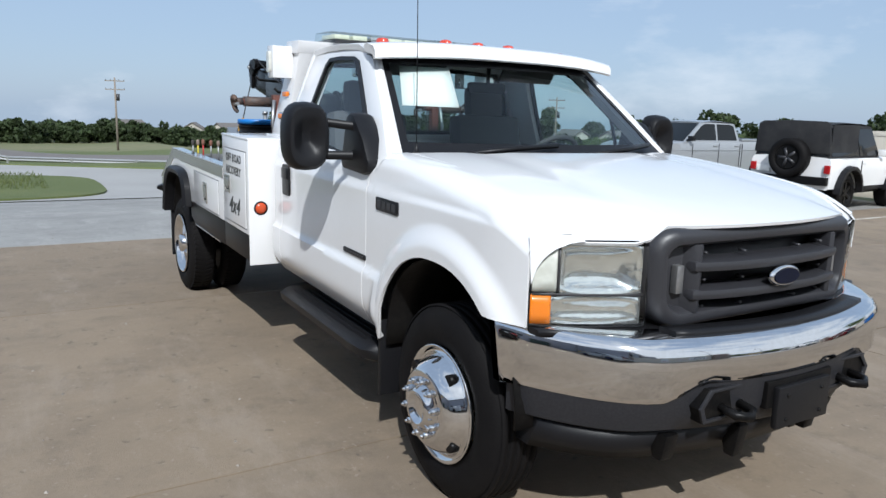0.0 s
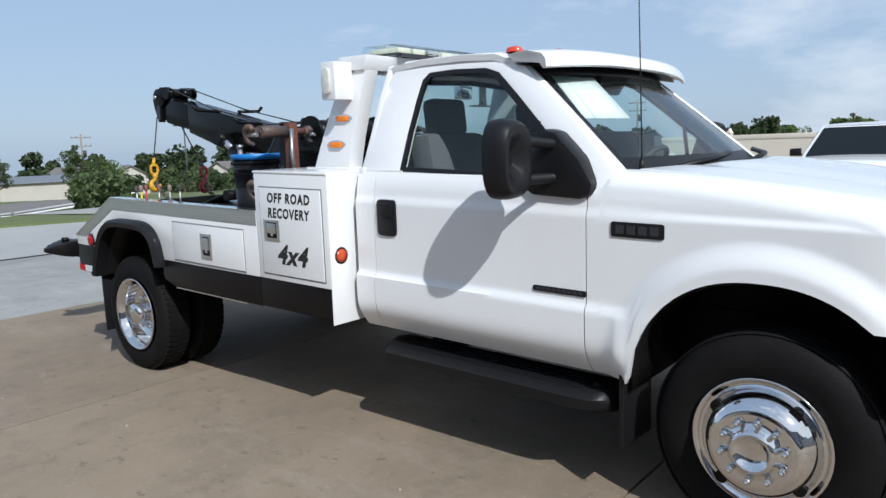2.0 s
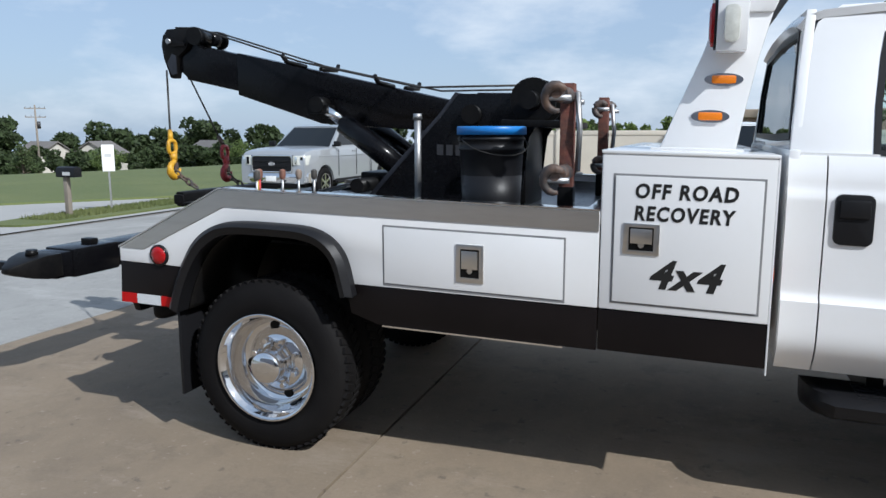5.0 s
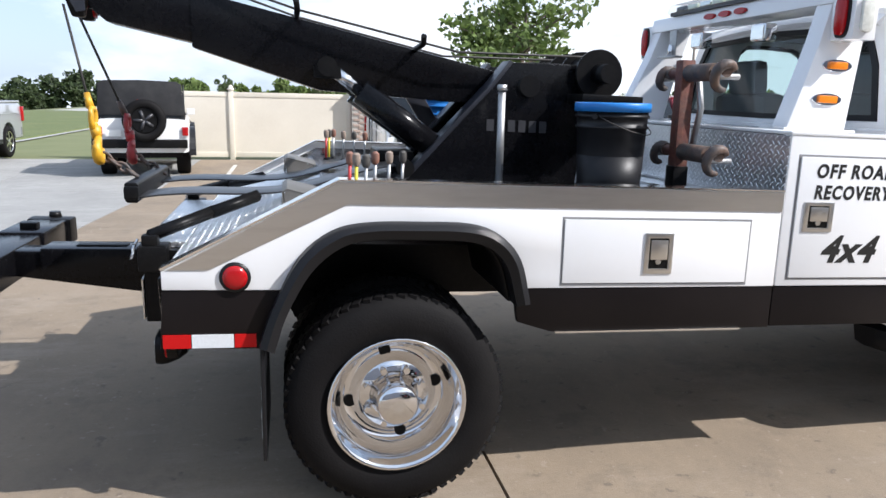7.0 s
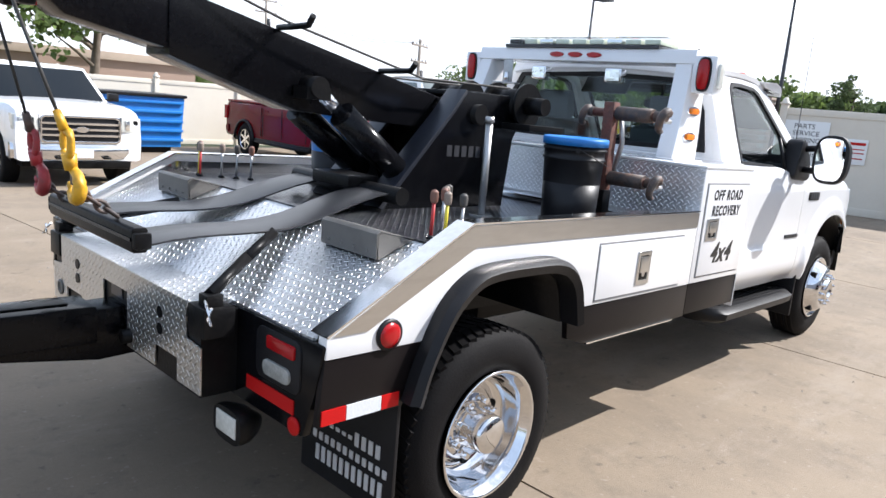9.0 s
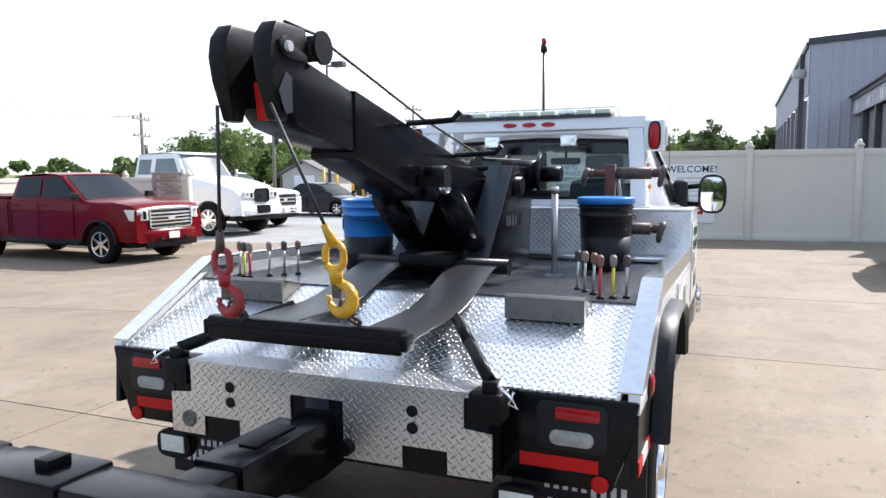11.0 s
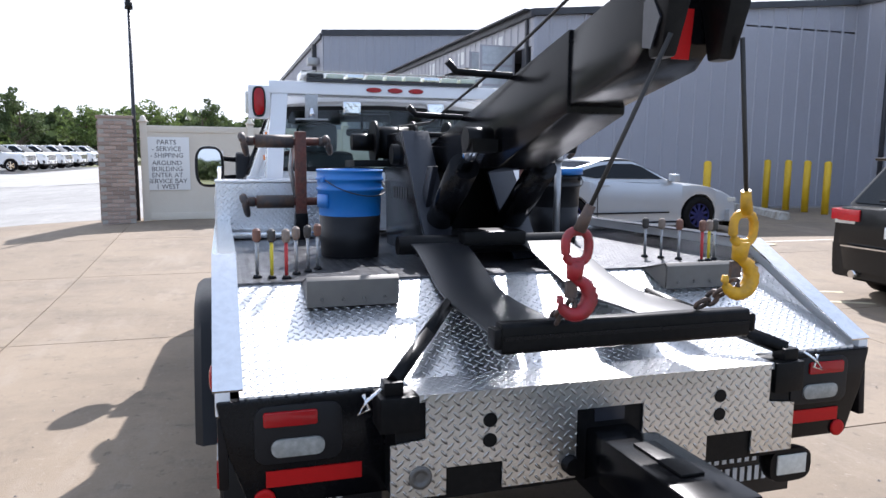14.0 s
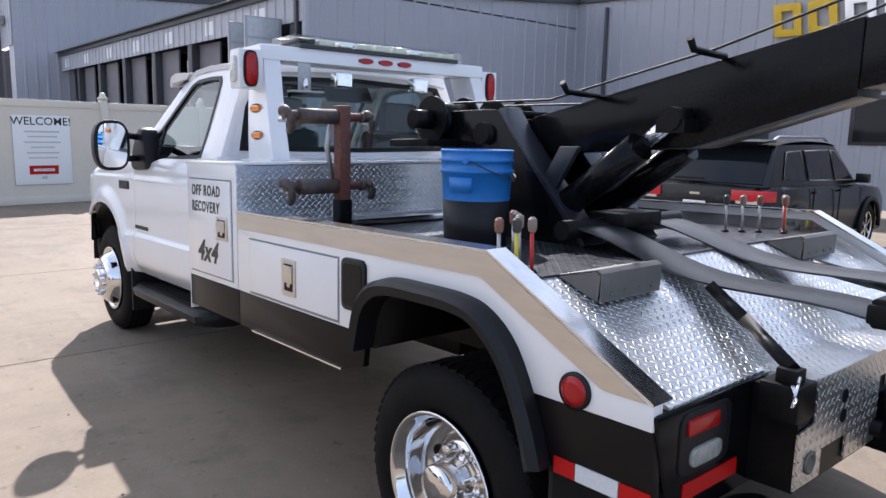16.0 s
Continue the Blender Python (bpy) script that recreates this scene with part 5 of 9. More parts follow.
for sd in (-1, 1):
    flip = (lambda b: b) if sd > 0 else mirror_y
    pn = tp("tail_panel", flip(prism(bmesh.new(), [(0.56, 0.855), (1.13, 0.855), (1.10, 0.70), (1.045, 0.54), (0.56, 0.54)], TX - 0.012, TX + 0.03, "x")), BLACKP, None, "black tail panel", bevel=0.012)
    rc = tp("lamp_recess", flip(prism(bmesh.new(), rounded(0.785, 1.03, 0.665, 0.835, 0.035), TX - 0.018, TX - 0.008, "x")), BLACKPL, pn, bevel=0.006)
    tp("stop_lamp", flip(prism(bmesh.new(), rounded(0.855, 1.005, 0.775, 0.818, 0.008), TX - 0.026, TX - 0.012, "x")), REDL, pn, "red stop lamp", bevel=0.004)
    tp("reversing_lamp", flip(prism(bmesh.new(), rounded(0.835, 0.985, 0.685, 0.738, 0.024), TX - 0.026, TX - 0.012, "x")), DIMLENS, pn, "clear reversing lamp", bevel=0.005)
    tp("reflector_strip", flip(prism(bmesh.new(), [(0.73, 0.598), (1.0, 0.598), (1.0, 0.645), (0.73, 0.645)], TX - 0.016, TX - 0.011, "x")), REDREFL, pn)
    tp("corner_reflector", flip(lathe(bmesh.new(), [(0, 0.03), (-0.008, 0.03), (-0.01, 0.02)], (TX - 0.01, 1.005, 0.565), "x", 12)), REDREFL, pn)
    tp("dolly_socket", flip(boxed(PX - 0.010, PX + 0.10, 0.592, 0.705, 0.770, 0.872)), BLACKM, None, "black square stay socket", bevel=0.008)
    # linkage arm and safety pin
    stay = tp("stay_arm", flip(rod(bmesh.new(), (-0.925, 0.66, 0.905), (-0.70, 0.50, 0.98), 0.026, 0.026, 4)), BLACKM, None, "black steel stay")
    tp("stay_tube", flip(rod(bmesh.new(), (-0.705, 0.505, 0.977), (-0.52, 0.38, 1.035), 0.027, 0.026, 4)), BLACKM, stay)
    tp("stay_clevis", flip(boxed(-0.95, -0.89, 0.635, 0.69, 0.868, 0.912)), BLACKM, stay, "", bevel=0.006)
    tp("safety_pin", flip(tube(bmesh.new(), [(-0.96, 0.70, 0.90), (-0.97, 0.745, 0.87), (-0.975, 0.765, 0.84), (-0.97, 0.735, 0.85), (-0.965, 0.75, 0.89)], 0.005, 6)), CHROME)
    work = tp("work_lamp", flip(loft([[(x, 0.74 + 0.085 * f * math.copysign(abs(math.cos(a)) ** 0.6, math.cos(a)), 0.485 + 0.058 * f * math.copysign(abs(math.sin(a)) ** 0.6, math.sin(a))) for a in [2 * math.pi * i / 20 for i in range(20)]] for x, f in ((-0.90, 1.0), (-0.885, 1.04), (-0.86, 1.0), (-0.82, 0.75), (-0.79, 0.4))])), BLACKM, None, "black work lamp under the tail", smooth=True)
    tp("lamp_glass", flip(boxed(-0.906, -0.899, 0.68, 0.80, 0.455, 0.525)), CLEARL, work, "clear work lamp glass", bevel=0.004)

# wheel lift folded out behind the tail
lift = tp("wheel_lift_arm", prism(bmesh.new(), [(-0.55, 0.74), (-0.55, 0.55), (-1.05, 0.52), (-1.62, 0.60), (-1.62, 0.72), (-1.10, 0.715)], -0.075, 0.075), BLACKP, None, "black wheel lift arm sticking out behind", bevel=0.012)
tp("lift_sleeve", boxed(-1.50, -1.06, -0.092, 0.092, 0.595, 0.735), BLACKP, lift, bevel=0.01)
tp("lift_grip", boxed(-1.36, -1.14, -0.035, 0.035, 0.735, 0.742), BLACKM, lift, bevel=0.003)
tp("crossbar", boxed(-1.80, -1.61, -0.78, 0.78, 0.575, 0.725), BLACKP, lift, "black wheel lift crossbar", bevel=0.012)
for sd in (-1, 1):
    flip = (lambda b: b) if sd > 0 else mirror_y
    tp("crossbar_end", flip(loft([[(-1.705 + a * k, y, 0.66 + b * k) for a, b in ((-0.10, -0.06), (0.10, -0.06), (0.10, 0.06), (-0.10, 0.06))] for y, k in ((0.74, 1.12), (0.84, 1.15), (0.92, 0.9), (1.0, 0.45), (1.03, 0.25))])), BLACKM, lift, bevel=0.012)
    tp("bar_sleeve", flip(boxed(-1.812, -1.598, 0.30, 0.66, 0.565, 0.735)), BLACKP, lift, bevel=0.014)
    tp("sleeve_lug", flip(boxed(-1.74, -1.66, 0.40, 0.46, 0.733, 0.765)), BLACKM, lift, bevel=0.006)
    tp("pivot_pin", flip(rod(bmesh.new(), (-1.70, 0.85, 0.72), (-1.70, 0.85, 0.755), 0.035, 0.03)), BLACKM, lift)
    tp("receiver_fork", flip(boxed(-1.90, -1.62, 0.88, 0.93, 0.635, 0.685)), BLACKM, lift, bevel=0.01)
    tp("lift_cylinder", flip(rod(bmesh.new(), (-0.6, 0.17, 0.64), (-0.99, 0.13, 0.62), 0.028)), BLACKM, lift)

# boom
def flip_y(b, side):
    return b if side > 0 else mirror_y(b)


boom = tp("boom", prism(bmesh.new(), [(0.78, 1.592), (-0.80, 1.902), (-0.80, 1.655), (-0.24, 1.495), (0.42, 1.470), (0.78, 1.490)], -0.1, 0.1), BLACKP, None, "black steel wrecker boom", bevel=0.008)
inner = tp("inner_boom", prism(bmesh.new(), [(-0.75, 1.884), (-1.20, 1.975), (-1.22, 1.800), (-1.15, 1.742), (-0.75, 1.668)], -0.093, 0.093), BLACKP, boom, bevel=0.008)
tp("boom_reflector", tilted(bmesh.new(), Matrix.Translation((-1.215, 0, 1.82)) @ Matrix.Rotation(radians(-6), 4, "Y"), -0.006, 0.0, -0.024, 0.024, -0.06, 0.06), REDREFL, boom, "red reflector on the boom end")
for sd in (-1, 1):
    y = sd * 0.082
    hd = tp("boom_head", loft([[(x0, y - w, z0), (x1, y - w, z1), (x1, y + w, z1), (x0, y + w, z0)] for x0, z0, x1, z1, w in ((-1.285, 1.752, -1.235, 1.752, 0.022), (-1.322, 1.872, -1.212, 1.880, 0.030), (-1.330, 1.945, -1.150, 1.925, 0.035), (-1.318, 2.005, -1.120, 1.975, 0.035), (-1.285, 2.048, -1.130, 2.050, 0.029))], False), BLACKM, boom, "black angular cable head", bevel=0.010)
    tp("head_plate", flip_y(prism(bmesh.new(), [(-1.295, 1.84), (-1.255, 1.90), (-1.225, 1.885), (-1.225, 1.78), (-1.262, 1.772)], 0.112, 0.117), sd), SKYSTEEL, hd)
    tp("head_lug", flip_y(prism(bmesh.new(), [(-1.30, 1.985), (-1.27, 2.005), (-1.235, 1.985), (-1.15, 1.962), (-1.15, 1.942), (-1.245, 1.938), (-1.285, 1.950)], 0.115, 0.128), sd), BLACKM, hd, bevel=0.004)
    tp("head_bolt", flip_y(rod(bmesh.new(), (-1.262, 0.11, 1.972), (-1.262, 0.142, 1.972), 0.018, 0.016, 8), sd), GALV, hd)
    tp("head_roller", flip_y(rod(bmesh.new(), (-1.07, 0.012, 2.000), (-1.07, 0.128, 2.000), 0.042, 0.042, 24), sd), BLACKP, boom, smooth=False)
    tp("roller_flange", flip_y(rod(bmesh.new(), (-1.07, 0.128, 2.000), (-1.07, 0.140, 2.000), 0.054, 0.054, 24), sd), BLACKM, boom)
    # cable guides along the top
    for x in (-0.34, 0.21):
        z = 1.592 + (0.78 - x) * 0.2
        tp("cable_guide", tube(bmesh.new(), [(x, sd * 0.09, z + 0.004), (x, sd * 0.22, z + 0.008), (x, sd * 0.30, z + 0.012), (x - 0.005, sd * 0.335, z + 0.045)], 0.013, 8), BLACKM, boom)
    # lift cylinders
    cyl = tp("boom_cylinder", rod(bmesh.new(), (0.34, sd * 0.17, 1.22), (-0.06, sd * 0.17, 1.50), 0.062, 0.062, 24), BLACKP, None, "black hydraulic cylinder")
    tp("piston_rod", rod(bmesh.new(), (-0.06, sd * 0.17, 1.50), (-0.20, sd * 0.17, 1.598), 0.03, 0.03, 16), CHROME, cyl)
    tp("rod_eye", rod(bmesh.new(), (-0.21, sd * 0.12, 1.60), (-0.21, sd * 0.22, 1.60), 0.045, 0.045, 16), BLACKM, cyl)
    tp("cylinder_ear", boxed(-0.27, -0.15, sd * 0.16 - 0.05, sd * 0.16 + 0.05, 1.55, 1.60), BLACKM, cyl)
    # pedestal cheek
    pd = tp("pedestal_plate", prism(bmesh.new(), [(0.12, 1.092), (0.55, 1.56), (0.635, 1.665), (1.06, 1.668), (1.13, 1.63), (1.02, 1.45), (0.98, 1.092)], min(sd * 0.235, sd * 0.255), max(sd * 0.235, sd * 0.255)), BLACKP, None, "black pedestal cheek plate", bevel=0.003)
    # black flange whose sky reflection is put into the grey-blue colour
    tp("pedestal_flange", prism(bmesh.new(), [(0.11, 1.10), (0.545, 1.568), (0.628, 1.674), (0.645, 1.664), (0.56, 1.556), (0.135, 1.09)], min(sd * 0.125, sd * 0.258), max(sd * 0.125, sd * 0.258)), SKYSTEEL, pd, "flange with a grey-blue sky reflection in its colour", bevel=0.003)
    if sd > 0:
        tp("pedestal_brace", prism(bmesh.new(), [(0.30, 1.50), (0.20, 1.50), (0.44, 1.12), (0.54, 1.12)], min(sd * 0.20, sd * 0.225), max(sd * 0.20, sd * 0.225)), SKYSTEEL, pd, bevel=0.003)
    for k in range(6):
        tp("maker_bar", boxed(0.525 + 0.052 * k, 0.560 + 0.052 * k, sd * 0.2565 - 0.001, sd * 0.2565 + 0.001, 1.345, 1.40), GREYPL, pd)
    # winches
    wn_ = tp("winch", rod(bmesh.new(), (1.05, sd * 0.10, 1.63), (1.05, sd * 0.30, 1.63), 0.085, 0.085, 24), BLACKM, None, "black cable winch")
    for yy in (0.09, 0.30):
        tp("winch_flange", rod(bmesh.new(), (1.05, sd * yy, 1.63), (1.05, sd * (yy + 0.018), 1.63), 0.115, 0.115, 24), BLACKM, wn_)
    tp("winch_motor", rod(bmesh.new(), (1.05, sd * 0.31, 1.63), (1.05, sd * 0.43, 1.63), 0.048, 0.044, 18), BLACKM, wn_)
    tp("winch_mount", boxed(0.92, 1.22, min(sd * 0.08, sd * 0.44), max(sd * 0.08, sd * 0.44), 1.50, 1.535), BLACKM, wn_, bevel=0.006)
    tp("winch_rope", tube(bmesh.new(), [(1.05, sd * 0.18, 1.715), (0.4, sd * 0.18, 1.70), (-0.34, sd * 0.155, 1.842), (-1.07, sd * 0.10, 2.050), (-1.23, sd * 0.098, 2.055)], 0.0055, 6), WIRE)
tp("pedestal_core", boxed(0.60, 1.0, -0.22, 0.22, 1.09, 1.60), BLACKM, None, "black pedestal core", bevel=0.01)
tp("pedestal_cap", boxed(0.74, 1.12, -0.24, 0.24, 1.648, 1.672), BLACKM, bevel=0.006)
tp("boom_pivot", rod(bmesh.new(), (0.72, -0.29, 1.56), (0.72, 0.29, 1.56), 0.05, 0.05, 20), BLACKM)

# tow sling: two rubber belts, bar, cables and hooks
for sd in (-1, 1):
    rows = []
    for i in range(13):
        t = i / 12
        x = 0.12 - 1.13 * t
        z = 1.185 + 0.05 * math.sin(min(1, t * 3) * 1.57) - 0.215 * t ** 0.95 - 0.075 * math.sin(math.pi * t ** 0.85) ** 2
        yy = sd * (0.235 + 0.04 * t)
        rows.append([(x, yy - 0.115, z), (x, yy + 0.115, z), (x - 0.002, yy + 0.115, z - 0.008), (x - 0.002, yy - 0.115, z - 0.008)])
    tp("sling_belt", loft(rows), material("belt_rubber", (0.02, 0.0205, 0.023), 0.36, wear=(6, (0.034, 0.034, 0.036), 0.6), stretch=(0.3, 3, 1)) if sd < 0 else bpy.data.materials["belt_rubber"], None, "dark grey rubber tow sling belt", bevel=0.002)
tp("sling_mount", boxed(0.02, 0.20, -0.14, 0.14, 1.17, 1.23), BLACKM, None, "", bevel=0.012)
tp("sling_roller", rod(bmesh.new(), (0.12, -0.40, 1.17), (0.12, 0.40, 1.17), 0.04, 0.04, 16), BLACKM)
tbar = tp("sling_bar", prism(bmesh.new(), [(-1.06, 1.002), (-1.06, 1.072), (-1.052, 1.08), (-1.013, 1.08), (-1.005, 1.072), (-1.005, 1.002), (-1.013, 0.994), (-1.052, 0.994)], -0.395, 0.395), BLACKM, None, "black tow sling bar", bevel=0.006)
for y in (-0.405, 0.405):
    tp("bar_end", boxed(-1.06, -1.0, y - 0.012, y + 0.012, 1.008, 1.066), BLACKM, tbar, bevel=0.01)
tp("bar_channel", boxed(-1.065, -1.059, -0.39, 0.39, 1.034, 1.046), BLACKP, tbar)
for sd, m in ((-1, HOOKYEL), (1, HOOKRED)):
    y = sd * 0.235
    head = Vector((-1.315, sd * 0.098, 1.80))
    top = Vector((-1.205, y, 1.375)) if sd < 0 else Vector((-1.165, y, 1.335))
    tp("hoist_cable", rod(bmesh.new(), head, top, 0.006, 0.006, 6), WIRE)
    tp("cable_ferrule", rod(bmesh.new(), top + (head - top) * 0.14, top, 0.013, 0.017, 10), m if sd < 0 else DARKRUST)
    o = top + Vector((0.008, 0, -0.042))
    hk = tp("swivel_hook", tube(bmesh.new(), [o + Vector((0, 0.033 * math.copysign(abs(math.sin(a)) ** 0.7, math.sin(a)), 0.040 * math.copysign(abs(math.cos(a)) ** 0.8, math.cos(a)))) for a in [2 * math.pi * i / 20 for i in range(20)]], 0.0125, 8, True), m, None, "yellow swivel tow hook" if sd < 0 else "red swivel tow hook")
    tp("swivel", rod(bmesh.new(), o + Vector((0.004, 0, -0.034)), o + Vector((0.01, 0, -0.085)), 0.024, 0.020, 14), m, hk)
    h = o + Vector((0.018, -0.008, -0.135))
    pts = [o + Vector((0.01, 0, -0.075))] + [h + Vector((0.0, 0.043 * math.cos(a), 0.045 * math.sin(a))) for a in [math.pi * 0.55 + 1.5 * math.pi * i / 14 for i in range(15)]]
    tp("hook", tube(bmesh.new(), pts, [0.015, 0.016, 0.017, 0.019, 0.021, 0.022, 0.023, 0.023, 0.023, 0.022, 0.020, 0.018, 0.015, 0.013, 0.011, 0.008], 8), m, hk)
    tp("hook_latch", boxed(h.x - 0.006, h.x + 0.006, h.y - 0.004, h.y + 0.028, h.z + 0.0, h.z + 0.045), DARKRUST, hk, bevel=0.002)
    for i in range(4):
        c_ = h + Vector((0.022 + 0.033 * i, 0.006 * i, -0.028 - 0.022 * i))
        e = Vector((0.8, 0, -0.6)) * 0.028
        f_ = Vector((0, 0.016, 0)) if i % 2 else Vector((0.6, 0, 0.8)) * 0.016
        tp("chain_link", tube(bmesh.new(), [c_ + f_ * math.cos(a) + e * math.sin(a) for a in [2 * math.pi * k / 12 for k in range(12)]], 0.007, 6, True), DARKRUST, hk)

# rack behind the cab with lamps and light bar
for sd in (-1, 1):
    flip = (lambda b: b) if sd < 0 else mirror_y
    rows = []
    for z, x0, x1, y in ((1.42, 1.68, 1.97, -0.84), (1.60, 1.75, 2.00, -0.825), (1.80, 1.83, 2.04, -0.80), (1.96, 1.88, 2.08, -0.785), (2.025, 1.90, 2.10, -0.775)):
        rows.append([(x0, y, z), (x1, y, z), (x1, y + 0.10, z), (x0, y + 0.10, z)])
    rk = tp("rack_post", flip(loft(rows, False)), WHITE, None, "white slanting rack post", bevel=0.008)
    tp("post_foot", flip(boxed(1.65, 2.0, -0.87, -0.70, 1.421, 1.432)), WHITE, rk, bevel=0.003)
    for x, z in ((1.913, 1.70), (1.869, 1.557)):
        yy = -0.84 + (z - 1.42) * 0.11
        tp("marker_base", flip(loft([[(x + 0.075 * f * math.cos(a), yy - d, z + 0.026 * f * math.sin(a)) for a in [2 * math.pi * i / 20 for i in range(20)]] for f, d in ((1, 0), (0.95, 0.010))])), CHROME, rk)
        tp("amber_marker", flip(prism(bmesh.new(), rounded(x - 0.045, x + 0.045, z - 0.016, z + 0.016, 0.008), yy - 0.020, yy - 0.008)), AMBER, rk, "amber marker lamp", bevel=0.004)
    bxl = tp("lamp_box", flip(boxed(1.875, 1.985, -0.925, -0.79, 1.80, 2.00)), WHITE, rk, bevel=0.006)
    tp("oval_lamp", flip(loft([[(1.873 - d, -0.862 + 0.032 * f * math.copysign(abs(math.cos(a)) ** 0.6, math.cos(a)), 1.90 + 0.084 * f * math.copysign(abs(math.sin(a)) ** 0.7, math.sin(a))) for a in [2 * math.pi * i / 24 for i in range(24)]] for f, d in ((1.0, 0.0), (0.96, 0.018), (0.6, 0.026))])), REDL, bxl, "oval red stop lamp", smooth=True)
    tp("oval_rim", flip(loft([[(1.876 - d, -0.862 + 0.041 * f * math.copysign(abs(math.cos(a)) ** 0.6, math.cos(a)), 1.90 + 0.093 * f * math.copysign(abs(math.sin(a)) ** 0.7, math.sin(a))) for a in [2 * math.pi * i / 24 for i in range(24)]] for f, d in ((1.0, 0.0), (1.0, 0.010))])), BLACKPL, bxl)
    tp("side_strobe", flip(prism(bmesh.new(), rounded(1.90, 1.955, 1.83, 1.965, 0.02), -0.942, -0.924)), CLEARL, bxl, "clear side strobe", bevel=0.006)
cross = tp("rack_crossbar", loft([[(x0, y, 1.955), (x0 + 0.015, y, 2.035), (2.11, y, 2.035), (2.08, y, 1.955)] for y, x0 in ((-0.80, 1.87), (0.80, 1.87))], False), WHITE, None, "white rack crossbar", bevel=0.008)
for y in (-0.14, 0.0, 0.14):
    tp("clearance_lamp", loft([[(1.878 - d, y + 0.052 * f * math.cos(a), 1.993 + 0.017 * f * math.sin(a)) for a in [2 * math.pi * i / 16 for i in range(16)]] for f, d in ((1, 0), (0.9, 0.018))]), REDL, cross, "small red clearance lamp")
for y in (-0.28, 0.28):
    tp("flood_lamp", boxed(1.885, 1.95, y - 0.058, y + 0.058, 1.835, 1.92), CHROME, cross, "chrome flood lamp", bevel=0.012)
    tp("flood_glass", boxed(1.879, 1.886, y - 0.048, y + 0.048, 1.845, 1.91), REFLECT, cross)
lb = tp("light_bar", loft([[(1.86 + f, y, 2.055 + h) for f, h in ((0, 0), (0.02, 0.05), (0.28, 0.05), (0.30, 0.0), (0.28, -0.012), (0.02, -0.012))] for y in (-0.60, -0.58, 0.58, 0.60)]), LENS, None, "clear roof light bar", bevel=0.01)
BARCELL = material("pale_green_lens", (0.62, 0.64, 0.50), 0.2, grain=(25, (0.80, 0.82, 0.70), 0.6), coat=0.3)
tp("bar_base", boxed(1.87, 2.15, -0.57, 0.57, 2.035, 2.055), GREYPL, lb)
for i in range(9):
    y = -0.51 + 0.1275 * i
    tp("bar_reflector", boxed(1.90, 2.12, y - 0.052, y + 0.052, 2.060, 2.09), BLACKPL if i == 8 else (CHROME if i in (2, 6) else BARCELL), lb, bevel=0.006)
for y in (-0.38, 0.38):
    tp("bar_foot", boxed(1.92, 2.10, y - 0.05, y + 0.05, 2.025, 2.045), BLACKPL, lb, bevel=0.006)
spot = tp("lamp_bracket", boxed(1.882, 1.888, 0.50, 0.58, 1.80, 1.96), GALV, None, "bare steel lamp bracket on the rack", bevel=0.002)
tp("bracket_foot", boxed(1.84, 1.90, 0.44, 0.64, 1.793, 1.803), GALV, spot, bevel=0.002)
tp("bracket_knuckle", rod(bmesh.new(), (1.875, 0.54, 1.80), (1.875, 0.54, 1.87), 0.022, 0.016, 12), CHROME, spot)

# things standing on the deck
def rk(x, z):
    return z - RAKE * (x - 0.6)


def pail(x, y, colour_top, lid, tag, tilt=0):
    z0 = rk(x, 1.0925)
    p = thing("pail", tag, "bucket", "pails on the deck", (x, y, z0), tilt)
    prof = [(0.0, 0.125), (0.004, 0.131), (0.19, 0.139)]
    part("lower_wall", lathe(bmesh.new(), prof, (0, 0, 0), "z", 32), BLACKPL, p)
    prof = [(0.19, 0.139), (0.30, 0.144), (0.302, 0.151), (0.312, 0.151), (0.314, 0.145), (0.345, 0.146), (0.347, 0.153), (0.357, 0.153), (0.359, 0.147), (0.385, 0.148)]
    if not lid:
        prof += [(0.388, 0.152), (0.394, 0.150), (0.394, 0.143), (0.30, 0.14)]
    part("upper_wall", lathe(bmesh.new(), prof, (0, 0, 0), "z", 32, caps=(False, not lid)), colour_top, p)
    if lid:
        l = part("lid", lathe(bmesh.new(), [(0.372, 0.150), (0.370, 0.158), (0.402, 0.158), (0.407, 0.153), (0.400, 0.140), (0.398, 0.02)], (0, 0, 0), "z", 36, caps=(False, True)), BLUEPL, p, "bright blue snap lid")
    part("bail", tube(bmesh.new(), [(0.155 * math.cos(a), -0.02 - 0.142 * max(0, math.sin(a)), 0.35 - 0.07 * math.sin(a)) for a in [math.pi * i / 12 for i in range(13)]], 0.0025, 6), WIRE, p, "wire bail handle")
    for s in (-1, 1):
        part("bail_ear", rod(bmesh.new(), (s * 0.145, 0, 0.35), (s * 0.16, 0, 0.35), 0.014, 0.012, 10), colour_top, p)
    if not lid:
        m = PAPER
        part("label_patch", loft([[(0.1475 * f * math.cos(a), 0.1475 * f * math.sin(a), z) for z in (0.225, 0.285)] + [(0.1425 * math.cos(a), 0.1425 * math.sin(a), z) for z in (0.285, 0.225)] for a, f in [(2.6 + 0.09 * i, 1.0) for i in range(9)]]), BLUEPL, p)


pail(0.947, -0.708, BLACKPL, True, "black plastic pail with a bright blue lid", 40)
pail(0.468, 0.54, BLUEPL, False, "blue plastic pail set on a black one, open", -60)


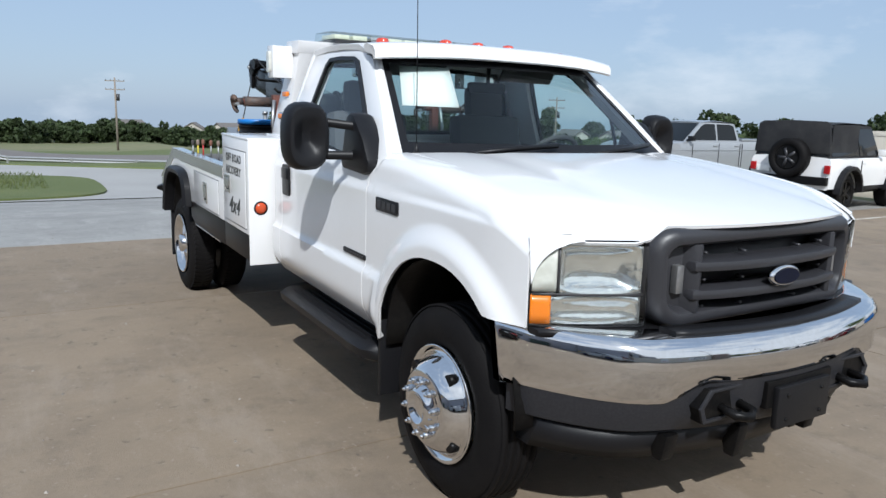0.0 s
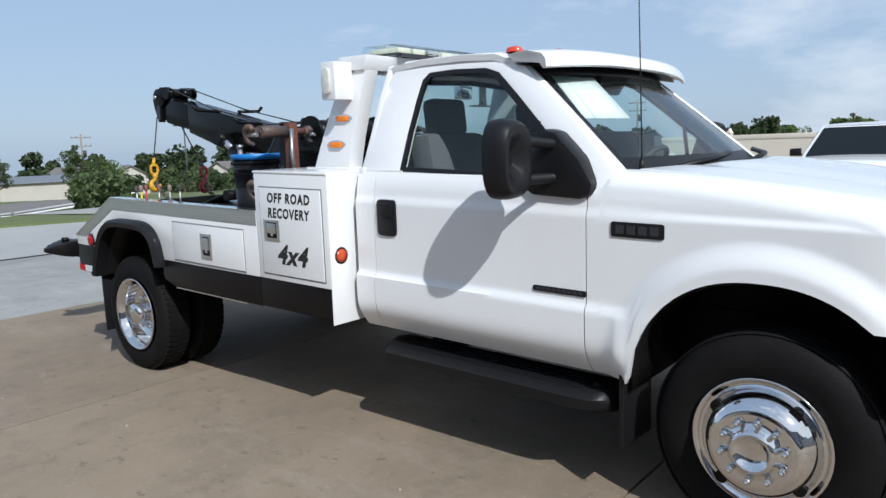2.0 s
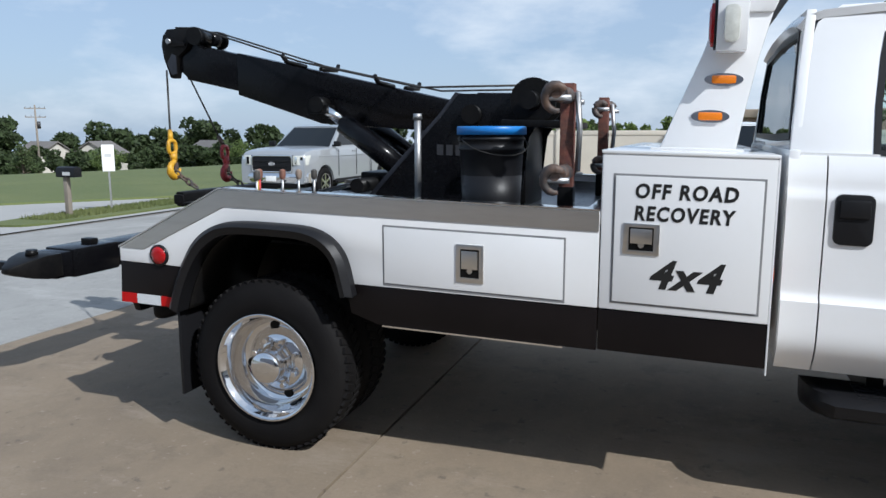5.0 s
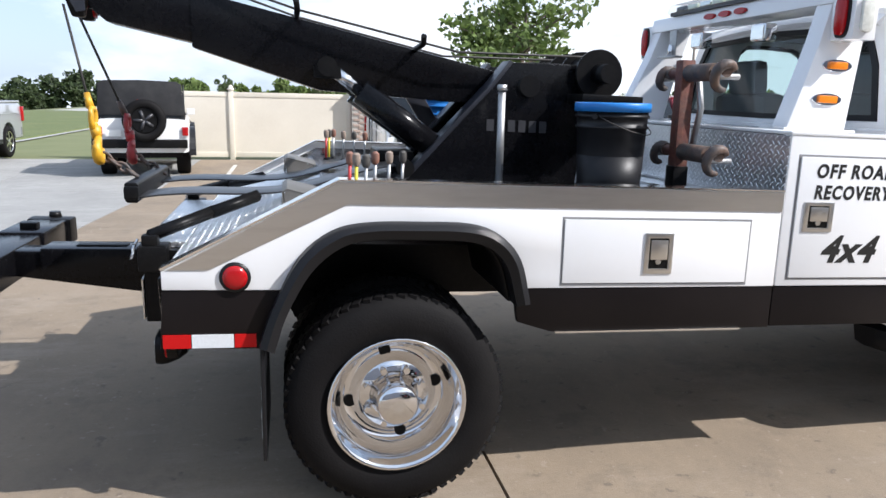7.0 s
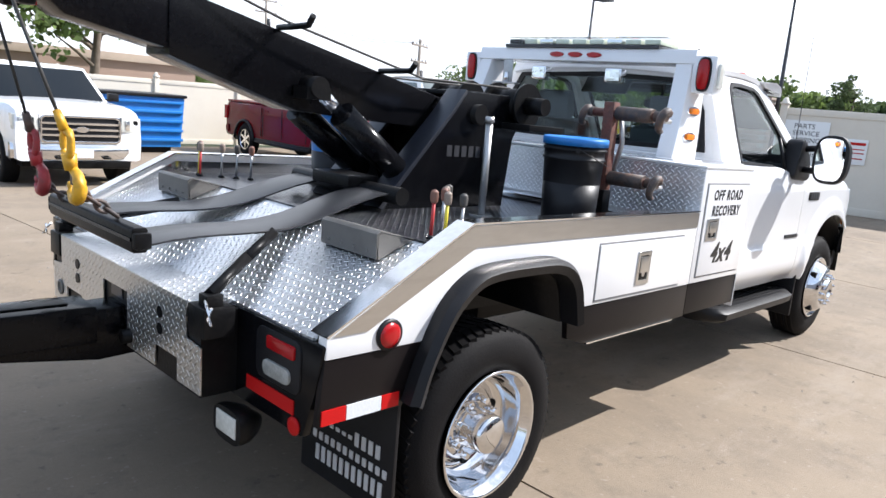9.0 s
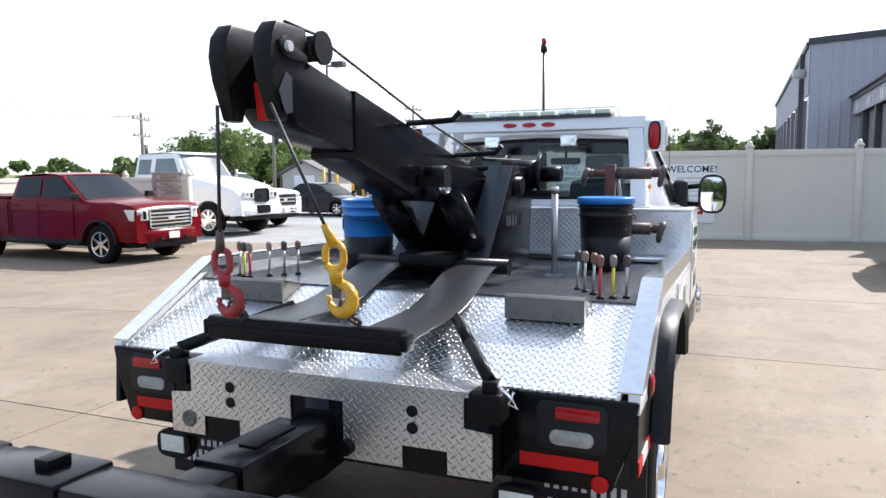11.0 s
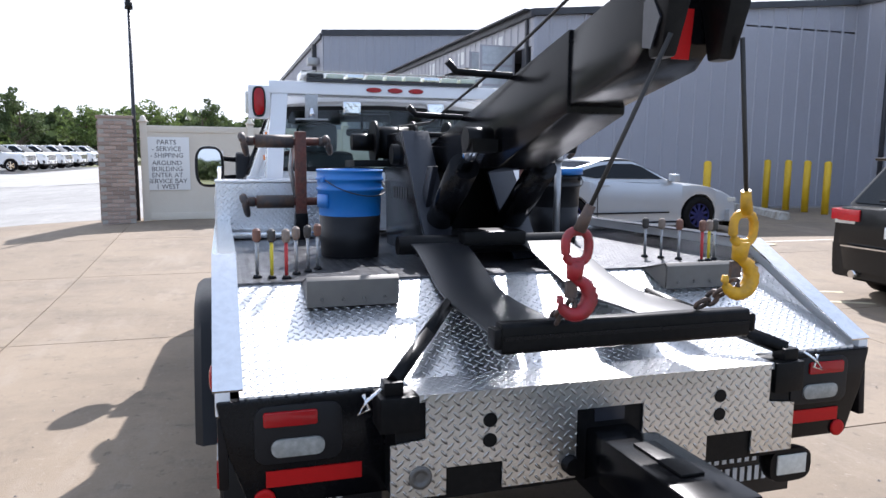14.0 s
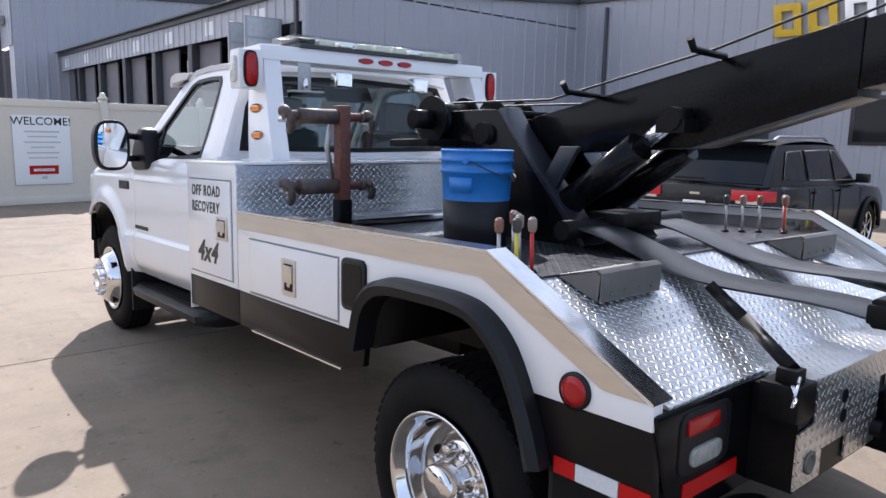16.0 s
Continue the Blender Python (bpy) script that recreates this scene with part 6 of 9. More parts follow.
def dolly_stand(sd):
    x, y = 1.285, sd * 0.675
    z0 = rk(x, 1.0925)
    d = thing("wheel_strap_stand", "rusty red steel stand with two roller arms", "rack", "roller stands on the deck", (x, y, z0))
    part("post", boxed(-0.03, 0.03, -0.03, 0.03, 0.14, 0.60), RUST, d, "rusty red post", 0.005)
    part("foot", boxed(-0.035, 0.035, -0.035, 0.035, 0.0, 0.15), BLACKM, d, "", 0.006)
    for z, dy in ((0.545, 0.0), (0.215, 0.0)):
        a = part("roller_arm", rod(bmesh.new(), (0.0, sd * -0.14, z), (0.0, sd * 0.26, z), 0.022, 0.022, 12), RUST, d)
        part("sleeve", rod(bmesh.new(), (0.0, sd * 0.04, z), (0.0, sd * 0.24, z), 0.036, 0.036, 16), DARKRUST, a, "dark rubber sleeve")
        for yy, k in ((0.30, 1), (-0.15, 0.8)):
            hook_ = [(0.045 * k * math.cos(t), sd * (yy + 0.012 * math.sin(t)), z - 0.022 + 0.050 * k * math.sin(t)) for t in [0.6 + 4.4 * i / 11 for i in range(12)]]
            part("clamp", tube(bmesh.new(), hook_, [0.012, 0.017, 0.020, 0.022, 0.022, 0.021, 0.020, 0.019, 0.018, 0.016, 0.014, 0.009], 8), DARKRUST, a, "rusty bent clamp hook")
            part("clamp_collar", rod(bmesh.new(), (0, sd * (yy - 0.05 * (1 if yy > 0 else -1)), z), (0, sd * (yy + 0.012), z), 0.028, 0.024, 10), DARKRUST, a)
            part("clamp_bolt", rod(bmesh.new(), (-0.05 * k, sd * yy, z - 0.02), (0.06 * k, sd * yy, z - 0.02), 0.012, 0.012, 8), GALV, a)
    part("strap", tube(bmesh.new(), [(0.045, sd * 0.03, 0.56), (0.06, sd * 0.05, 0.40), (0.05, sd * 0.02, 0.22)], 0.014, 6), GALV, d)


dolly_stand(-1)
dolly_stand(1)
st = thing("marker_pole", "galvanised round post standing on the deck", "post", at=(0.517, -0.52, rk(0.517, 1.0925)))
part("shaft", rodded((0, 0, 0), (0, 0, 0.435), 0.017, 0.017, 12), GALV, st)
part("cap", rodded((0, 0, 0.435), (0, 0, 0.462), 0.024, 0.02, 12), GALV, st)
part("base_plate", boxed(-0.04, 0.04, -0.04, 0.04, 0, 0.008), GALV, st)
KNOBS = [material("knob_brown", (0.20, 0.09, 0.06), 0.6, wear=(30, (0.1, 0.06, 0.05), 0.7)), material("knob_tan", (0.22, 0.17, 0.135), 0.6), material("knob_dark", (0.05, 0.045, 0.04), 0.6)]
SHAFTS = [material("shaft_red", (0.45, 0.03, 0.03), 0.5), material("shaft_yellow", (0.62, 0.50, 0.03), 0.5), GALV, GALV, GALV, GALV]
for sd in (-1, 1):
    for i in range(6):
        x, y = ((-0.17, 0.88), (-0.15, 0.93), (-0.12, 0.98), (-0.07, 0.835), (-0.01, 0.785), (0.05, 0.74))[i]
        y *= sd
        c = thing("control_lever", ("red", "yellow", "grey", "grey", "grey", "grey")[i] + " control lever with a worn knob", "lever", "control levers on the deck", (x, y, rk(x, 1.0925)))
        part("shaft", rodded((0, 0, 0), (0.004, 0, 0.14), 0.0065, 0.0065, 8), SHAFTS[i], c)
        part("knob", loft([[(0.004 + f * 0.0145 * math.cos(a), f * 0.0145 * math.sin(a), z) for a in [2 * math.pi * k / 12 for k in range(12)]] for f, z in ((0.7, 0.132), (1, 0.14), (1.08, 0.158), (1, 0.173), (0.5, 0.18))]), KNOBS[(i + (sd > 0)) % 3], c, smooth=True)
        part("boot", rodded((0, 0, 0), (0, 0, 0.012), 0.018, 0.012, 10), BLACKPL, c)

# ---- parked vehicles ----
DARKGLASS = material("dark_car_glass", (0.008, 0.010, 0.012), 0.05, spec=0.24)
REDPAINT = material("red_car_paint", (0.125, 0.002, 0.006), 0.22, wear=(0.8, (0.10, 0.002, 0.004), 0.5), spec=0.14)
SILVER = material("silver_car_paint", (0.50, 0.52, 0.54), 0.28, 0.35, wear=(0.8, (0.45, 0.47, 0.49), 0.5), coat=0.7)
# silver darkened to mid-grey for a body turned away from the sun
SHADEDSILVER = material("shaded_silver_paint", (0.33, 0.345, 0.365), 0.28, 0.3, wear=(0.8, (0.29, 0.305, 0.325), 0.5), coat=0.5)
BLACKCAR = material("black_car_paint", (0.006, 0.006, 0.007), 0.2, wear=(0.8, (0.01, 0.01, 0.011), 0.5), coat=0.2, spec=0.3)
DARKGREEN = material("dark_grey_car_paint", (0.008, 0.009, 0.010), 0.22, wear=(0.8, (0.012, 0.013, 0.014), 0.5), coat=0.2, spec=0.3)
WHITECAR = material("white_car_paint", (0.78, 0.78, 0.78), 0.22, wear=(0.8, (0.72, 0.72, 0.71), 0.5), coat=0.6)
BLUEWHEEL = material("blue_wheel", (0.02, 0.025, 0.12), 0.3, 0.5)
CANVAS = material("black_canvas", (0.009, 0.009, 0.011), 0.8, wear=(3, (0.03, 0.03, 0.03), 0.6), bump=0.2)


def car_wheel(parent, x, y, r, side, w, rim_mat, spokes=6):
    wl_ = new("wheel")
    wl_.parent = parent
    s = side
    y0 = y - s * w
    prof = [(0.0, r * 0.62), (0.0, r * 0.80), (s * 0.01, r * 0.95), (s * 0.03, r), (s * (w - 0.03), r), (s * (w - 0.01), r * 0.95), (s * w, r * 0.80), (s * w, r * 0.66), (s * (w - 0.02), r * 0.64)]
    part("tyre", lathe(bmesh.new(), prof, (x, y0, r), "y", 36, caps=(True, False)), RUBBER, wl_)
    bm = lathe(bmesh.new(), [(s * (w - 0.015), r * 0.655), (s * (w - 0.005), r * 0.62), (s * (w - 0.03), r * 0.58), (s * (w - 0.07), r * 0.55), (s * (w - 0.075), r * 0.1)], (x, y0, r), "y", 32, caps=(False, True))
    rim = part("rim", bm, BLACKM if rim_mat is not CHROME else ALLOY, wl_)
    bm = bmesh.new()
    for i in range(spokes):
        b = boxed(-r * 0.075, r * 0.075, y0 + s * (w - 0.045), y0 + s * (w - 0.02), r * 0.08, r * 0.60)
        b.transform(Matrix.Translation((x, 0, r)) @ Matrix.Rotation(2 * math.pi * i / spokes, 4, "Y"))
        joined(bm, b)
    rod(bm, (x, y0 + s * (w - 0.05), r), (x, y0 + s * (w - 0.012), r), r * 0.16, r * 0.13, 14)
    lathe(bm, [(s * (w - 0.006), r * 0.645), (s * (w - 0.004), r * 0.61), (s * (w - 0.02), r * 0.585), (s * (w - 0.03), r * 0.60)], (x, y0, r), "y", 32, caps=(False, False))
    part("spokes", bm, rim_mat, wl_)


def vehicle(name, label, category, at, turn, L, W, belt, roof, wheels, r, paint, rim=ALLOY, glass_m=DARKGLASS, clear=0.3, tyre_w=0.26, spokes=6, group="", nose=0.06, plan=2.6, roof_paint=None, split=(), lower=None, side_glass=None, hips=0.015, mirror=None, trim=None):
    """belt: (x, z) of the upper edge of the lower body from tail to nose; roof: six (x, z): rear glass base, rear roof, front roof, screen base; wheels: axle x's."""
    v = thing(name, label, category, group, (at[0], at[1], height(at[0], at[1]) + 0.002 if len(at) < 3 else at[2]), turn)
    W2 = W / 2

    def top(x):
        for (x0, z0), (x1, z1) in zip(belt, belt[1:]):
            if x <= x1:
                return z0 + (z1 - z0) * (x - x0) / (x1 - x0)
        return belt[-1][1]

    ar = r * 1.17
    stations = sorted({round(L * i / 46, 3) for i in range(47)} | {round(a + ar * k, 3) for a in wheels for k in (-1.001, -0.99, -0.95, -0.8, -0.5, -0.2, 0.2, 0.5, 0.8, 0.95, 0.99, 1.001)} | {round(x, 3) for x, z in belt})
    stations = [x for x in stations if 0 <= x <= L]
    rows = []
    for x in stations:
        lo = clear
        for a in wheels:
            if abs(x - a) < ar:
                lo = max(lo, r + math.sqrt(max(0, ar * ar - (x - a) ** 2)) * 0.98)
        e = abs(2 * x / L - 1)
        w = W2 * (1 - nose * e ** (plan * 2.2)) - hips + hips * max(math.exp(-((x - a) / (r * 1.5)) ** 2) for a in wheels)
        t = top(x)
        lo = min(lo, t - 0.12)
        m = lo + (t - lo) * 0.55
        ring_ = [(x, -w * 0.93, lo), (x, -w * 0.985, lo + 0.04 * (t - lo)), (x, -w, m), (x, -w * 0.985, t - 0.10 * (t - lo)), (x, -w * 0.95, t - 0.02), (x, -w * 0.86, t), (x, -w * 0.4, t + 0.02), (x, 0, t + 0.025)]
        rows.append(ring_ + [(a, -b, c) for a, b, c in ring_[-2::-1]])
    part("body", loft(rows), paint, v, smooth=True)
    part("underbody", boxed(0.25, L - 0.25, -W2 * 0.8, W2 * 0.8, clear * 0.75, clear + 0.3), BLACKM, v)
    for a in wheels:
        part("wheel_housing", boxed(a - ar * 0.98, a + ar * 0.98, -W2 * 0.9, W2 * 0.9, r, r + ar * 0.9), BLACKM, v)
    for a in wheels:
        for s in (-1, 1):
            car_wheel(v, a, s * (W2 - 0.015), r, s, tyre_w, rim, spokes)
    # upper body
    (xa, za), (xb, zb), (xc, zc), (xd, zd) = roof
    wb, wr = W2 * 0.93, W2 * 0.76
    def at_h(z):
        k = (z - min(za, zd)) / max(0.01, max(zb, zc) - min(za, zd))
        return wb + (wr - wb) * max(0, min(1, k))
    ins = 0.012
    rows = []
    n = 9
    for side in range(n):
        f = -1 + 2 * side / (n - 1)
        bow = 0.05 * (1 - f * f)
        rows.append([(xa - bow * 0.6, f * (at_h(za) - ins), za - 0.03), (xb - bow * 0.3 + 0.01, f * (at_h(zb) - ins), zb - 0.02), (xc + bow * 0.5 - 0.01, f * (at_h(zc) - ins), zc - 0.02), (xd + bow * 1.6, f * (at_h(zd) - ins), zd - 0.03)])
    rp = roof_paint or paint
    part("upper_body", loft(rows, False), rp, v, "", 0.045)

    def end_pane(name, xl, zl, xh, zh, bl, bh, push):
        """A bowed window across the car, set proud of the shell."""
        rr = []
        for q in range(9):
            f = (-1 + q / 4) * 0.90
            bow = 0.05 * (1 - f * f)
            pts = []
            for g in (0.07, 0.5, 0.93):
                z = zl - 0.03 + (zh - zl + 0.01) * g
                pts.append((xl + (xh - xl) * g + bow * (bl + (bh - bl) * g) + push, f * (at_h(z) - ins), z + 0.006))
            rr.append(pts)
        b = bmesh.new()
        skin(b, rr)
        part(name, b, glass_m, v, "dark tinted glass", smooth=True, solid=0.004)
    end_pane("windscreen", xd, zd, xc, zc, 1.6, 0.5, 0.010)
    end_pane("rear_window", xa, za, xb, zb, -0.6, -0.3, -0.010)
    z0_, z1_ = max(za, zd) + 0.015, min(zb, zc) - 0.085
    def edge(z, front):
        (p, q), (r_, t_) = ((xd, zd), (xc, zc)) if front else ((xa, za), (xb, zb))
        return p + (r_ - p) * (z - q) / (t_ - q)
    cuts = [None, *split, None]
    for s in (-1, 1):
        for poly in side_glass or ():
            pts = [(x, s * (at_h(z) - ins + 0.004), z) for x, z in poly]
            b = bmesh.new()
            b.faces.new([b.verts.new(q) for q in pts])
            part("side_window", b, glass_m, v, "dark tinted glass", solid=0.006)
            if trim:
                part("window_trim", tube(bmesh.new(), [(x, y + s * 0.006, z) for x, y, z in pts], 0.011, 6, True), trim, v)
        for c0, c1 in zip(cuts, cuts[1:]):
            if side_glass:
                break
            pts = []
            for z, first in ((z0_, True), (z0_, False), (z1_, False), (z1_, True)):
                if first:
                    x = edge(z, False) + 0.09 if c0 is None else c0 + 0.035
                else:
                    x = edge(z, True) - 0.10 if c1 is None else c1 - 0.035
                pts.append((x, s * (at_h(z) - ins + 0.004), z))
            b = bmesh.new()
            b.faces.new([b.verts.new(q) for q in pts])
            part("side_window", b, glass_m, v, "dark tinted glass", solid=0.006)
    rows = []
    for k in range(9):
        t = k / 8
        x = xb - 0.04 + (xc + 0.06 - xb) * t
        z = zb + (zc - zb) * t + 0.03 * math.sin(math.pi * t)
        e = 0.03 * (abs(2 * t - 1) ** 4)
        rows.append([(x + 0.03 * (1 - f * f) * (2 * t - 1), f * (wr + 0.005), z - 0.025 * f ** 4 - e + 0.012) for f in (-1, -0.92, -0.6, 0, 0.6, 0.92, 1)] + [(x, f * (wr - 0.01), z - 0.05) for f in (0.9, 0, -0.9)])
    part("roof", loft(rows), rp, v, smooth=True)
    for s in (-1, 1):
        for x in split:
            part("door_handle", boxed(x + 0.06, x + 0.24, s * W2 * 0.985 - 0.012, s * W2 * 0.985 + 0.012, za - 0.14, za - 0.11), paint, v, bevel=0.005)
            part("door_seam", boxed(x - 0.004, x + 0.004, s * (W2 * 1.0) - 0.012, s * W2 * 1.0 - 0.002 * s + 0.003, clear + 0.12, za - 0.06), BLACKM, v)
        m_ = part("door_mirror", loft([[(xd - 0.18 + dx, s * (W2 + 0.02 + 0.10 * f), zd + 0.09 + 0.075 * h) for f, h in ((-0.9, -1), (1, -0.9), (1, 0.9), (-0.9, 1))] for dx in (-0.03, 0.06, 0.09)]), mirror or paint, v, bevel=0.02)
        part("mirror_stem", boxed(xd - 0.17, xd - 0.09, min(s * (W2 * 0.88), s * (W2 + 0.0)), max(s * (W2 * 0.88), s * W2), zd + 0.02, zd + 0.06), BLACKPL, m_)
        part("sill", boxed(wheels[0] + ar + 0.05, wheels[-1] - ar - 0.05, min(s * W2 * 0.90, s * W2 * 0.99), max(s * W2 * 0.90, s * W2 * 0.99), clear - 0.04, clear + 0.05), lower or BLACKPL, v, bevel=0.01)
        for a in wheels:
            if lower:
                part("arch_flare", tube(bmesh.new(), [(a + (ar + 0.02) * math.cos(t), s * (W2 + 0.005), r + (ar + 0.02) * math.sin(t)) for t in [math.pi * (i / 14) for i in range(15)]], 0.035, 6), lower, v)
    return v, top, W2


def nose_face(v, L, W2, z0, z1, gw, bars, grille_m, bumper_m, lamp_z, lamp_w, bz, frame_m=CHROME, fog=False):
    zm = (z0 + z1) / 2
    g = part("grille", prism(bmesh.new(), rounded(-gw, gw, z0, z1, 0.06), L - 0.03, L + 0.012, "x"), BLACKPL, v, "", 0.008)
    o_, i_ = rounded(-gw - 0.035, gw + 0.035, z0 - 0.035, z1 + 0.035, 0.085), rounded(-gw, gw, z0, z1, 0.06)
    part("grille_frame", ring([(L + 0.008, a, b) for a, b in o_], [(L + 0.008, a, b) for a, b in i_], (0.028, 0, 0)), frame_m, g, "", 0.006)
    for i in range(bars):
        z = z0 + (z1 - z0) * (i + 1) / (bars + 1)
        part("grille_bar", loft([[(L + 0.004, y, z - 0.026), (L + 0.034 - 0.02 * (y / gw) ** 4, y, z - 0.018), (L + 0.036 - 0.02 * (y / gw) ** 4, y, z + 0.014), (L + 0.004, y, z + 0.022)] for y in (-gw, -gw * 0.6, 0, gw * 0.6, gw)]), grille_m, g, smooth=True)
    part("emblem", loft([[(L + 0.036 + d, 0.11 * f * math.cos(a), zm + 0.05 * f * math.sin(a)) for a in [2 * math.pi * k / 18 for k in range(18)]] for f, d in ((1, 0), (0.9, 0.012))]), frame_m, g)
    for s in (-1, 1):
        y0, y1 = sorted((s * (gw + 0.045), s * min(gw + 0.045 + lamp_w, W2 * 0.975)))
        back = [L - 0.20 - 0.16 * abs(y) ** 2 for y in (y0, (y0 + y1) / 2, y1)]
        def lens_x(y):
            return L + 0.022 - 0.10 * max(0.0, (abs(y) - W2 * 0.72) / (W2 * 0.25)) ** 2
        h = part("headlamp", loft([[(b_, y, lamp_z[0]), (lens_x(y), y, lamp_z[0] + 0.01), (lens_x(y) - 0.012, y, lamp_z[1] - 0.012), (b_ - 0.02, y, lamp_z[1])] for y, b_ in zip((y0, y0 * 0.7 + y1 * 0.3, y0 * 0.3 + y1 * 0.7, y1), (back[0], back[1], back[1], back[2]))]), CLEARL, v, "clear headlamp", 0.01)
        for k in (0.28, 0.70):
            yy = y0 + (y1 - y0) * k
            xx = lens_x(yy)
            part("lamp_insert", boxed(xx - 0.03, xx + 0.005, yy - lamp_w * 0.11, yy + lamp_w * 0.11, lamp_z[0] + 0.035, lamp_z[1] - 0.045), BLACKM if k > 0.5 else REFLECT, h, "", 0.008)
        part("lamp_bezel", boxed(L - 0.05, L + 0.006, min(s * (gw + 0.036), s * (gw + 0.05)), max(s * (gw + 0.036), s * (gw + 0.05)), lamp_z[0] - 0.02, lamp_z[1]), BLACKPL, h)
        if fog:
            yf = s * W2 * 0.80
            xf = L + 0.085 - 0.22 * 0.8 ** 3
            part("fog_lamp", boxed(xf - 0.05, xf + 0.012, yf - 0.05, yf + 0.05, bz[0] + 0.04, bz[1] - 0.04), CLEARL, v, "clear upright fog lamp", 0.012)
            part("tow_hook", tube(bmesh.new(), [(L + 0.02, s * 0.36 - 0.05, bz[0] + 0.06), (L + 0.12, s * 0.36 - 0.045, bz[0] + 0.05), (L + 0.12, s * 0.36 + 0.045, bz[0] + 0.05), (L + 0.02, s * 0.36 + 0.05, bz[0] + 0.06)], 0.018, 6), BLACKM, v)
    b = part("front_bumper", loft([[(L - 0.25, y, bz[0]), (L + 0.06 - 0.22 * (abs(y) / W2) ** 3, y, bz[0] + 0.02), (L + 0.09 - 0.22 * (abs(y) / W2) ** 3, y, (bz[0] + bz[1]) / 2), (L + 0.085 - 0.22 * (abs(y) / W2) ** 3, y, bz[1] - 0.04), (L + 0.05 - 0.22 * (abs(y) / W2) ** 3, y, bz[1]), (L - 0.25, y, bz[1])] for y in [W2 * 0.98 * k / 8 for k in range(-8, 9)]]), bumper_m, v, "", smooth=True)
    part("plate", boxed(L + 0.09, L + 0.10, -0.15, 0.15, bz[0] + 0.05, bz[0] + 0.19), PAPER, b, "pale blank number plate", 0.003)
    part("lower_intake", boxed(L - 0.02, L + 0.052, -W2 * 0.72, W2 * 0.72, bz[0] - 0.13, bz[0] - 0.005), BLACKM, b, "", 0.02)


def tail_face(v, W2, lamps, bz, bumper_m):
    for s in (-1, 1):
        y0, y1 = sorted((s * lamps[0], s * lamps[1]))
        part("tail_lamp", boxed(-0.03, 0.10, y0, y1, lamps[2], lamps[3]), REDL, v, "red tail lamp", 0.015)
    b = part("rear_bumper", loft([[(0.2, y, bz[0]), (-0.06 + 0.15 * (abs(y) / W2) ** 3, y, bz[0] + 0.02), (-0.08 + 0.15 * (abs(y) / W2) ** 3, y, bz[1] - 0.03), (0.2, y, bz[1])] for y in [W2 * 0.98 * k / 6 for k in range(-6, 7)]]), bumper_m, v, "", smooth=True)
    return b


def bed_of(v, x0, x1, W2, z, paint):
    """An open load bed sunk into the tail of a pickup."""
    part("load_bed", boxed(x0, x1, -W2 * 0.80, W2 * 0.80, z - 0.02, z + 0.031), BLACKM, v, "black load bed")
    for s in (-1, 1):
        part("bed_rail", boxed(x0 - 0.05, x1 + 0.02, min(s * W2 * 0.80, s * W2 * 0.92), max(s * W2 * 0.80, s * W2 * 0.92), z + 0.0, z + 0.05), paint, v, bevel=0.015)
    part("tailgate_top", boxed(-0.01, 0.06, -W2 * 0.9, W2 * 0.9, z - 0.0, z + 0.05), paint, v, bevel=0.015)


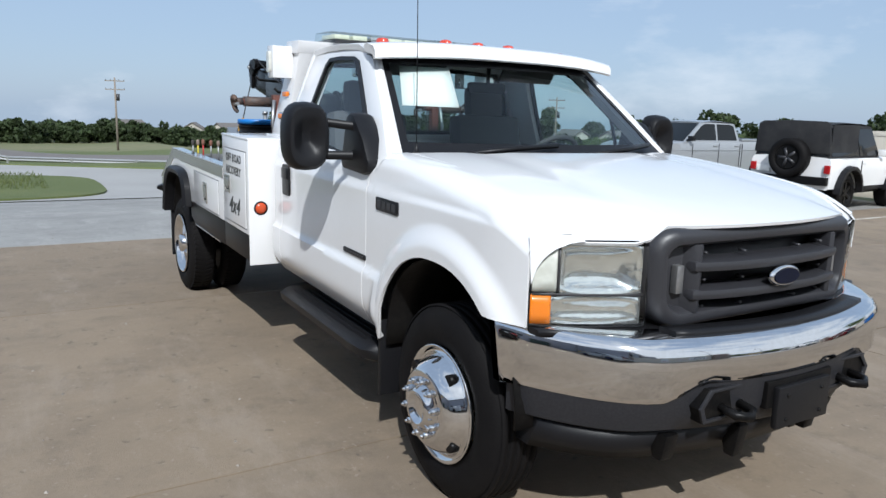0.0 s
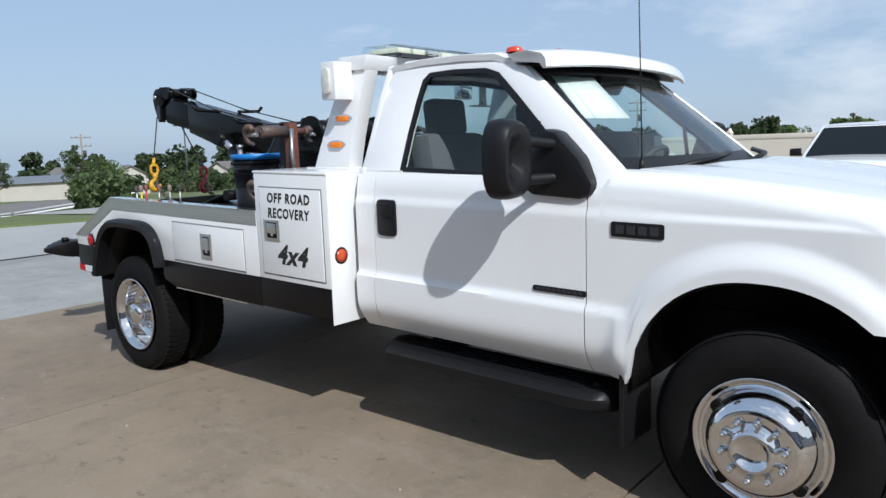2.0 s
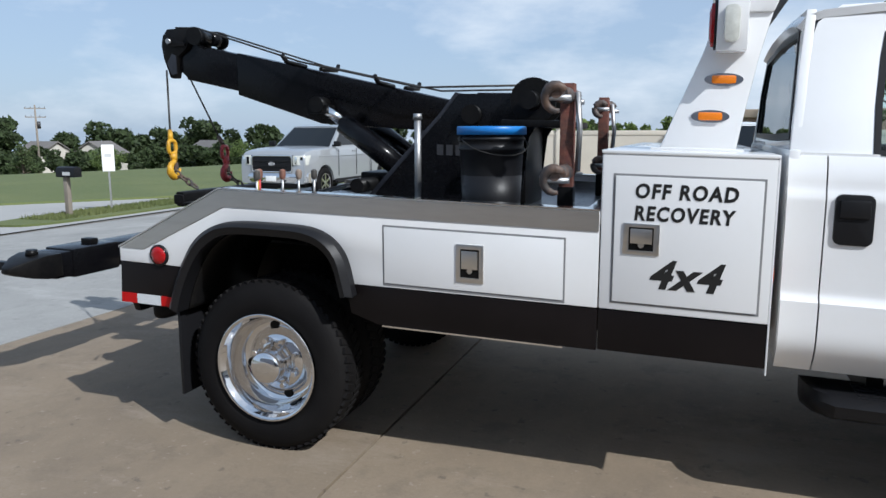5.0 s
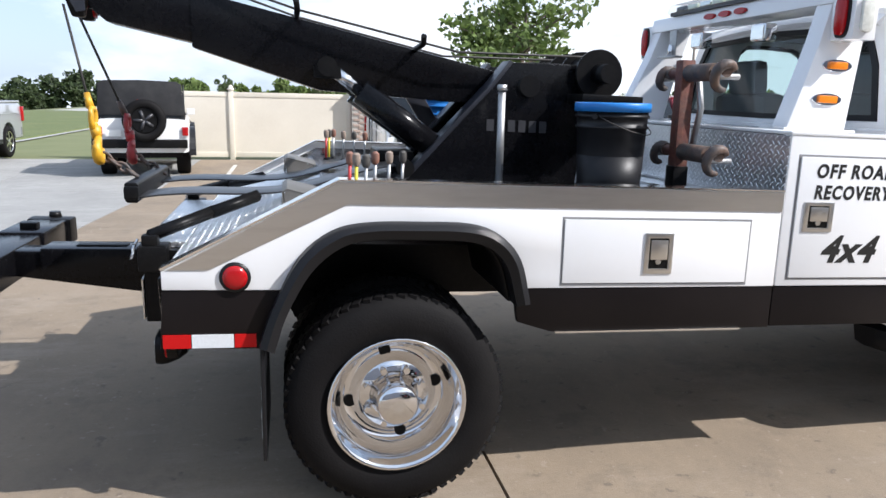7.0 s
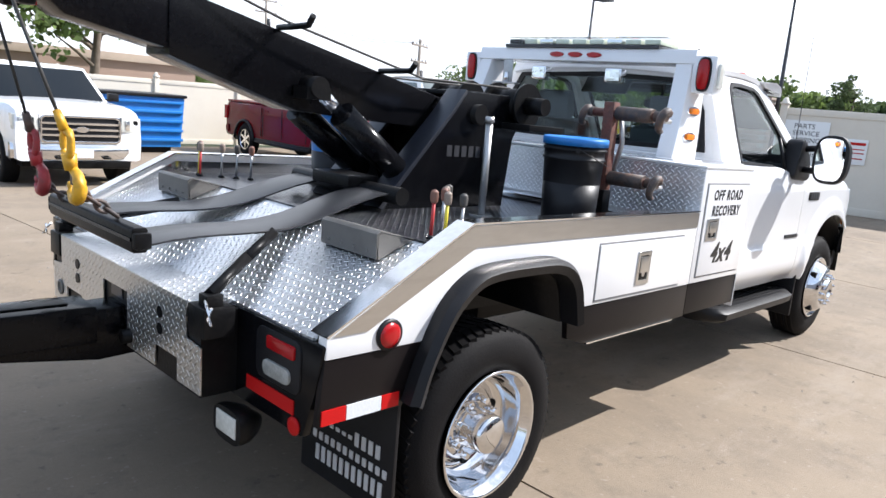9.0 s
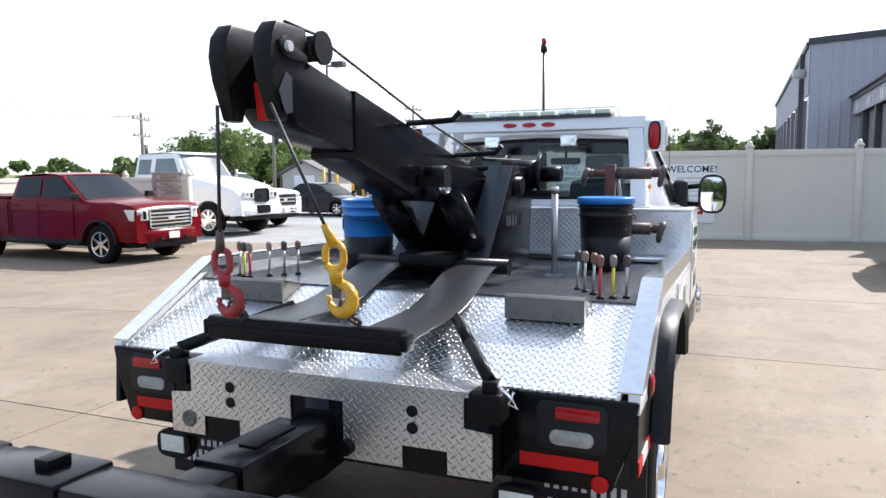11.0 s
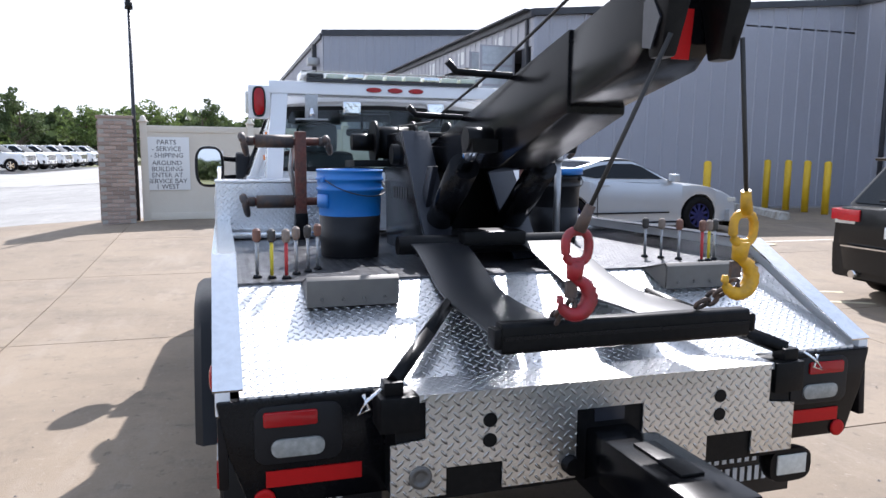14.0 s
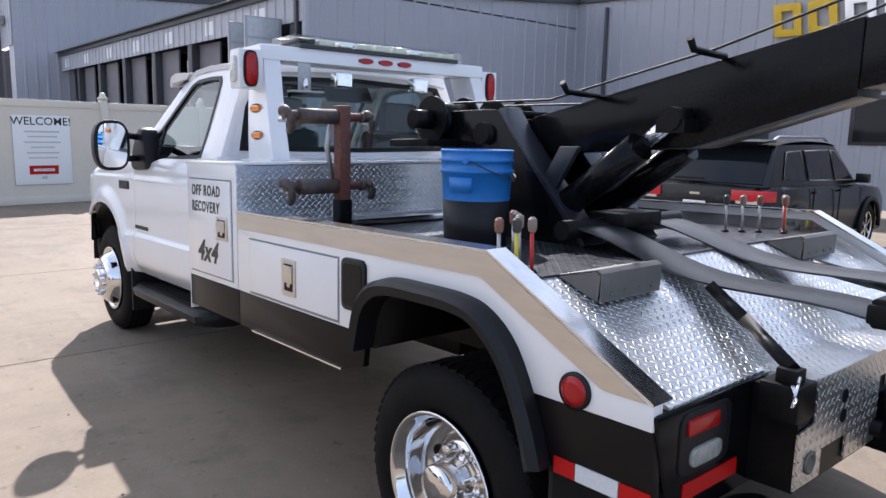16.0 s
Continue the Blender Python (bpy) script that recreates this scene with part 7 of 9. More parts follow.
def pickup(label, at, turn, paint, L=6.0, W=2.03, H=1.98, rim=ALLOY, bumper=CHROME, grille_m=CHROME, bars=3, group="parked pickups", gm=DARKGLASS, flare=None, fog=True):
    k = H / 1.98
    r = 0.42
    belt = [(0, 1.33 * k), (0.04, 1.385 * k), (2.0, 1.385 * k), (2.06, 1.36 * k), (4.25, 1.345 * k), (4.5, 1.36 * k), (5.2, 1.335 * k), (5.62, 1.30 * k), (5.86, 1.25 * k), (5.96, 1.18 * k), (6.0, 1.06 * k)]
    sc = L / 6.0
    belt = [(x * sc, z) for x, z in belt]
    glass_ = [[(x * sc, z * k) for x, z in p] for p in ([(2.20, 1.40), (2.27, 1.80), (2.40, 1.845), (3.00, 1.85), (3.04, 1.40)], [(3.12, 1.40), (3.10, 1.85), (3.52, 1.85), (3.66, 1.80), (4.20, 1.42), (4.16, 1.40)])]
    v, top, W2 = vehicle("pickup_truck", label, "pickup truck", at, turn, L, W, belt, [(2.04 * sc, 1.36 * k), (2.17 * sc, 1.90 * k), (3.60 * sc, 1.93 * k), (4.46 * sc, 1.35 * k)], (1.15 * sc, 4.95 * sc), r, paint, rim, gm, clear=0.46, group=group, split=(3.08 * sc, 2.14 * sc), side_glass=glass_, nose=0.05, mirror=BLACKPL, lower=flare)
    bed_of(v, 0.08, 1.95 * sc, W2, 1.385 * k, paint)
    nose_face(v, L, W2, 0.78, 1.14 * k, 0.58, bars, grille_m, bumper, (0.93, 1.17 * k), 0.34, (0.47, 0.73), fog=fog)
    tail_face(v, W2, (W2 * 0.80, W2 * 0.99, 0.92, 1.28 * k), (0.55, 0.76), bumper)
    for s_ in (-1, 1):
        part("side_step", boxed(1.75 * sc, 4.35 * sc, min(s_ * W2 * 0.93, s_ * W2 * 1.03), max(s_ * W2 * 0.93, s_ * W2 * 1.03), 0.40, 0.45), BLACKPL, v, "", 0.015)
        part("door_seam", boxed(4.20 * sc - 0.004, 4.20 * sc + 0.004, min(s_ * (W2 - 0.012), s_ * (W2 + 0.001)), max(s_ * (W2 - 0.012), s_ * (W2 + 0.001)), 0.58, 1.28 * k), BLACKM, v)
        part("bed_seam", boxed(2.03 * sc - 0.006, 2.03 * sc + 0.006, min(s_ * (W2 - 0.03), s_ * (W2 - 0.005)), max(s_ * (W2 - 0.03), s_ * (W2 - 0.005)), 0.58, 1.30 * k), BLACKM, v)
        part("flank_crease", boxed(0.3 * sc, 5.3 * sc, min(s_ * (W2 - 0.012), s_ * (W2 + 0.002)), max(s_ * (W2 - 0.012), s_ * (W2 + 0.002)), 1.105 * k, 1.125 * k), paint, v, "", 0.006)
    return v


# in the row by the wall
gmc = pickup("dark red four-door pickup with a chrome grille", (9.5, 16.25), -92, REDPAINT, rim=ALLOY, bumper=REDPAINT, bars=4, H=2.0, flare=BLACKPL)
f150 = pickup("white four-door pickup with a chrome grille", (2.5, 15.15), -92, WHITECAR, L=5.5, H=2.0, bars=3)
sil = pickup("silver four-door pickup facing the street", (-8.6, 18.75), -90, SHADEDSILVER, L=6.1, H=2.03, bars=2, grille_m=BLACKPL)
blk = pickup("black four-door pickup far across the lot", (36.6, 20.4), -96, BLACKCAR, L=5.5, H=1.88, group="parked pickups")
slv2 = pickup("white four-door pickup beside a work truck", (18.9, 19.6), -94, WHITECAR, H=2.0, bars=2)
far = pickup("white pickup far across the lot", (56, 19.5, -0.15), -100, WHITECAR, L=5.6, H=1.9, group="far row of white trucks")
for i, (x, y) in enumerate(((59.5, 18.9), (63.2, 18.4), (67, 17.9), (71, 17.4), (75, 16.8), (58, 29), (62.5, 26.6), (67, 24.2))):
    copy_thing(far, Matrix.Translation((x, y, -0.15)) @ Matrix.Rotation(radians(-100 if i < 5 else -70), 4, "Z"))

# work truck with a tall cab
# opaque pale glass: the sky showing in the panes is put into the colour
PALEGLASS = material("sky_pale_glass", (0.16, 0.185, 0.185), 0.08, wear=(0.9, (0.10, 0.12, 0.12), 0.6), spec=0.6)
v, top, W2 = vehicle("work_truck", "white medium work truck with a flat body", "truck", (16.05, 20.0), -94, 7.6, 2.3, [(0, 1.15), (3.2, 1.15), (3.22, 1.80), (5.25, 1.80), (5.5, 1.84), (6.3, 1.72), (6.95, 1.58), (7.35, 1.44), (7.52, 1.28), (7.6, 1.0)],
    [(3.25, 1.80), (3.28, 2.56), (5.02, 2.60), (5.50, 1.82)], (1.7, 6.45), 0.50, WHITECAR, CHROME, PALEGLASS, clear=0.62, tyre_w=0.3, spokes=8, nose=0.16, mirror=BLACKPL, hips=0.06,
    side_glass=[[(3.42, 1.90), (3.42, 2.38), (3.95, 2.38), (3.95, 1.90)], [(4.15, 1.90), (4.15, 2.40), (4.92, 2.40), (5.22, 1.90)]])
nose_face(v, 7.6, W2, 1.06, 1.42, 0.30, 0, BLACKPL, WHITECAR, (1.14, 1.36), 0.42, (0.62, 0.90), BLACKPL)
part("lower_grille", prism(bmesh.new(), rounded(-0.30, 0.30, 0.68, 0.93, 0.07), 7.60, 7.71, "x"), BLACKM, v, "black rounded lower grille", 0.01)
part("screen_visor", loft([[(4.96, f * 0.86, 2.60), (5.20, f * 0.84, 2.55), (5.20, f * 0.84, 2.52), (4.98, f * 0.86, 2.55)] for f in (-1, 0, 1)]), WHITECAR, v, "white visor above the windscreen", 0.01)
for s_ in (-1, 1):
    part("door_seam", boxed(4.05, 4.06, min(s_ * 1.12, s_ * 1.152), max(s_ * 1.12, s_ * 1.152), 0.8, 1.78), BLACKM, v)
    part("bonnet_vent", boxed(5.72, 6.0, min(s_ * 1.06, s_ * 1.10), max(s_ * 1.06, s_ * 1.10), 1.52, 1.60), BLACKPL, v, "", 0.02)
    part("air_horn", rodded((5.55, s_ * 1.18, 1.75), (5.55, s_ * 1.18, 2.05), 0.05, 0.05, 10), GALV, v)

# black saloon
v, top, W2 = vehicle("sedan", "black four-door sedan across the lot", "car", (25.4, 18.4), -97, 4.7, 1.83, [(0, 0.98), (0.6, 1.02), (3.3, 0.92), (4.4, 0.76), (4.7, 0.62)],
    [(0.75, 1.02), (1.45, 1.43), (2.55, 1.43), (3.45, 0.92)], (0.95, 3.70), 0.33, BLACKCAR, ALLOY, clear=0.2, tyre_w=0.22, nose=0.12, split=(2.05,))
nose_face(v, 4.7, W2, 0.42, 0.60, 0.45, 2, BLACKPL, BLACKCAR, (0.56, 0.70), 0.34, (0.24, 0.46), BLACKPL)
tail_face(v, W2, (0.5, 0.88, 0.78, 0.94), (0.3, 0.6), BLACKCAR)

# silver coupe with blue wheels and a rear wing
v, top, W2 = vehicle("coupe", "silver sports coupe with blue wheels and rear wing", "car", (9.6, -3.65), -88, 4.78, 1.90, [(0, 0.86), (0.05, 0.96), (0.14, 1.015), (0.4, 1.045), (0.9, 1.06), (1.6, 1.02), (2.6, 0.97), (3.3, 0.965), (4.0, 0.90), (4.45, 0.80), (4.68, 0.70), (4.78, 0.58)],
    [(0.42, 1.04), (1.72, 1.365), (2.45, 1.385), (3.35, 0.965)], (1.12, 3.84), 0.345, SILVER, BLUEWHEEL, clear=0.2, tyre_w=0.25, nose=0.13, plan=1.6, spokes=10, hips=0.055, split=(1.62,),
    side_glass=[[(1.18, 1.115), (1.62, 1.245), (2.0, 1.300), (2.42, 1.300), (2.62, 1.25), (3.02, 1.03), (1.62, 1.045)]])
part("flank_scoop", boxed(1.55, 3.15, -0.957, -0.935, 0.40, 0.43), BLACKPL, v, "", 0.008)
for s_ in (-1, 1):
    part("sill_blade", boxed(1.55, 3.35, min(s_ * 0.90, s_ * 0.965), max(s_ * 0.90, s_ * 0.965), 0.17, 0.22), SILVER, v, "", 0.01)
nose_face(v, 4.78, W2, 0.40, 0.60, 0.5, 2, BLACKPL, SILVER, (0.58, 0.68), 0.26, (0.22, 0.44), BLACKPL)
part("rear_panel", boxed(-0.045, 0.05, -0.72, 0.72, 0.74, 0.93), BLACKPL, v, "black tail panel", 0.02)
for s in (-1, 1):
    for i in range(3):
        y = s * (0.40 + 0.11 * i)
        part("tail_lamp", boxed(-0.055, -0.03, y - 0.03, y + 0.03, 0.76, 0.91), REDL, v, "red upright tail lamp", 0.008)
    part("wing_stay", boxed(0.10, 0.22, s * 0.55 - 0.015, s * 0.55 + 0.015, 1.0, 1.16), BLACKPL, v, "", 0.004)
part("rear_wing", loft([[(-0.08 + 0.06 * (f * f), f * 0.78, 1.17), (0.2, f * 0.78, 1.13), (0.2, f * 0.78, 1.115), (-0.08 + 0.06 * f * f, f * 0.78, 1.15)] for f in (-1, -0.5, 0, 0.5, 1)]), BLACKPL, v, "black rear wing")
part("rear_diffuser", boxed(-0.03, 0.2, -0.7, 0.7, 0.22, 0.40), BLACKPL, v, "", 0.02)
part("rear_bumper", loft([[(0.3, y, 0.36), (-0.09 + 0.12 * (abs(y) / W2) ** 3, y, 0.40), (-0.10 + 0.12 * (abs(y) / W2) ** 3, y, 0.68), (0.3, y, 0.76)] for y in [W2 * 0.97 * k / 6 for k in range(-6, 7)]]), SILVER, v, "", smooth=True)

# dark estate with red tail lamps
# brighter copy of the red lens, with sunlight put into its colour
SUNRED = material("sunlit_red_lens", (0.52, 0.012, 0.018), 0.25, wear=(9, (0.36, 0.008, 0.012), 0.4), coat=0.2)
v, top, W2 = vehicle("suv", "dark grey sport utility vehicle with roof rails", "car", (3.42, -6.2), -87, 4.82, 1.94, [(0, 1.10), (0.3, 1.16), (3.3, 1.10), (4.5, 1.02), (4.82, 0.85)],
    [(0.16, 1.16), (0.62, 1.70), (2.7, 1.72), (3.45, 1.10)], (0.95, 3.87), 0.385, DARKGREEN, ALLOY, clear=0.28, split=(1.42, 2.42), hips=0.03, trim=BRUSHED, lower=BLACKPL,
    side_glass=[[(0.62, 1.22), (0.86, 1.58), (1.34, 1.60), (1.36, 1.20)], [(1.48, 1.20), (1.46, 1.60), (2.34, 1.61), (2.38, 1.18)], [(2.48, 1.18), (2.44, 1.61), (2.62, 1.60), (3.18, 1.17)]])
part("rear_bumper", loft([[(0.2, y, 0.35), (-0.06 + 0.15 * (abs(y) / W2) ** 3, y, 0.37), (-0.08 + 0.15 * (abs(y) / W2) ** 3, y, 0.67), (0.2, y, 0.70)] for y in [W2 * 0.98 * k / 6 for k in range(-6, 7)]]), DARKGREEN, v, smooth=True)
part("tailgate", boxed(-0.045, 0.1, -0.78, 0.78, 0.66, 1.13), DARKGREEN, v, "", 0.04)
for s in (-1, 1):
    part("tail_lamp", loft([[(-0.065, s * 0.50, z0), (-0.065, s * 0.76, z0), (-0.02, s * 0.93, z0), (0.16, s * 0.985, z0), (0.16, s * 0.9, z0), (0.0, s * 0.50, z0)] for z0 in (0.965, 1.10)]), SUNRED, v, "red tail lamp", 0.006)
for s in (-1, 1):
    part("reversing_lamp", boxed(-0.055, 0.05, min(s * 0.56, s * 0.84), max(s * 0.56, s * 0.84), 0.93, 0.975), CLEARL, v, "", 0.006)
    part("roof_rail", tube(bmesh.new(), [(0.7, s * 0.66, 1.73), (0.85, s * 0.66, 1.78), (2.4, s * 0.66, 1.79), (2.6, s * 0.66, 1.74)], 0.018, 6), BRUSHED, v)
    part("tailpipe", rodded((0.1, s * 0.55, 0.33), (-0.06, s * 0.55, 0.33), 0.045, 0.045, 12), CHROME, v)
part("spoiler", loft([[(0.34, f * 0.70, 1.715), (0.70, f * 0.70, 1.745), (0.7, f * 0.7, 1.70), (0.36, f * 0.70, 1.685)] for f in (-1, 0, 1)]), DARKGREEN, v, "", 0.01)
part("number_plate", boxed(-0.062, -0.05, -0.16, 0.16, 0.80, 0.93), PAPER, v, "pale blank number plate", 0.003)
part("emblem_bar", boxed(-0.056, -0.05, -0.07, 0.07, 1.01, 1.04), CHROME, v)
part("bumper_strip", boxed(-0.092, -0.07, -0.70, 0.70, 0.655, 0.672), CHROME, v)
part("rear_wiper", boxed(0.12, 0.14, -0.02, 0.40, 1.20, 1.225), BLACKPL, v)
part("aerial_fin", loft([[(0.9 + 0.10 * k, f, 1.755 + h) for f in (-0.02, 0.02)] + [(0.94 + 0.06 * k, 0.0, 1.80 + h)] for k, h in ((0, 0), (1, 0.0))], False), DARKGREEN, v)

# white off-roader with a black soft top and spare wheel
v, top, W2 = vehicle("off_roader", "white off-roader with black top and spare wheel", "car", (-3.4, 12.75), 97, 4.1, 1.88, [(0, 1.22), (2.6, 1.22), (2.75, 1.24), (4.05, 1.16), (4.2, 1.0)],
    [(0.02, 1.22), (0.10, 1.95), (2.30, 1.97), (2.62, 1.24)], (0.85, 3.45), 0.44, WHITECAR, BLACKM, clear=0.52, tyre_w=0.3, roof_paint=CANVAS, split=(1.45,), nose=0.02)
for a in (0.85, 3.45):
    for s in (-1, 1):
        part("arch_flare", loft([[(a + q * math.cos(t), s * y_, 0.44 + q * math.sin(t)) for q, y_ in ((0.50, 0.90), (0.62, 0.90), (0.60, 1.04), (0.52, 1.05))] for t in [math.pi * k / 14 for k in range(15)]], False), BLACKPL, v, "broad black wheel arch flare")
part("soft_top", loft([[(x, y, z) for y, z in ((-0.80, 1.95), (-0.70, 2.0), (0, 2.02), (0.70, 2.0), (0.80, 1.95), (0.86, 1.30), (-0.86, 1.30))] for x in (-0.02, 0.06)]), CANVAS, v, "black canvas back", 0.02)
for s in (-1, 1):
    part("canvas_side", prismed([(0.05, 1.28), (0.08, 1.93), (1.35, 1.95), (1.35, 1.28)], s * 0.80 - 0.012 + s * 0.03, s * 0.80 + 0.012 + s * 0.03), CANVAS, v)
    part("tail_lamp", boxed(-0.05, 0.06, s * 0.84 - 0.06, s * 0.84 + 0.06, 0.88, 1.06), REDL, v, "red tail lamp", 0.01)
sp = part("spare_wheel", lathe(bmesh.new(), [(0.10, 0.25), (0.10, 0.36), (0.07, 0.43), (-0.14, 0.43), (-0.18, 0.38), (-0.18, 0.28), (-0.12, 0.26), (-0.10, 0.1)], (-0.12, -0.05, 1.20), "x", 36), RUBBER, v, "black spare wheel")
for k in range(5):
    a = 2 * math.pi * k / 5
    part("rim_spoke", rodded((-0.262, -0.05, 1.20), (-0.245, -0.05 + 0.21 * math.cos(a), 1.20 + 0.21 * math.sin(a)), 0.03, 0.04, 8), GREYPL, sp)
part("number_plate", boxed(-0.075, -0.06, 0.42, 0.72, 0.86, 1.00), PAPER, v, "pale blank number plate", 0.003)
part("spare_rim", lathe(bmesh.new(), [(0, 0.265), (-0.02, 0.25), (0.02, 0.20), (0.03, 0.05)], (-0.26, -0.05, 1.20), "x", 24), BLACKM, sp)
part("rear_bumper", boxed(-0.14, 0.06, -0.88, 0.88, 0.62, 0.80), BLACKM, v, "black steel bumper", 0.02)
part("high_lamp", boxed(-0.06, -0.03, -0.08, 0.08, 1.56, 1.62), REDL, v)

# ---- fence, gate, buildings ----
VINYL = material("cream_vinyl", (0.66, 0.60, 0.50), 0.45, wear=(0.8, (0.58, 0.52, 0.43), 0.6), grain=(20, (0.70, 0.65, 0.56), 0.25))
BRICK = material("pale_brick", (0.36, 0.27, 0.22), 0.85, wear=(2, (0.24, 0.17, 0.14), 0.7), grain=(40, (0.45, 0.36, 0.3), 0.5), bump=0.3, vary=0.25)
MORTAR = material("mortar", (0.40, 0.37, 0.33), 0.9, bump=0.2)
SIDING = material("grey_metal_siding", (0.375, 0.37, 0.40), 0.42, 0.0, wear=(0.3, (0.33, 0.326, 0.355), 0.6), grain=(12, (0.41, 0.405, 0.435), 0.3))
TRIM = material("dark_roof_trim", (0.04, 0.04, 0.045), 0.5, wear=(2, (0.06, 0.06, 0.065), 0.5))
BAYDOOR = material("brown_grey_shutter", (0.15, 0.138, 0.15), 0.55, wear=(1.2, (0.11, 0.10, 0.108), 0.6), grain=(14, (0.18, 0.165, 0.178), 0.3))
# near-black walls: the shade deep in the open bays is put into this colour
INSIDE = material("shaded_interior", (0.03, 0.028, 0.035), 0.9, wear=(1, (0.06, 0.055, 0.06), 0.6))
STUCCO = material("brown_stucco", (0.30, 0.21, 0.16), 0.9, wear=(0.5, (0.25, 0.18, 0.14), 0.6), bump=0.2)
BARK = material("bark", (0.10, 0.075, 0.055), 0.9, wear=(4, (0.16, 0.13, 0.10), 0.6), bump=0.5, bump_scale=25)
WOODPOLE = material("weathered_pole", (0.20, 0.17, 0.14), 0.9, wear=(3, (0.28, 0.25, 0.22), 0.6), bump=0.3)
ROOFING = material("shingle_roof", (0.13, 0.12, 0.115), 0.9, wear=(1, (0.18, 0.165, 0.15), 0.6))
HOUSEWALL = material("house_siding", (0.50, 0.47, 0.42), 0.8, wear=(0.6, (0.42, 0.39, 0.35), 0.6), vary=0.2)


def leafy(name, a, b, c):
    m = material(name, a, 0.75, wear=(0.35, b, 0.9), grain=(3.0, c, 0.7))
    n, l = m.node_tree.nodes, m.node_tree.links
    g = n.new("ShaderNodeNewGeometry")
    h = n.new("ShaderNodeHueSaturation")
    r = n.new("ShaderNodeMapRange")
    r.inputs["To Min"].default_value, r.inputs["To Max"].default_value = 0.55, 1.5
    l.new(g.outputs["Random Per Island"], r.inputs["Value"])
    l.new(r.outputs["Result"], h.inputs["Value"])
    bs = n["Principled BSDF"]
    l.new(bs.inputs["Base Color"].links[0].from_socket, h.inputs["Color"])
    l.new(h.outputs["Color"], bs.inputs["Base Color"])
    tr, mx_ = n.new("ShaderNodeBsdfTranslucent"), n.new("ShaderNodeMixShader")
    mx_.inputs[0].default_value = 0.4
    l.new(h.outputs["Color"], tr.inputs["Color"])
    l.new(bs.outputs[0], mx_.inputs[1]), l.new(tr.outputs[0], mx_.inputs[2])
    l.new(mx_.outputs[0], n["Material Output"].inputs["Surface"])
    return m


LEAF = leafy("leaves", (0.12, 0.17, 0.045), (0.15, 0.19, 0.06), (0.08, 0.12, 0.035))
LEAFDEEP = leafy("deep_green_leaves", (0.045, 0.068, 0.024), (0.06, 0.085, 0.03), (0.03, 0.046, 0.017))
LEAFDARK = leafy("dark_leaves", (0.085, 0.12, 0.045), (0.11, 0.14, 0.055), (0.06, 0.085, 0.035))


def fence_run(name, label, p0, p1, z_low, high, step, group=""):
    """Vinyl panels between capped posts; each panel of tongued boards."""
    p0, p1 = Vector((*p0, 0)), Vector((*p1, 0))
    d = p1 - p0
    n = max(1, round(d.length / step))
    ang = math.degrees(math.atan2(d.y, d.x))
    f = thing(name, label, "fence", group, (p0.x, p0.y, 0), ang)
    w = d.length / n
    for i in range(n + 1):
        q = p0 + d * (i / n)
        zb = height(q.x, q.y) if z_low is None else z_low
        x = i * w
        part("post", boxed(x - 0.065, x + 0.065, -0.065, 0.065, zb - 0.05, zb + high + 0.06), VINYL, f, bevel=0.006)
        c = lathe(bmesh.new(), [(0.0, 0.10), (0.02, 0.10), (0.06, 0.055), (0.10, 0.05), (0.13, 0.02)], (x, 0, zb + high + 0.06), "z", 12)
        part("post_cap", c, VINYL, f)
        if i < n:
            q2 = p0 + d * ((i + 0.5) / n)
            zb = height(q2.x, q2.y) if z_low is None else z_low
            pn = part("panel", boxed(x + 0.06, x + w - 0.06, -0.016, 0.016, zb + 0.05, zb + high - 0.02), VINYL, f)
            for z0, z1 in ((0.04, 0.18), (high - 0.13, high)):
                part("rail", boxed(x + 0.06, x + w - 0.06, -0.03, 0.03, zb + z0, zb + z1), VINYL, f, bevel=0.005)
    return f


fence_run("vinyl_fence", "cream vinyl privacy fence behind parked cars", (-5.2, 17.6), (1.3, 17.6), None, 1.83, 2.6, "lot fences")
fence_run("vinyl_fence", "cream vinyl privacy fence behind parked pickups", (2.0, 17.6), (12.2, 17.6), None, 1.83, 2.6, "lot fences")
fence_run("vinyl_fence", "cream vinyl fence panel ending at a brick pillar", (12.8, 17.4), (12.42, 12.5), None, 1.83, 2.4, "lot fences")
gate = fence_run("vinyl_gate", "cream vinyl yard gate carrying printed signs", (12.68, 2.55), (13.95, -5.62), 0.10, 1.92, 2.07)


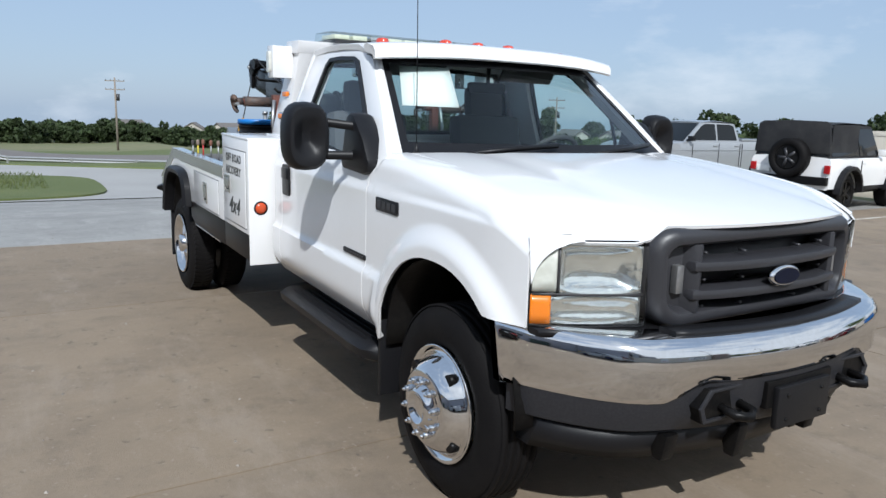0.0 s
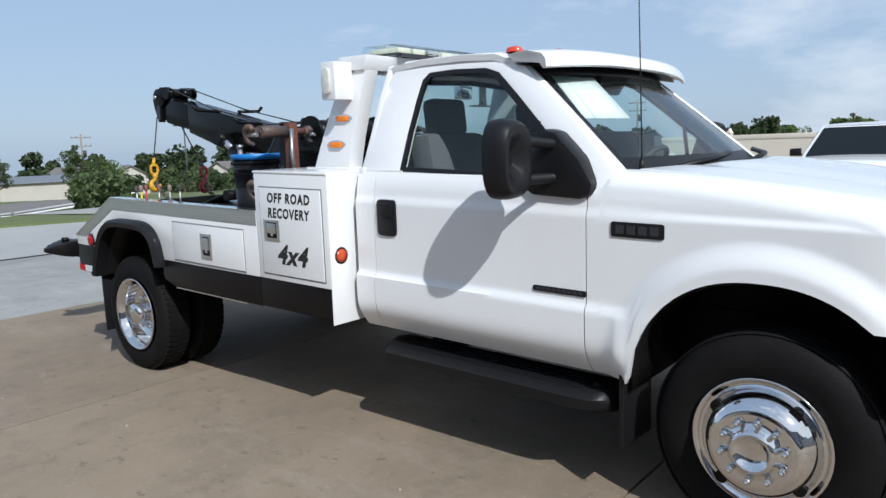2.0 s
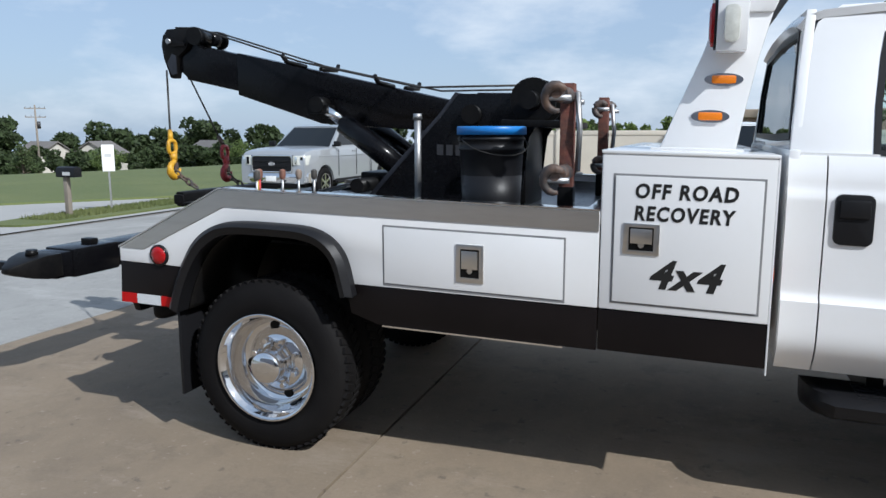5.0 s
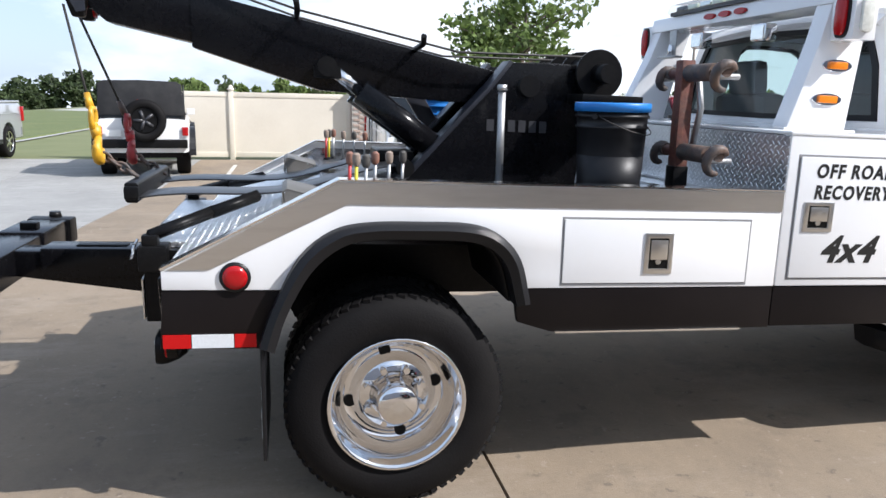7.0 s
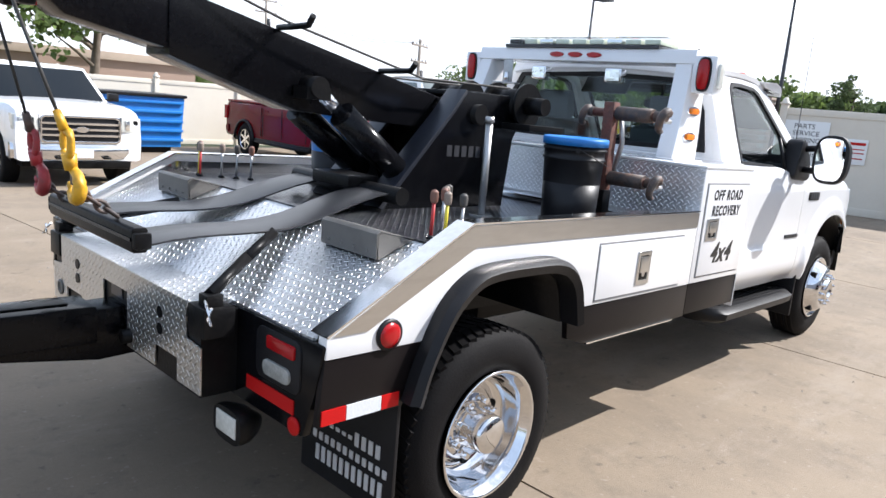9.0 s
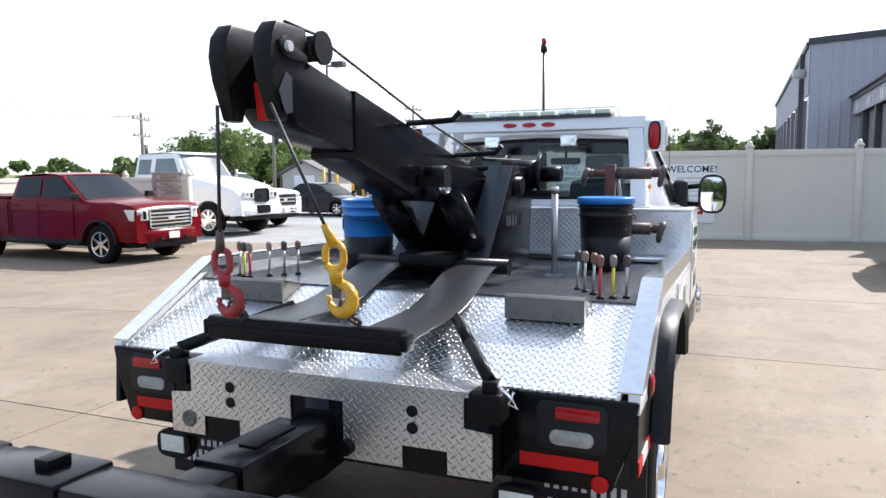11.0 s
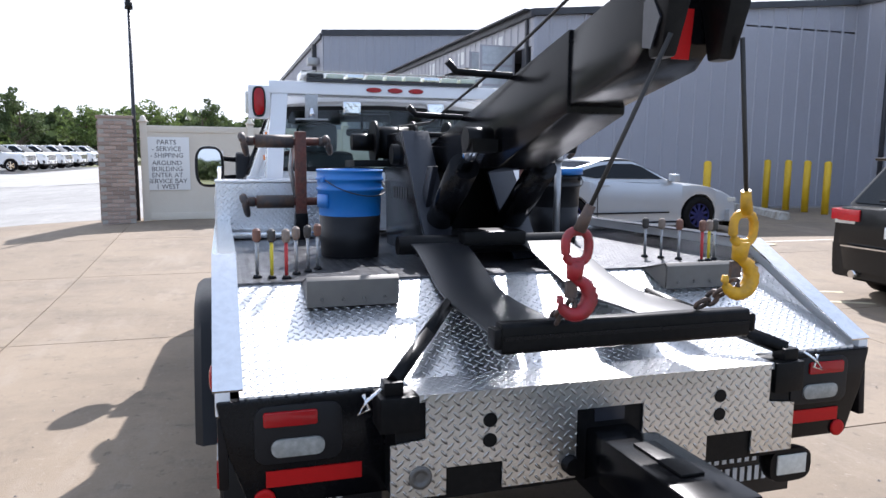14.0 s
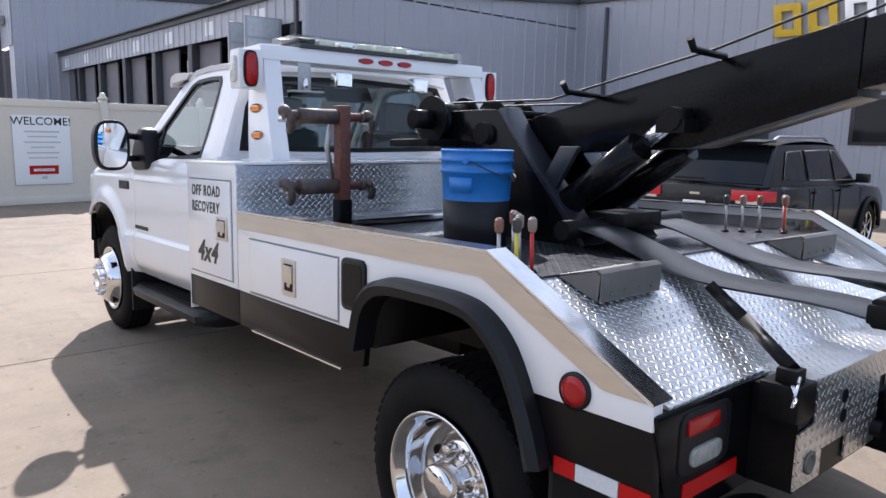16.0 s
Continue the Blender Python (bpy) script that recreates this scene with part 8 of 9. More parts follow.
def brick_pillar(x, y, w, z0, h, turn, label):
    p = thing("brick_pillar", label, "pillar", "brick gate pillars", (x, y, z0), turn)
    part("core", boxed(-w / 2 + 0.012, w / 2 - 0.012, -w / 2 + 0.012, w / 2 - 0.012, 0, h), MORTAR, p)
    part("cap_stone", boxed(-w / 2 - 0.02, w / 2 + 0.02, -w / 2 - 0.02, w / 2 + 0.02, h, h + 0.05), BRICK, p, bevel=0.01)
    # one brick mesh shared by all
    L, H, T = 0.194, 0.066, 0.02
    base = bmesh.new()
    box(base, -L / 2, L / 2, -T / 2, T / 2, -H / 2, H / 2)
    soft_edges(base, 0.004, 1)
    bmesh.ops.recalc_face_normals(base, faces=base.faces)
    me = bpy.data.meshes.get("brick")
    if me is None:
        me = bpy.data.meshes.new("brick")
        base.to_mesh(me)
        me.materials.append(BRICK)
    base.free()
    n = int(w / 0.2)
    rows_ = int(h / 0.078)
    count = 0
    for side in range(4):
        if side == 1 and x > 13.5:
            continue
        for r in range(rows_):
            for i in range(n + (r % 2)):
                xx = -w / 2 + w / n * (i + (0.5 if r % 2 == 0 else 0.0))
                if abs(xx) > w / 2 - 0.05:
                    continue
                count += 1
                if count > 290:
                    return p
                b = new("brick", me)
                b.parent = p
                a = side * 90
                b.matrix_local = Matrix.Rotation(radians(a), 4, "Z") @ Matrix.Translation((xx, -w / 2 + 0.004, 0.04 + 0.078 * r))
    return p


def panel_sign(name, label, pos, turn, w, h, rows_, group=""):
    """A flat printed board; rows_: (text, size, y) or (None, width, y, height) for plain bars."""
    s = thing(name, label, "sign", group, pos, turn)
    bd = part("board", boxed(-w / 2, w / 2, -0.006, 0.0, -h / 2, h / 2), PAPER, s, bevel=0.001)
    face = Matrix.Translation((0, -0.0075, 0)) @ Matrix.Rotation(radians(90), 4, "X")
    for r in rows_:
        if r[0]:
            lettering("text_line", r[0], r[1], face @ Matrix.Translation((0, r[2], 0)), INK, s, depth=0.0005, align="CENTER", bold=r[3] if len(r) > 3 else 0)
        else:
            part("text_bar", boxed(-r[1] / 2, r[1] / 2, -0.0085, -0.006, r[2] - r[3] / 2, r[2] + r[3] / 2), r[4] if len(r) > 4 else BAR, s)
    return s


GX0, GX1 = Vector((12.68, 2.55, 0)), Vector((13.95, -5.62, 0))
gd = (GX1 - GX0)
gt = math.degrees(math.atan2(gd.y, gd.x))


def on_gate(k, z, off=0.05):
    q = GX0 + gd * k
    nrm = Vector((gd.y, -gd.x, 0)).normalized()
    return (q.x + nrm.x * off, q.y + nrm.y * off, z)


panel_sign("parts_sign", "white board with black directions on the gate", on_gate(0.05, 1.27, 0.035), gt, 0.86, 1.05, [("PARTS", 0.13, 0.38), ("- SERVICE", 0.13, 0.25), ("- SHIPPING", 0.13, 0.12), ("AROUND", 0.13, -0.03), ("BUILDING", 0.13, -0.15), ("ENTER AT", 0.13, -0.27), ("SERVICE BAY", 0.13, -0.39), ("1 WEST", 0.13, -0.50)], "gate signs")
panel_sign("notice", "small white and pink notice on the gate", on_gate(0.162, 1.30, 0.035), gt, 0.34, 0.46, [(None, 0.28, 0.15, 0.05, REDREFL), (None, 0.26, 0.05, 0.02, REDREFL), (None, 0.26, -0.02, 0.02, REDREFL), (None, 0.24, -0.12, 0.02, REDREFL)], "gate signs")
panel_sign("welcome_sign", "white welcome board with black lettering", on_gate(0.362, 1.12, 0.035), gt, 0.98, 1.24, [("WELCOME!", 0.20, 0.45, 0.0015), (None, 0.6, 0.33, 0.03), (None, 0.5, 0.24, 0.025), (None, 0.62, 0.14, 0.025), (None, 0.4, 0.05, 0.025), (None, 0.55, -0.05, 0.025), (None, 0.5, -0.14, 0.025), (None, 0.5, -0.36, 0.16, REDREFL), (None, 0.36, -0.36, 0.05, PAPER), (None, 0.1, -0.5, 0.05)], "gate signs")
gp = thing("beacon_pole", "slim dark pole with a red beacon", "pole", at=(12.75, 2.72, 0.1))
part("pole", rodded((0, 0, 0), (0, 0, 4.15), 0.045, 0.03, 10), GREYPL, gp)
part("beacon_base", rodded((0, 0, 4.12), (0, 0, 4.28), 0.075, 0.07, 12), BLACKPL, gp)
part("beacon", rodded((0, 0, 4.28), (0, 0, 4.42), 0.055, 0.05, 12), REDL, gp)

# grey metal building: end wall, bay wall, wing
BX, BY, TOP = 13.9, -6.3, 4.85


def ribbed(name, p0, p1, z0, tops, label, parent, rib=0.46):
    """Metal siding from p0 to p1 with upright ribs; tops: height at both ends."""
    p0, p1 = Vector((*p0, 0)), Vector((*p1, 0))
    d = p1 - p0
    n = int(d.length / rib)
    nrm = Vector((d.y, -d.x, 0)).normalized()
    bm = bmesh.new()
    rows = []
    for i in range(n):
        for f, o in ((0.0, 0), (0.80, 0), (0.85, 0.028), (0.95, 0.028)):
            t = (i + f) / n
            q = p0 + d * t + nrm * o
            zt = tops[0] + (tops[1] - tops[0]) * t
            rows.append([(q.x, q.y, z0), (q.x, q.y, zt)])
    rows.append([(p1.x, p1.y, z0), (p1.x, p1.y, tops[1])])
    skin(bm, rows, smooth=False)
    return part(name, bm, SIDING, parent, label, solid=0.05)


# opaque door panes with their pale reflection put into the colour
LENSPANE = material("reflection_pale_glazing", (0.50, 0.53, 0.56), 0.15, grain=(9, (0.36, 0.39, 0.42), 0.6), coat=0.4)
bld = thing("metal_building", "grey metal workshop building with open bays", "building")
ribbed("end_wall", (BX, BY), (BX, -16.2), 0, (TOP, 5.75), "grey ribbed siding", bld)
ribbed("wing_wall", (BX + 0.05, -16.2), (-14, -16.2), 0, (5.75, 4.6), "", bld)
part("eave_trim", tilted(bmesh.new(), Matrix.Translation((BX, BY + 0.1, TOP)) @ Matrix.Rotation(-math.atan2(0.9, 9.9), 4, "X"), -0.12, 0.14, -10.0, 0.0, 0.0, 0.16), TRIM, bld)
part("wing_trim", tilted(bmesh.new(), Matrix.Translation((BX, -16.2, 5.75)) @ Matrix.Rotation(-math.atan2(1.15, 27.9), 4, "Y"), -28, 0.1, -0.12, 0.14, 0.0, 0.16), TRIM, bld)
part("corner_trim", boxed(BX - 0.05, BX + 0.10, BY - 0.06, BY + 0.05, 0, TOP), SIDING, bld, bevel=0.01)
part("roof", prismed([(BX, TOP + 0.12), (BX, TOP + 0.16), (40, TOP + 0.16), (40, TOP + 0.12)], -16.2, BY + 0.3), TRIM, bld)
part("gutter", boxed(BX - 0.1, 40, BY + 0.02, BY + 0.16, TOP - 0.04, TOP + 0.12), TRIM, bld, bevel=0.02)
part("downspout", boxed(BX + 0.25, BX + 0.36, BY + 0.02, BY + 0.12, 0, TOP), TRIM, bld, bevel=0.01)
ribbed("bay_header", (40, BY), (BX, BY), 4.15, (TOP, TOP), "", bld)
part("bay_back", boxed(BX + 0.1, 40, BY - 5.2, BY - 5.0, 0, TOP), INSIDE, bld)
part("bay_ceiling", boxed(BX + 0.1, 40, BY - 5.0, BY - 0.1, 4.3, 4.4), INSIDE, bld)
for i in range(8):
    x = BX + 0.45 + 3.3 * i
    # dark trim colour on the posts stands in for the shade they are in
    part("bay_post", boxed(x, x + 0.34, BY - 0.35, BY - 0.0, 0, 4.16), TRIM, bld, bevel=0.01)
    if i:
        sh_door = part("bay_door", boxed(x + 1.75, x + 3.28, BY - 0.30, BY - 0.24, 0, 4.14), BAYDOOR, bld, "brown-grey closed bay door")
        for k in range(5):
            part("door_rib", boxed(x + 1.77, x + 3.26, BY - 0.245, BY - 0.225, 0.60 + 0.62 * k, 0.65 + 0.62 * k), BAYDOOR, sh_door)
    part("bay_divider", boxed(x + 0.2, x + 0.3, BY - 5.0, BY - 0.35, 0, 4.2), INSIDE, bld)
    part("bay_number", boxed(x + 1.5, x + 2.1, BY + 0.035, BY + 0.05, 4.28, 4.66), PAPER, bld)
    part("door_track", boxed(x + 0.58, x + 0.66, BY - 0.2, BY - 0.1, 0, 3.7), GALV, bld)
    if i == 0:
        for xa, ya, yb in ((x + 0.66, BY + 0.05, BY + 1.02), (x + 1.95, BY + 0.05, BY + 0.86)):
            dr = part("open_door", boxed(xa, xa + 0.06, ya, yb, 1.7, 4.28), SIDING, bld, "pale glazed door leaf swung open", 0.01)
            for k in range(5):
                part("door_pane", boxed(xa - 0.006, xa + 0.066, ya + 0.07, yb - 0.07, 1.80 + 0.50 * k, 2.24 + 0.50 * k), LENSPANE, dr)
        part("wall_lamp", boxed(BX + 2.4, BX + 2.7, BY + 0.05, BY + 0.35, 4.0, 4.15), TRIM, bld, bevel=0.02)
# sign above the wing as plain shapes, vent
WY = -16.2
for k, (x, c) in enumerate(((7.05, YELLOW), (6.2, YELLOW), (5.35, BRUSHED), (4.5, BRUSHED), (3.65, BRUSHED))):
    part("sign_shape", ring([(x - 0.38, WY + 0.10, 4.15), (x + 0.30, WY + 0.10, 4.15), (x + 0.40, WY + 0.10, 4.95), (x - 0.28, WY + 0.10, 4.95)], [(x - 0.17, WY + 0.10, 4.33), (x + 0.12, WY + 0.10, 4.33), (x + 0.18, WY + 0.10, 4.77), (x - 0.1, WY + 0.10, 4.77)], (0, 0.08, 0)), c, bld, "yellow and silver sign shape", 0.015)
vent = part("wall_vent", boxed(8.87, 9.5, WY + 0.03, WY + 0.09, 2.38, 2.95), GALV, bld, "louvred vent", 0.01)
for k in range(6):
    part("slat", tilted(bmesh.new(), Matrix.Translation((9.185, WY + 0.10, 2.44 + 0.09 * k)) @ Matrix.Rotation(0.6, 4, "X"), -0.27, 0.27, -0.03, 0.03, -0.004, 0.004), GALV, vent)
part("pipe", rodded((12.66, WY + 0.15, 0), (12.66, WY + 0.15, 5.5), 0.06, 0.06, 10), TRIM, bld)
win = part("office_window", boxed(3.3, 5.38, WY + 0.03, WY + 0.08, 1.5, 2.66), GREYPL, bld, "", 0.01)
part("pane", boxed(3.4, 5.28, WY + 0.075, WY + 0.085, 1.58, 2.56), DARKGLASS, win)
# second workshop beyond
b2 = thing("metal_building", "second grey metal workshop further along the yard", "building")
ribbed("end_wall", (37, -4.3), (37, -22), 0, (7.6, 8.6), "", b2)
ribbed("bay_wall", (75, -4.3), (37, -4.3), 5.2, (7.6, 7.6), "", b2)
part("eave_trim", tilted(bmesh.new(), Matrix.Translation((37, -4.2, 7.6)) @ Matrix.Rotation(-math.atan2(1.0, 17.7), 4, "X"), -0.15, 0.2, -17.8, 0.0, 0.0, 0.3), TRIM, b2)
part("gutter", boxed(37, 75, -4.3, -4.1, 7.5, 7.75), TRIM, b2)
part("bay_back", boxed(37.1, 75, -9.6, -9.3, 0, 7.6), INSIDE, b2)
for i in range(9):
    part("bay_post", boxed(37 + 4.6 * i, 38.0 + 4.6 * i, -4.7, -4.3, 0, 5.3), SIDING if i == 0 else BAYDOOR, b2)
part("floodlight", boxed(38.2, 38.9, -4.2, -3.6, 6.2, 6.6), GALV, b2, "", 0.03)
part("downspout", boxed(39.6, 39.9, -4.25, -4.0, 0, 7.5), TRIM, b2)
# green electric box and bollards by the wall
eb = thing("electrical_cabinet", "dark green steel electrical cabinet by the wall", "cabinet", at=(8.0, -15.2, 0.12))
part("body", boxed(-0.9, 0.9, -0.5, 0.5, 0, 1.9), material("dark_green_paint", (0.03, 0.05, 0.04), 0.5), eb, "", 0.02)
part("door", boxed(-0.8, 0.8, 0.495, 0.515, 0.1, 1.8), bpy.data.materials["dark_green_paint"], eb, "", 0.005)


def bollard(x, y, h=1.15, group="yellow bollards"):
    z = height(x, y)
    b = thing("bollard", "yellow painted steel bollard", "bollard", group, (x, y, z))
    part("pipe", rodded((0, 0, -0.02), (0, 0, h), 0.085, 0.085, 16), YELLOW, b)
    part("dome", lathe(bmesh.new(), [(h, 0.085), (h + 0.03, 0.07), (h + 0.05, 0.04), (h + 0.055, 0.01)], (0, 0, 0), "z", 16, caps=(False, True)), YELLOW, b, smooth=True)


for x, y in ((11.14, -9.4), (13.4, -13.0), (12.7, -13.05), (12.1, -13.1), (11.5, -13.15)):
    bollard(x, y, 1.25)
for x, y in ((35, 22.2), (35, 21.3), (35, 20.2), (35, 19.5), (48, 19.0), (48, 17.9), (48, 17.2), (48, 16.5), (48, 15.9), (48, 15.2)):
    bollard(x, y, 2.1, "far yellow bollards")
brick_pillar(12.55, 3.05, 0.62, 0.05, 2.08, gt + 90, "pale brick gate pillar with a cap")
tiled = brick_pillar(14.15, -6.0, 0.62, 0.12, 2.2, gt + 90, "pale brick gate pillar with small tiles")
for y, z in ((0.15, 1.50), (0.0, 1.50), (-0.15, 1.50), (-0.06, 1.72)):
    part("tile", boxed(-0.345, -0.315, y - 0.05, y + 0.05, z - 0.05, z + 0.05), TRIM, tiled, "small dark tile", 0.006)
brick_pillar(11.5, 12.4, 0.62, height(11.5, 12.4), 1.92, gt + 45, "pale brick gate pillar beside parked pickups")
brick_pillar(1.65, 17.6, 0.6, height(1.65, 17.6), 1.95, 0, "pale brick fence pillar")

# low brown building behind the fence, blue bin, far shed
bb = thing("brown_building", "low brown stucco building with a flat roof", "building", at=(4.6, 40, -2.7))
part("wall", boxed(0, 15, 0, 9, 0, 5.0), STUCCO, bb)
part("parapet", boxed(-0.25, 15.25, -0.25, 9.25, 5.0, 5.45), material("tan_trim", (0.38, 0.30, 0.23), 0.85, wear=(1, (0.3, 0.24, 0.19), 0.6)), bb, "", 0.03)
part("pilaster", boxed(6.2, 7.2, -0.2, 0, 0, 5.0), STUCCO, bb)
dp = thing("dumpster", "blue steel waste container with ribbed sides", "waste container", at=(5.75, 16.2, height(5.75, 16.2)))
part("box", prismed([(-1.02, 0.15), (-1.12, 1.42), (1.12, 1.42), (1.02, 0.15)], -0.8, 0.8), BLUEPL, dp, "", 0.02)
for k in range(5):
    part("rib", boxed(-1.06, 1.06, -0.86, -0.80, 0.30 + 0.235 * k, 0.37 + 0.235 * k), BLUEPL, dp, "", 0.015)
part("rim", boxed(-1.16, 1.16, -0.86, 0.84, 1.40, 1.48), BLACKPL, dp, "black lid", 0.02)
part("skids", boxed(-0.8, 0.8, -0.7, 0.7, 0.0, 0.15), BLACKM, dp)
sh = thing("shed", "small pale shed with a grey gabled roof", "building", at=(44, 31.5, -0.35))
part("wall", prism(bmesh.new(), [(-4, 0), (-4, 1.85), (-2, 2.75), (0, 1.85), (0, 0)], 0, 6, "x"), HOUSEWALL, sh)
for a, b in (((-4.35, 1.74), (-2, 2.82)), ((0.35, 1.74), (-2, 2.82))):
    part("roof", prism(bmesh.new(), [a, b, (b[0], b[1] + 0.12), (a[0], a[1] + 0.12)], -0.3, 6.3, "x"), ROOFING, sh)
part("door", boxed(-0.04, 0.0, -2.9, -1.1, 0.0, 1.75), PAPER, sh)


# lamp posts and power poles
def lamp_post(x, y, h, label="dark lot light pole with a box lamp", two=False):
    p = thing("light_pole", label, "street lamp", "lot light poles", (x, y, far_height(x, y)), 0)
    part("pole", rodded((0, 0, 0), (0, 0, h), 0.10, 0.06, 10), TRIM, p)
    for s in ((-1, 1) if two else (-1,)):
        part("arm", boxed(-0.03, 0.03, min(0, s * 0.5), max(0, s * 0.5), h - 0.12, h - 0.04), TRIM, p)
        part("lamp_head", boxed(-0.22, 0.22, min(s * 0.35, s * 1.0), max(s * 0.35, s * 1.0), h - 0.16, h + 0.10), TRIM, p, "", 0.03)
    part("base", rodded((0, 0, 0), (0, 0, 0.7), 0.28, 0.26, 14), JOINT, p)


lamp_post(28.6, 17.9, 7.3)
lamp_post(-62, 36.8, 8.0, "thin grey street light pole", False)


def power_pole(x, y, h, turn):
    p = thing("utility_pole", "weathered wooden utility pole with crossarm", "utility pole", "utility poles", (x, y, far_height(x, y)), turn)
    part("pole", rodded((0, 0, 0), (0, 0, h), 0.16, 0.10, 10), WOODPOLE, p)
    for z in (h - 0.5, h - 1.6):
        a = part("crossarm", boxed(-1.2, 1.2, -0.06, 0.06, z, z + 0.12), WOODPOLE, p)
        for k in (-1.1, -0.5, 0.5, 1.1):
            part("insulator", rodded((k, 0, z + 0.12), (k, 0, z + 0.28), 0.04, 0.03, 8), GREYPL, a)
    part("transformer", rodded((0.3, 0, h - 3.0), (0.3, 0, h - 2.1), 0.22, 0.22, 12), GREYPL, p)


POLES = [(-99, 10.6, 9.5, 80), (-92, 40, 9.5, 70), (-78, 68, 9.5, 40), (-40, 95, 9.0, 20), (38, 62, 10.5, 0), (34, 35.5, 6.0, 20), (50, 36.5, 7.4, -20), (64, 29.5, 8.6, -20)]
for x, y, h, t in POLES:
    power_pole(x, y, h, t)
cab = thing("power_lines", "sagging power lines between the poles", "cable")
for (x0, y0, h0, _), (x1, y1, h1, _) in zip(POLES[:-1], POLES[1:]):
    if math.hypot(x1 - x0, y1 - y0) > 45 or x0 < 0:
        continue
    for o in (-1.1, 1.1):
        pts = []
        for i in range(9):
            t = i / 8
            x, y = x0 + (x1 - x0) * t, y0 + (y1 - y0) * t
            pts.append((x + o * 0.3, y + o, far_height(x0, y0) + h0 - 0.2 + (far_height(x1, y1) + h1 - far_height(x0, y0) - h0) * t - 1.2 * (1 - (2 * t - 1) ** 2)))
        part("line", tube(bmesh.new(), pts, 0.018, 4), TRIM, cab)


# ---- plants ----
rng = np.random.default_rng(7)


def leaf_mesh(name, clumps, mat, leaf, per):
    """Small leaves scattered over clumps (x, y, z, radius)."""
    c = np.array(clumps, dtype=float)
    which = np.repeat(np.arange(len(c)), per)
    n = len(which)
    d = rng.normal(size=(n, 3))
    d /= np.linalg.norm(d, axis=1)[:, None]
    rad = c[which, 3] * rng.uniform(0.35, 1.0, n) ** 0.5
    p = c[which, :3] + d * rad[:, None] * np.array([1, 1, 0.8])
    a = rng.normal(size=(n, 3))
    a /= np.linalg.norm(a, axis=1)[:, None]
    b = np.cross(a, rng.normal(size=(n, 3)))
    b /= np.linalg.norm(b, axis=1)[:, None]
    s = leaf * rng.uniform(0.6, 1.5, n)[:, None]
    v = np.stack([p - a * s, p + b * s * 0.6, p + a * s, p - b * s * 0.6], 1).reshape(-1, 3)
    f = np.arange(n * 4).reshape(-1, 4)
    me = bpy.data.meshes.new(name)
    me.from_pydata(v.tolist(), [], f.tolist())
    me.materials.append(mat)
    return me


def build_tree(label, h, spread, mat, leaf, per, seed):
    r = random.Random(seed)
    t = thing("tree", label, "tree", "trees round the lot")
    bm = bmesh.new()
    top = Vector((r.uniform(-0.3, 0.3), r.uniform(-0.3, 0.3), h * 0.72))
    tube(bm, [(0, 0, -0.4), (0.05, 0, h * 0.18), (top.x * 0.4, top.y * 0.4, h * 0.4), top], [h * 0.03, h * 0.024, h * 0.018, h * 0.006], 8)
    clumps = []
    for i in range(16):
        a, z = r.uniform(0, 6.28), h * r.uniform(0.22, 0.66)
        reach = spread * r.uniform(0.45, 1.0) * (1.15 - 0.6 * abs(z / h - 0.45))
        e = Vector((math.cos(a) * reach, math.sin(a) * reach, z + h * r.uniform(0.06, 0.22)))
        tube(bm, [(0, 0, z), e * 0.5 + Vector((0, 0, z * 0.52)), e], [h * 0.011, h * 0.007, h * 0.003], 5)
        clumps.append((*e, spread * r.uniform(0.22, 0.42)))
        clumps.append((*(e * 0.62 + Vector((0, 0, h * 0.2))), spread * r.uniform(0.22, 0.40)))
    for i in range(6):
        clumps.append((r.uniform(-0.3, 0.3) * spread, r.uniform(-0.3, 0.3) * spread, h * r.uniform(0.70, 0.92), spread * r.uniform(0.2, 0.36)))
    part("trunk", bm, BARK, t)
    cr_ = new("crown", leaf_mesh("crown", clumps, mat, leaf, per))
    cr_.parent = t
    return t


KIND = [build_tree("leafy green broadleaf tree", 8.0, 3.0, LEAF, 0.15, 90, 1), build_tree("tall dark green tree", 9.0, 2.2, LEAFDARK, 0.15, 90, 2), build_tree("young light green tree", 6.0, 2.3, LEAF, 0.13, 90, 3)]
SPOTS_EAST = [(11.5, 34, 0, 1.15), (-7.5, 47, 2, 0.42), (-4.5, 50, 1, 0.36), (-2, 47, 2, 0.36), (2.0, 52, 1, 0.36), (44, 47, 0, 0.36), (38, 46, 1, 0.34), (52, 43, 0, 0.9), (50, 45, 0, 0.8), (58, 40, 2, 0.7), (63, 45, 0, 0.5), (70, 40, 1, 0.52), (76, 36, 2, 1.35), (78, 33, 0, 0.95), (24, 56, 2, 0.4), (30, 60, 0, 0.36), (82, 28, 0, 0.75), (86, 22, 1, 1.0), (90, 16, 2, 1.2), (94, 9, 0, 1.05), (95, 3, 1, 0.95)]
SPOTS_WEST = [(-58, 27, 0, 0.5), (-66, 40, 1, 0.55), (-52, 52, 2, 0.55), (-70, 22, 1, 0.5), (-46, 66, 0, 0.45), (-80, 38, 0, 0.5), (-98, 60, 0, 0.55), (-88, 52, 1, 0.5), (-105, 44, 0, 0.55), (-72, 74, 0, 0.5), (-63, 26.5, 1, 0.64), (-66, 29.5, 1, 0.58), (-58, 41, 1, 0.56), (-55, 45.5, 1, 0.5)]
used, first = set(), {}
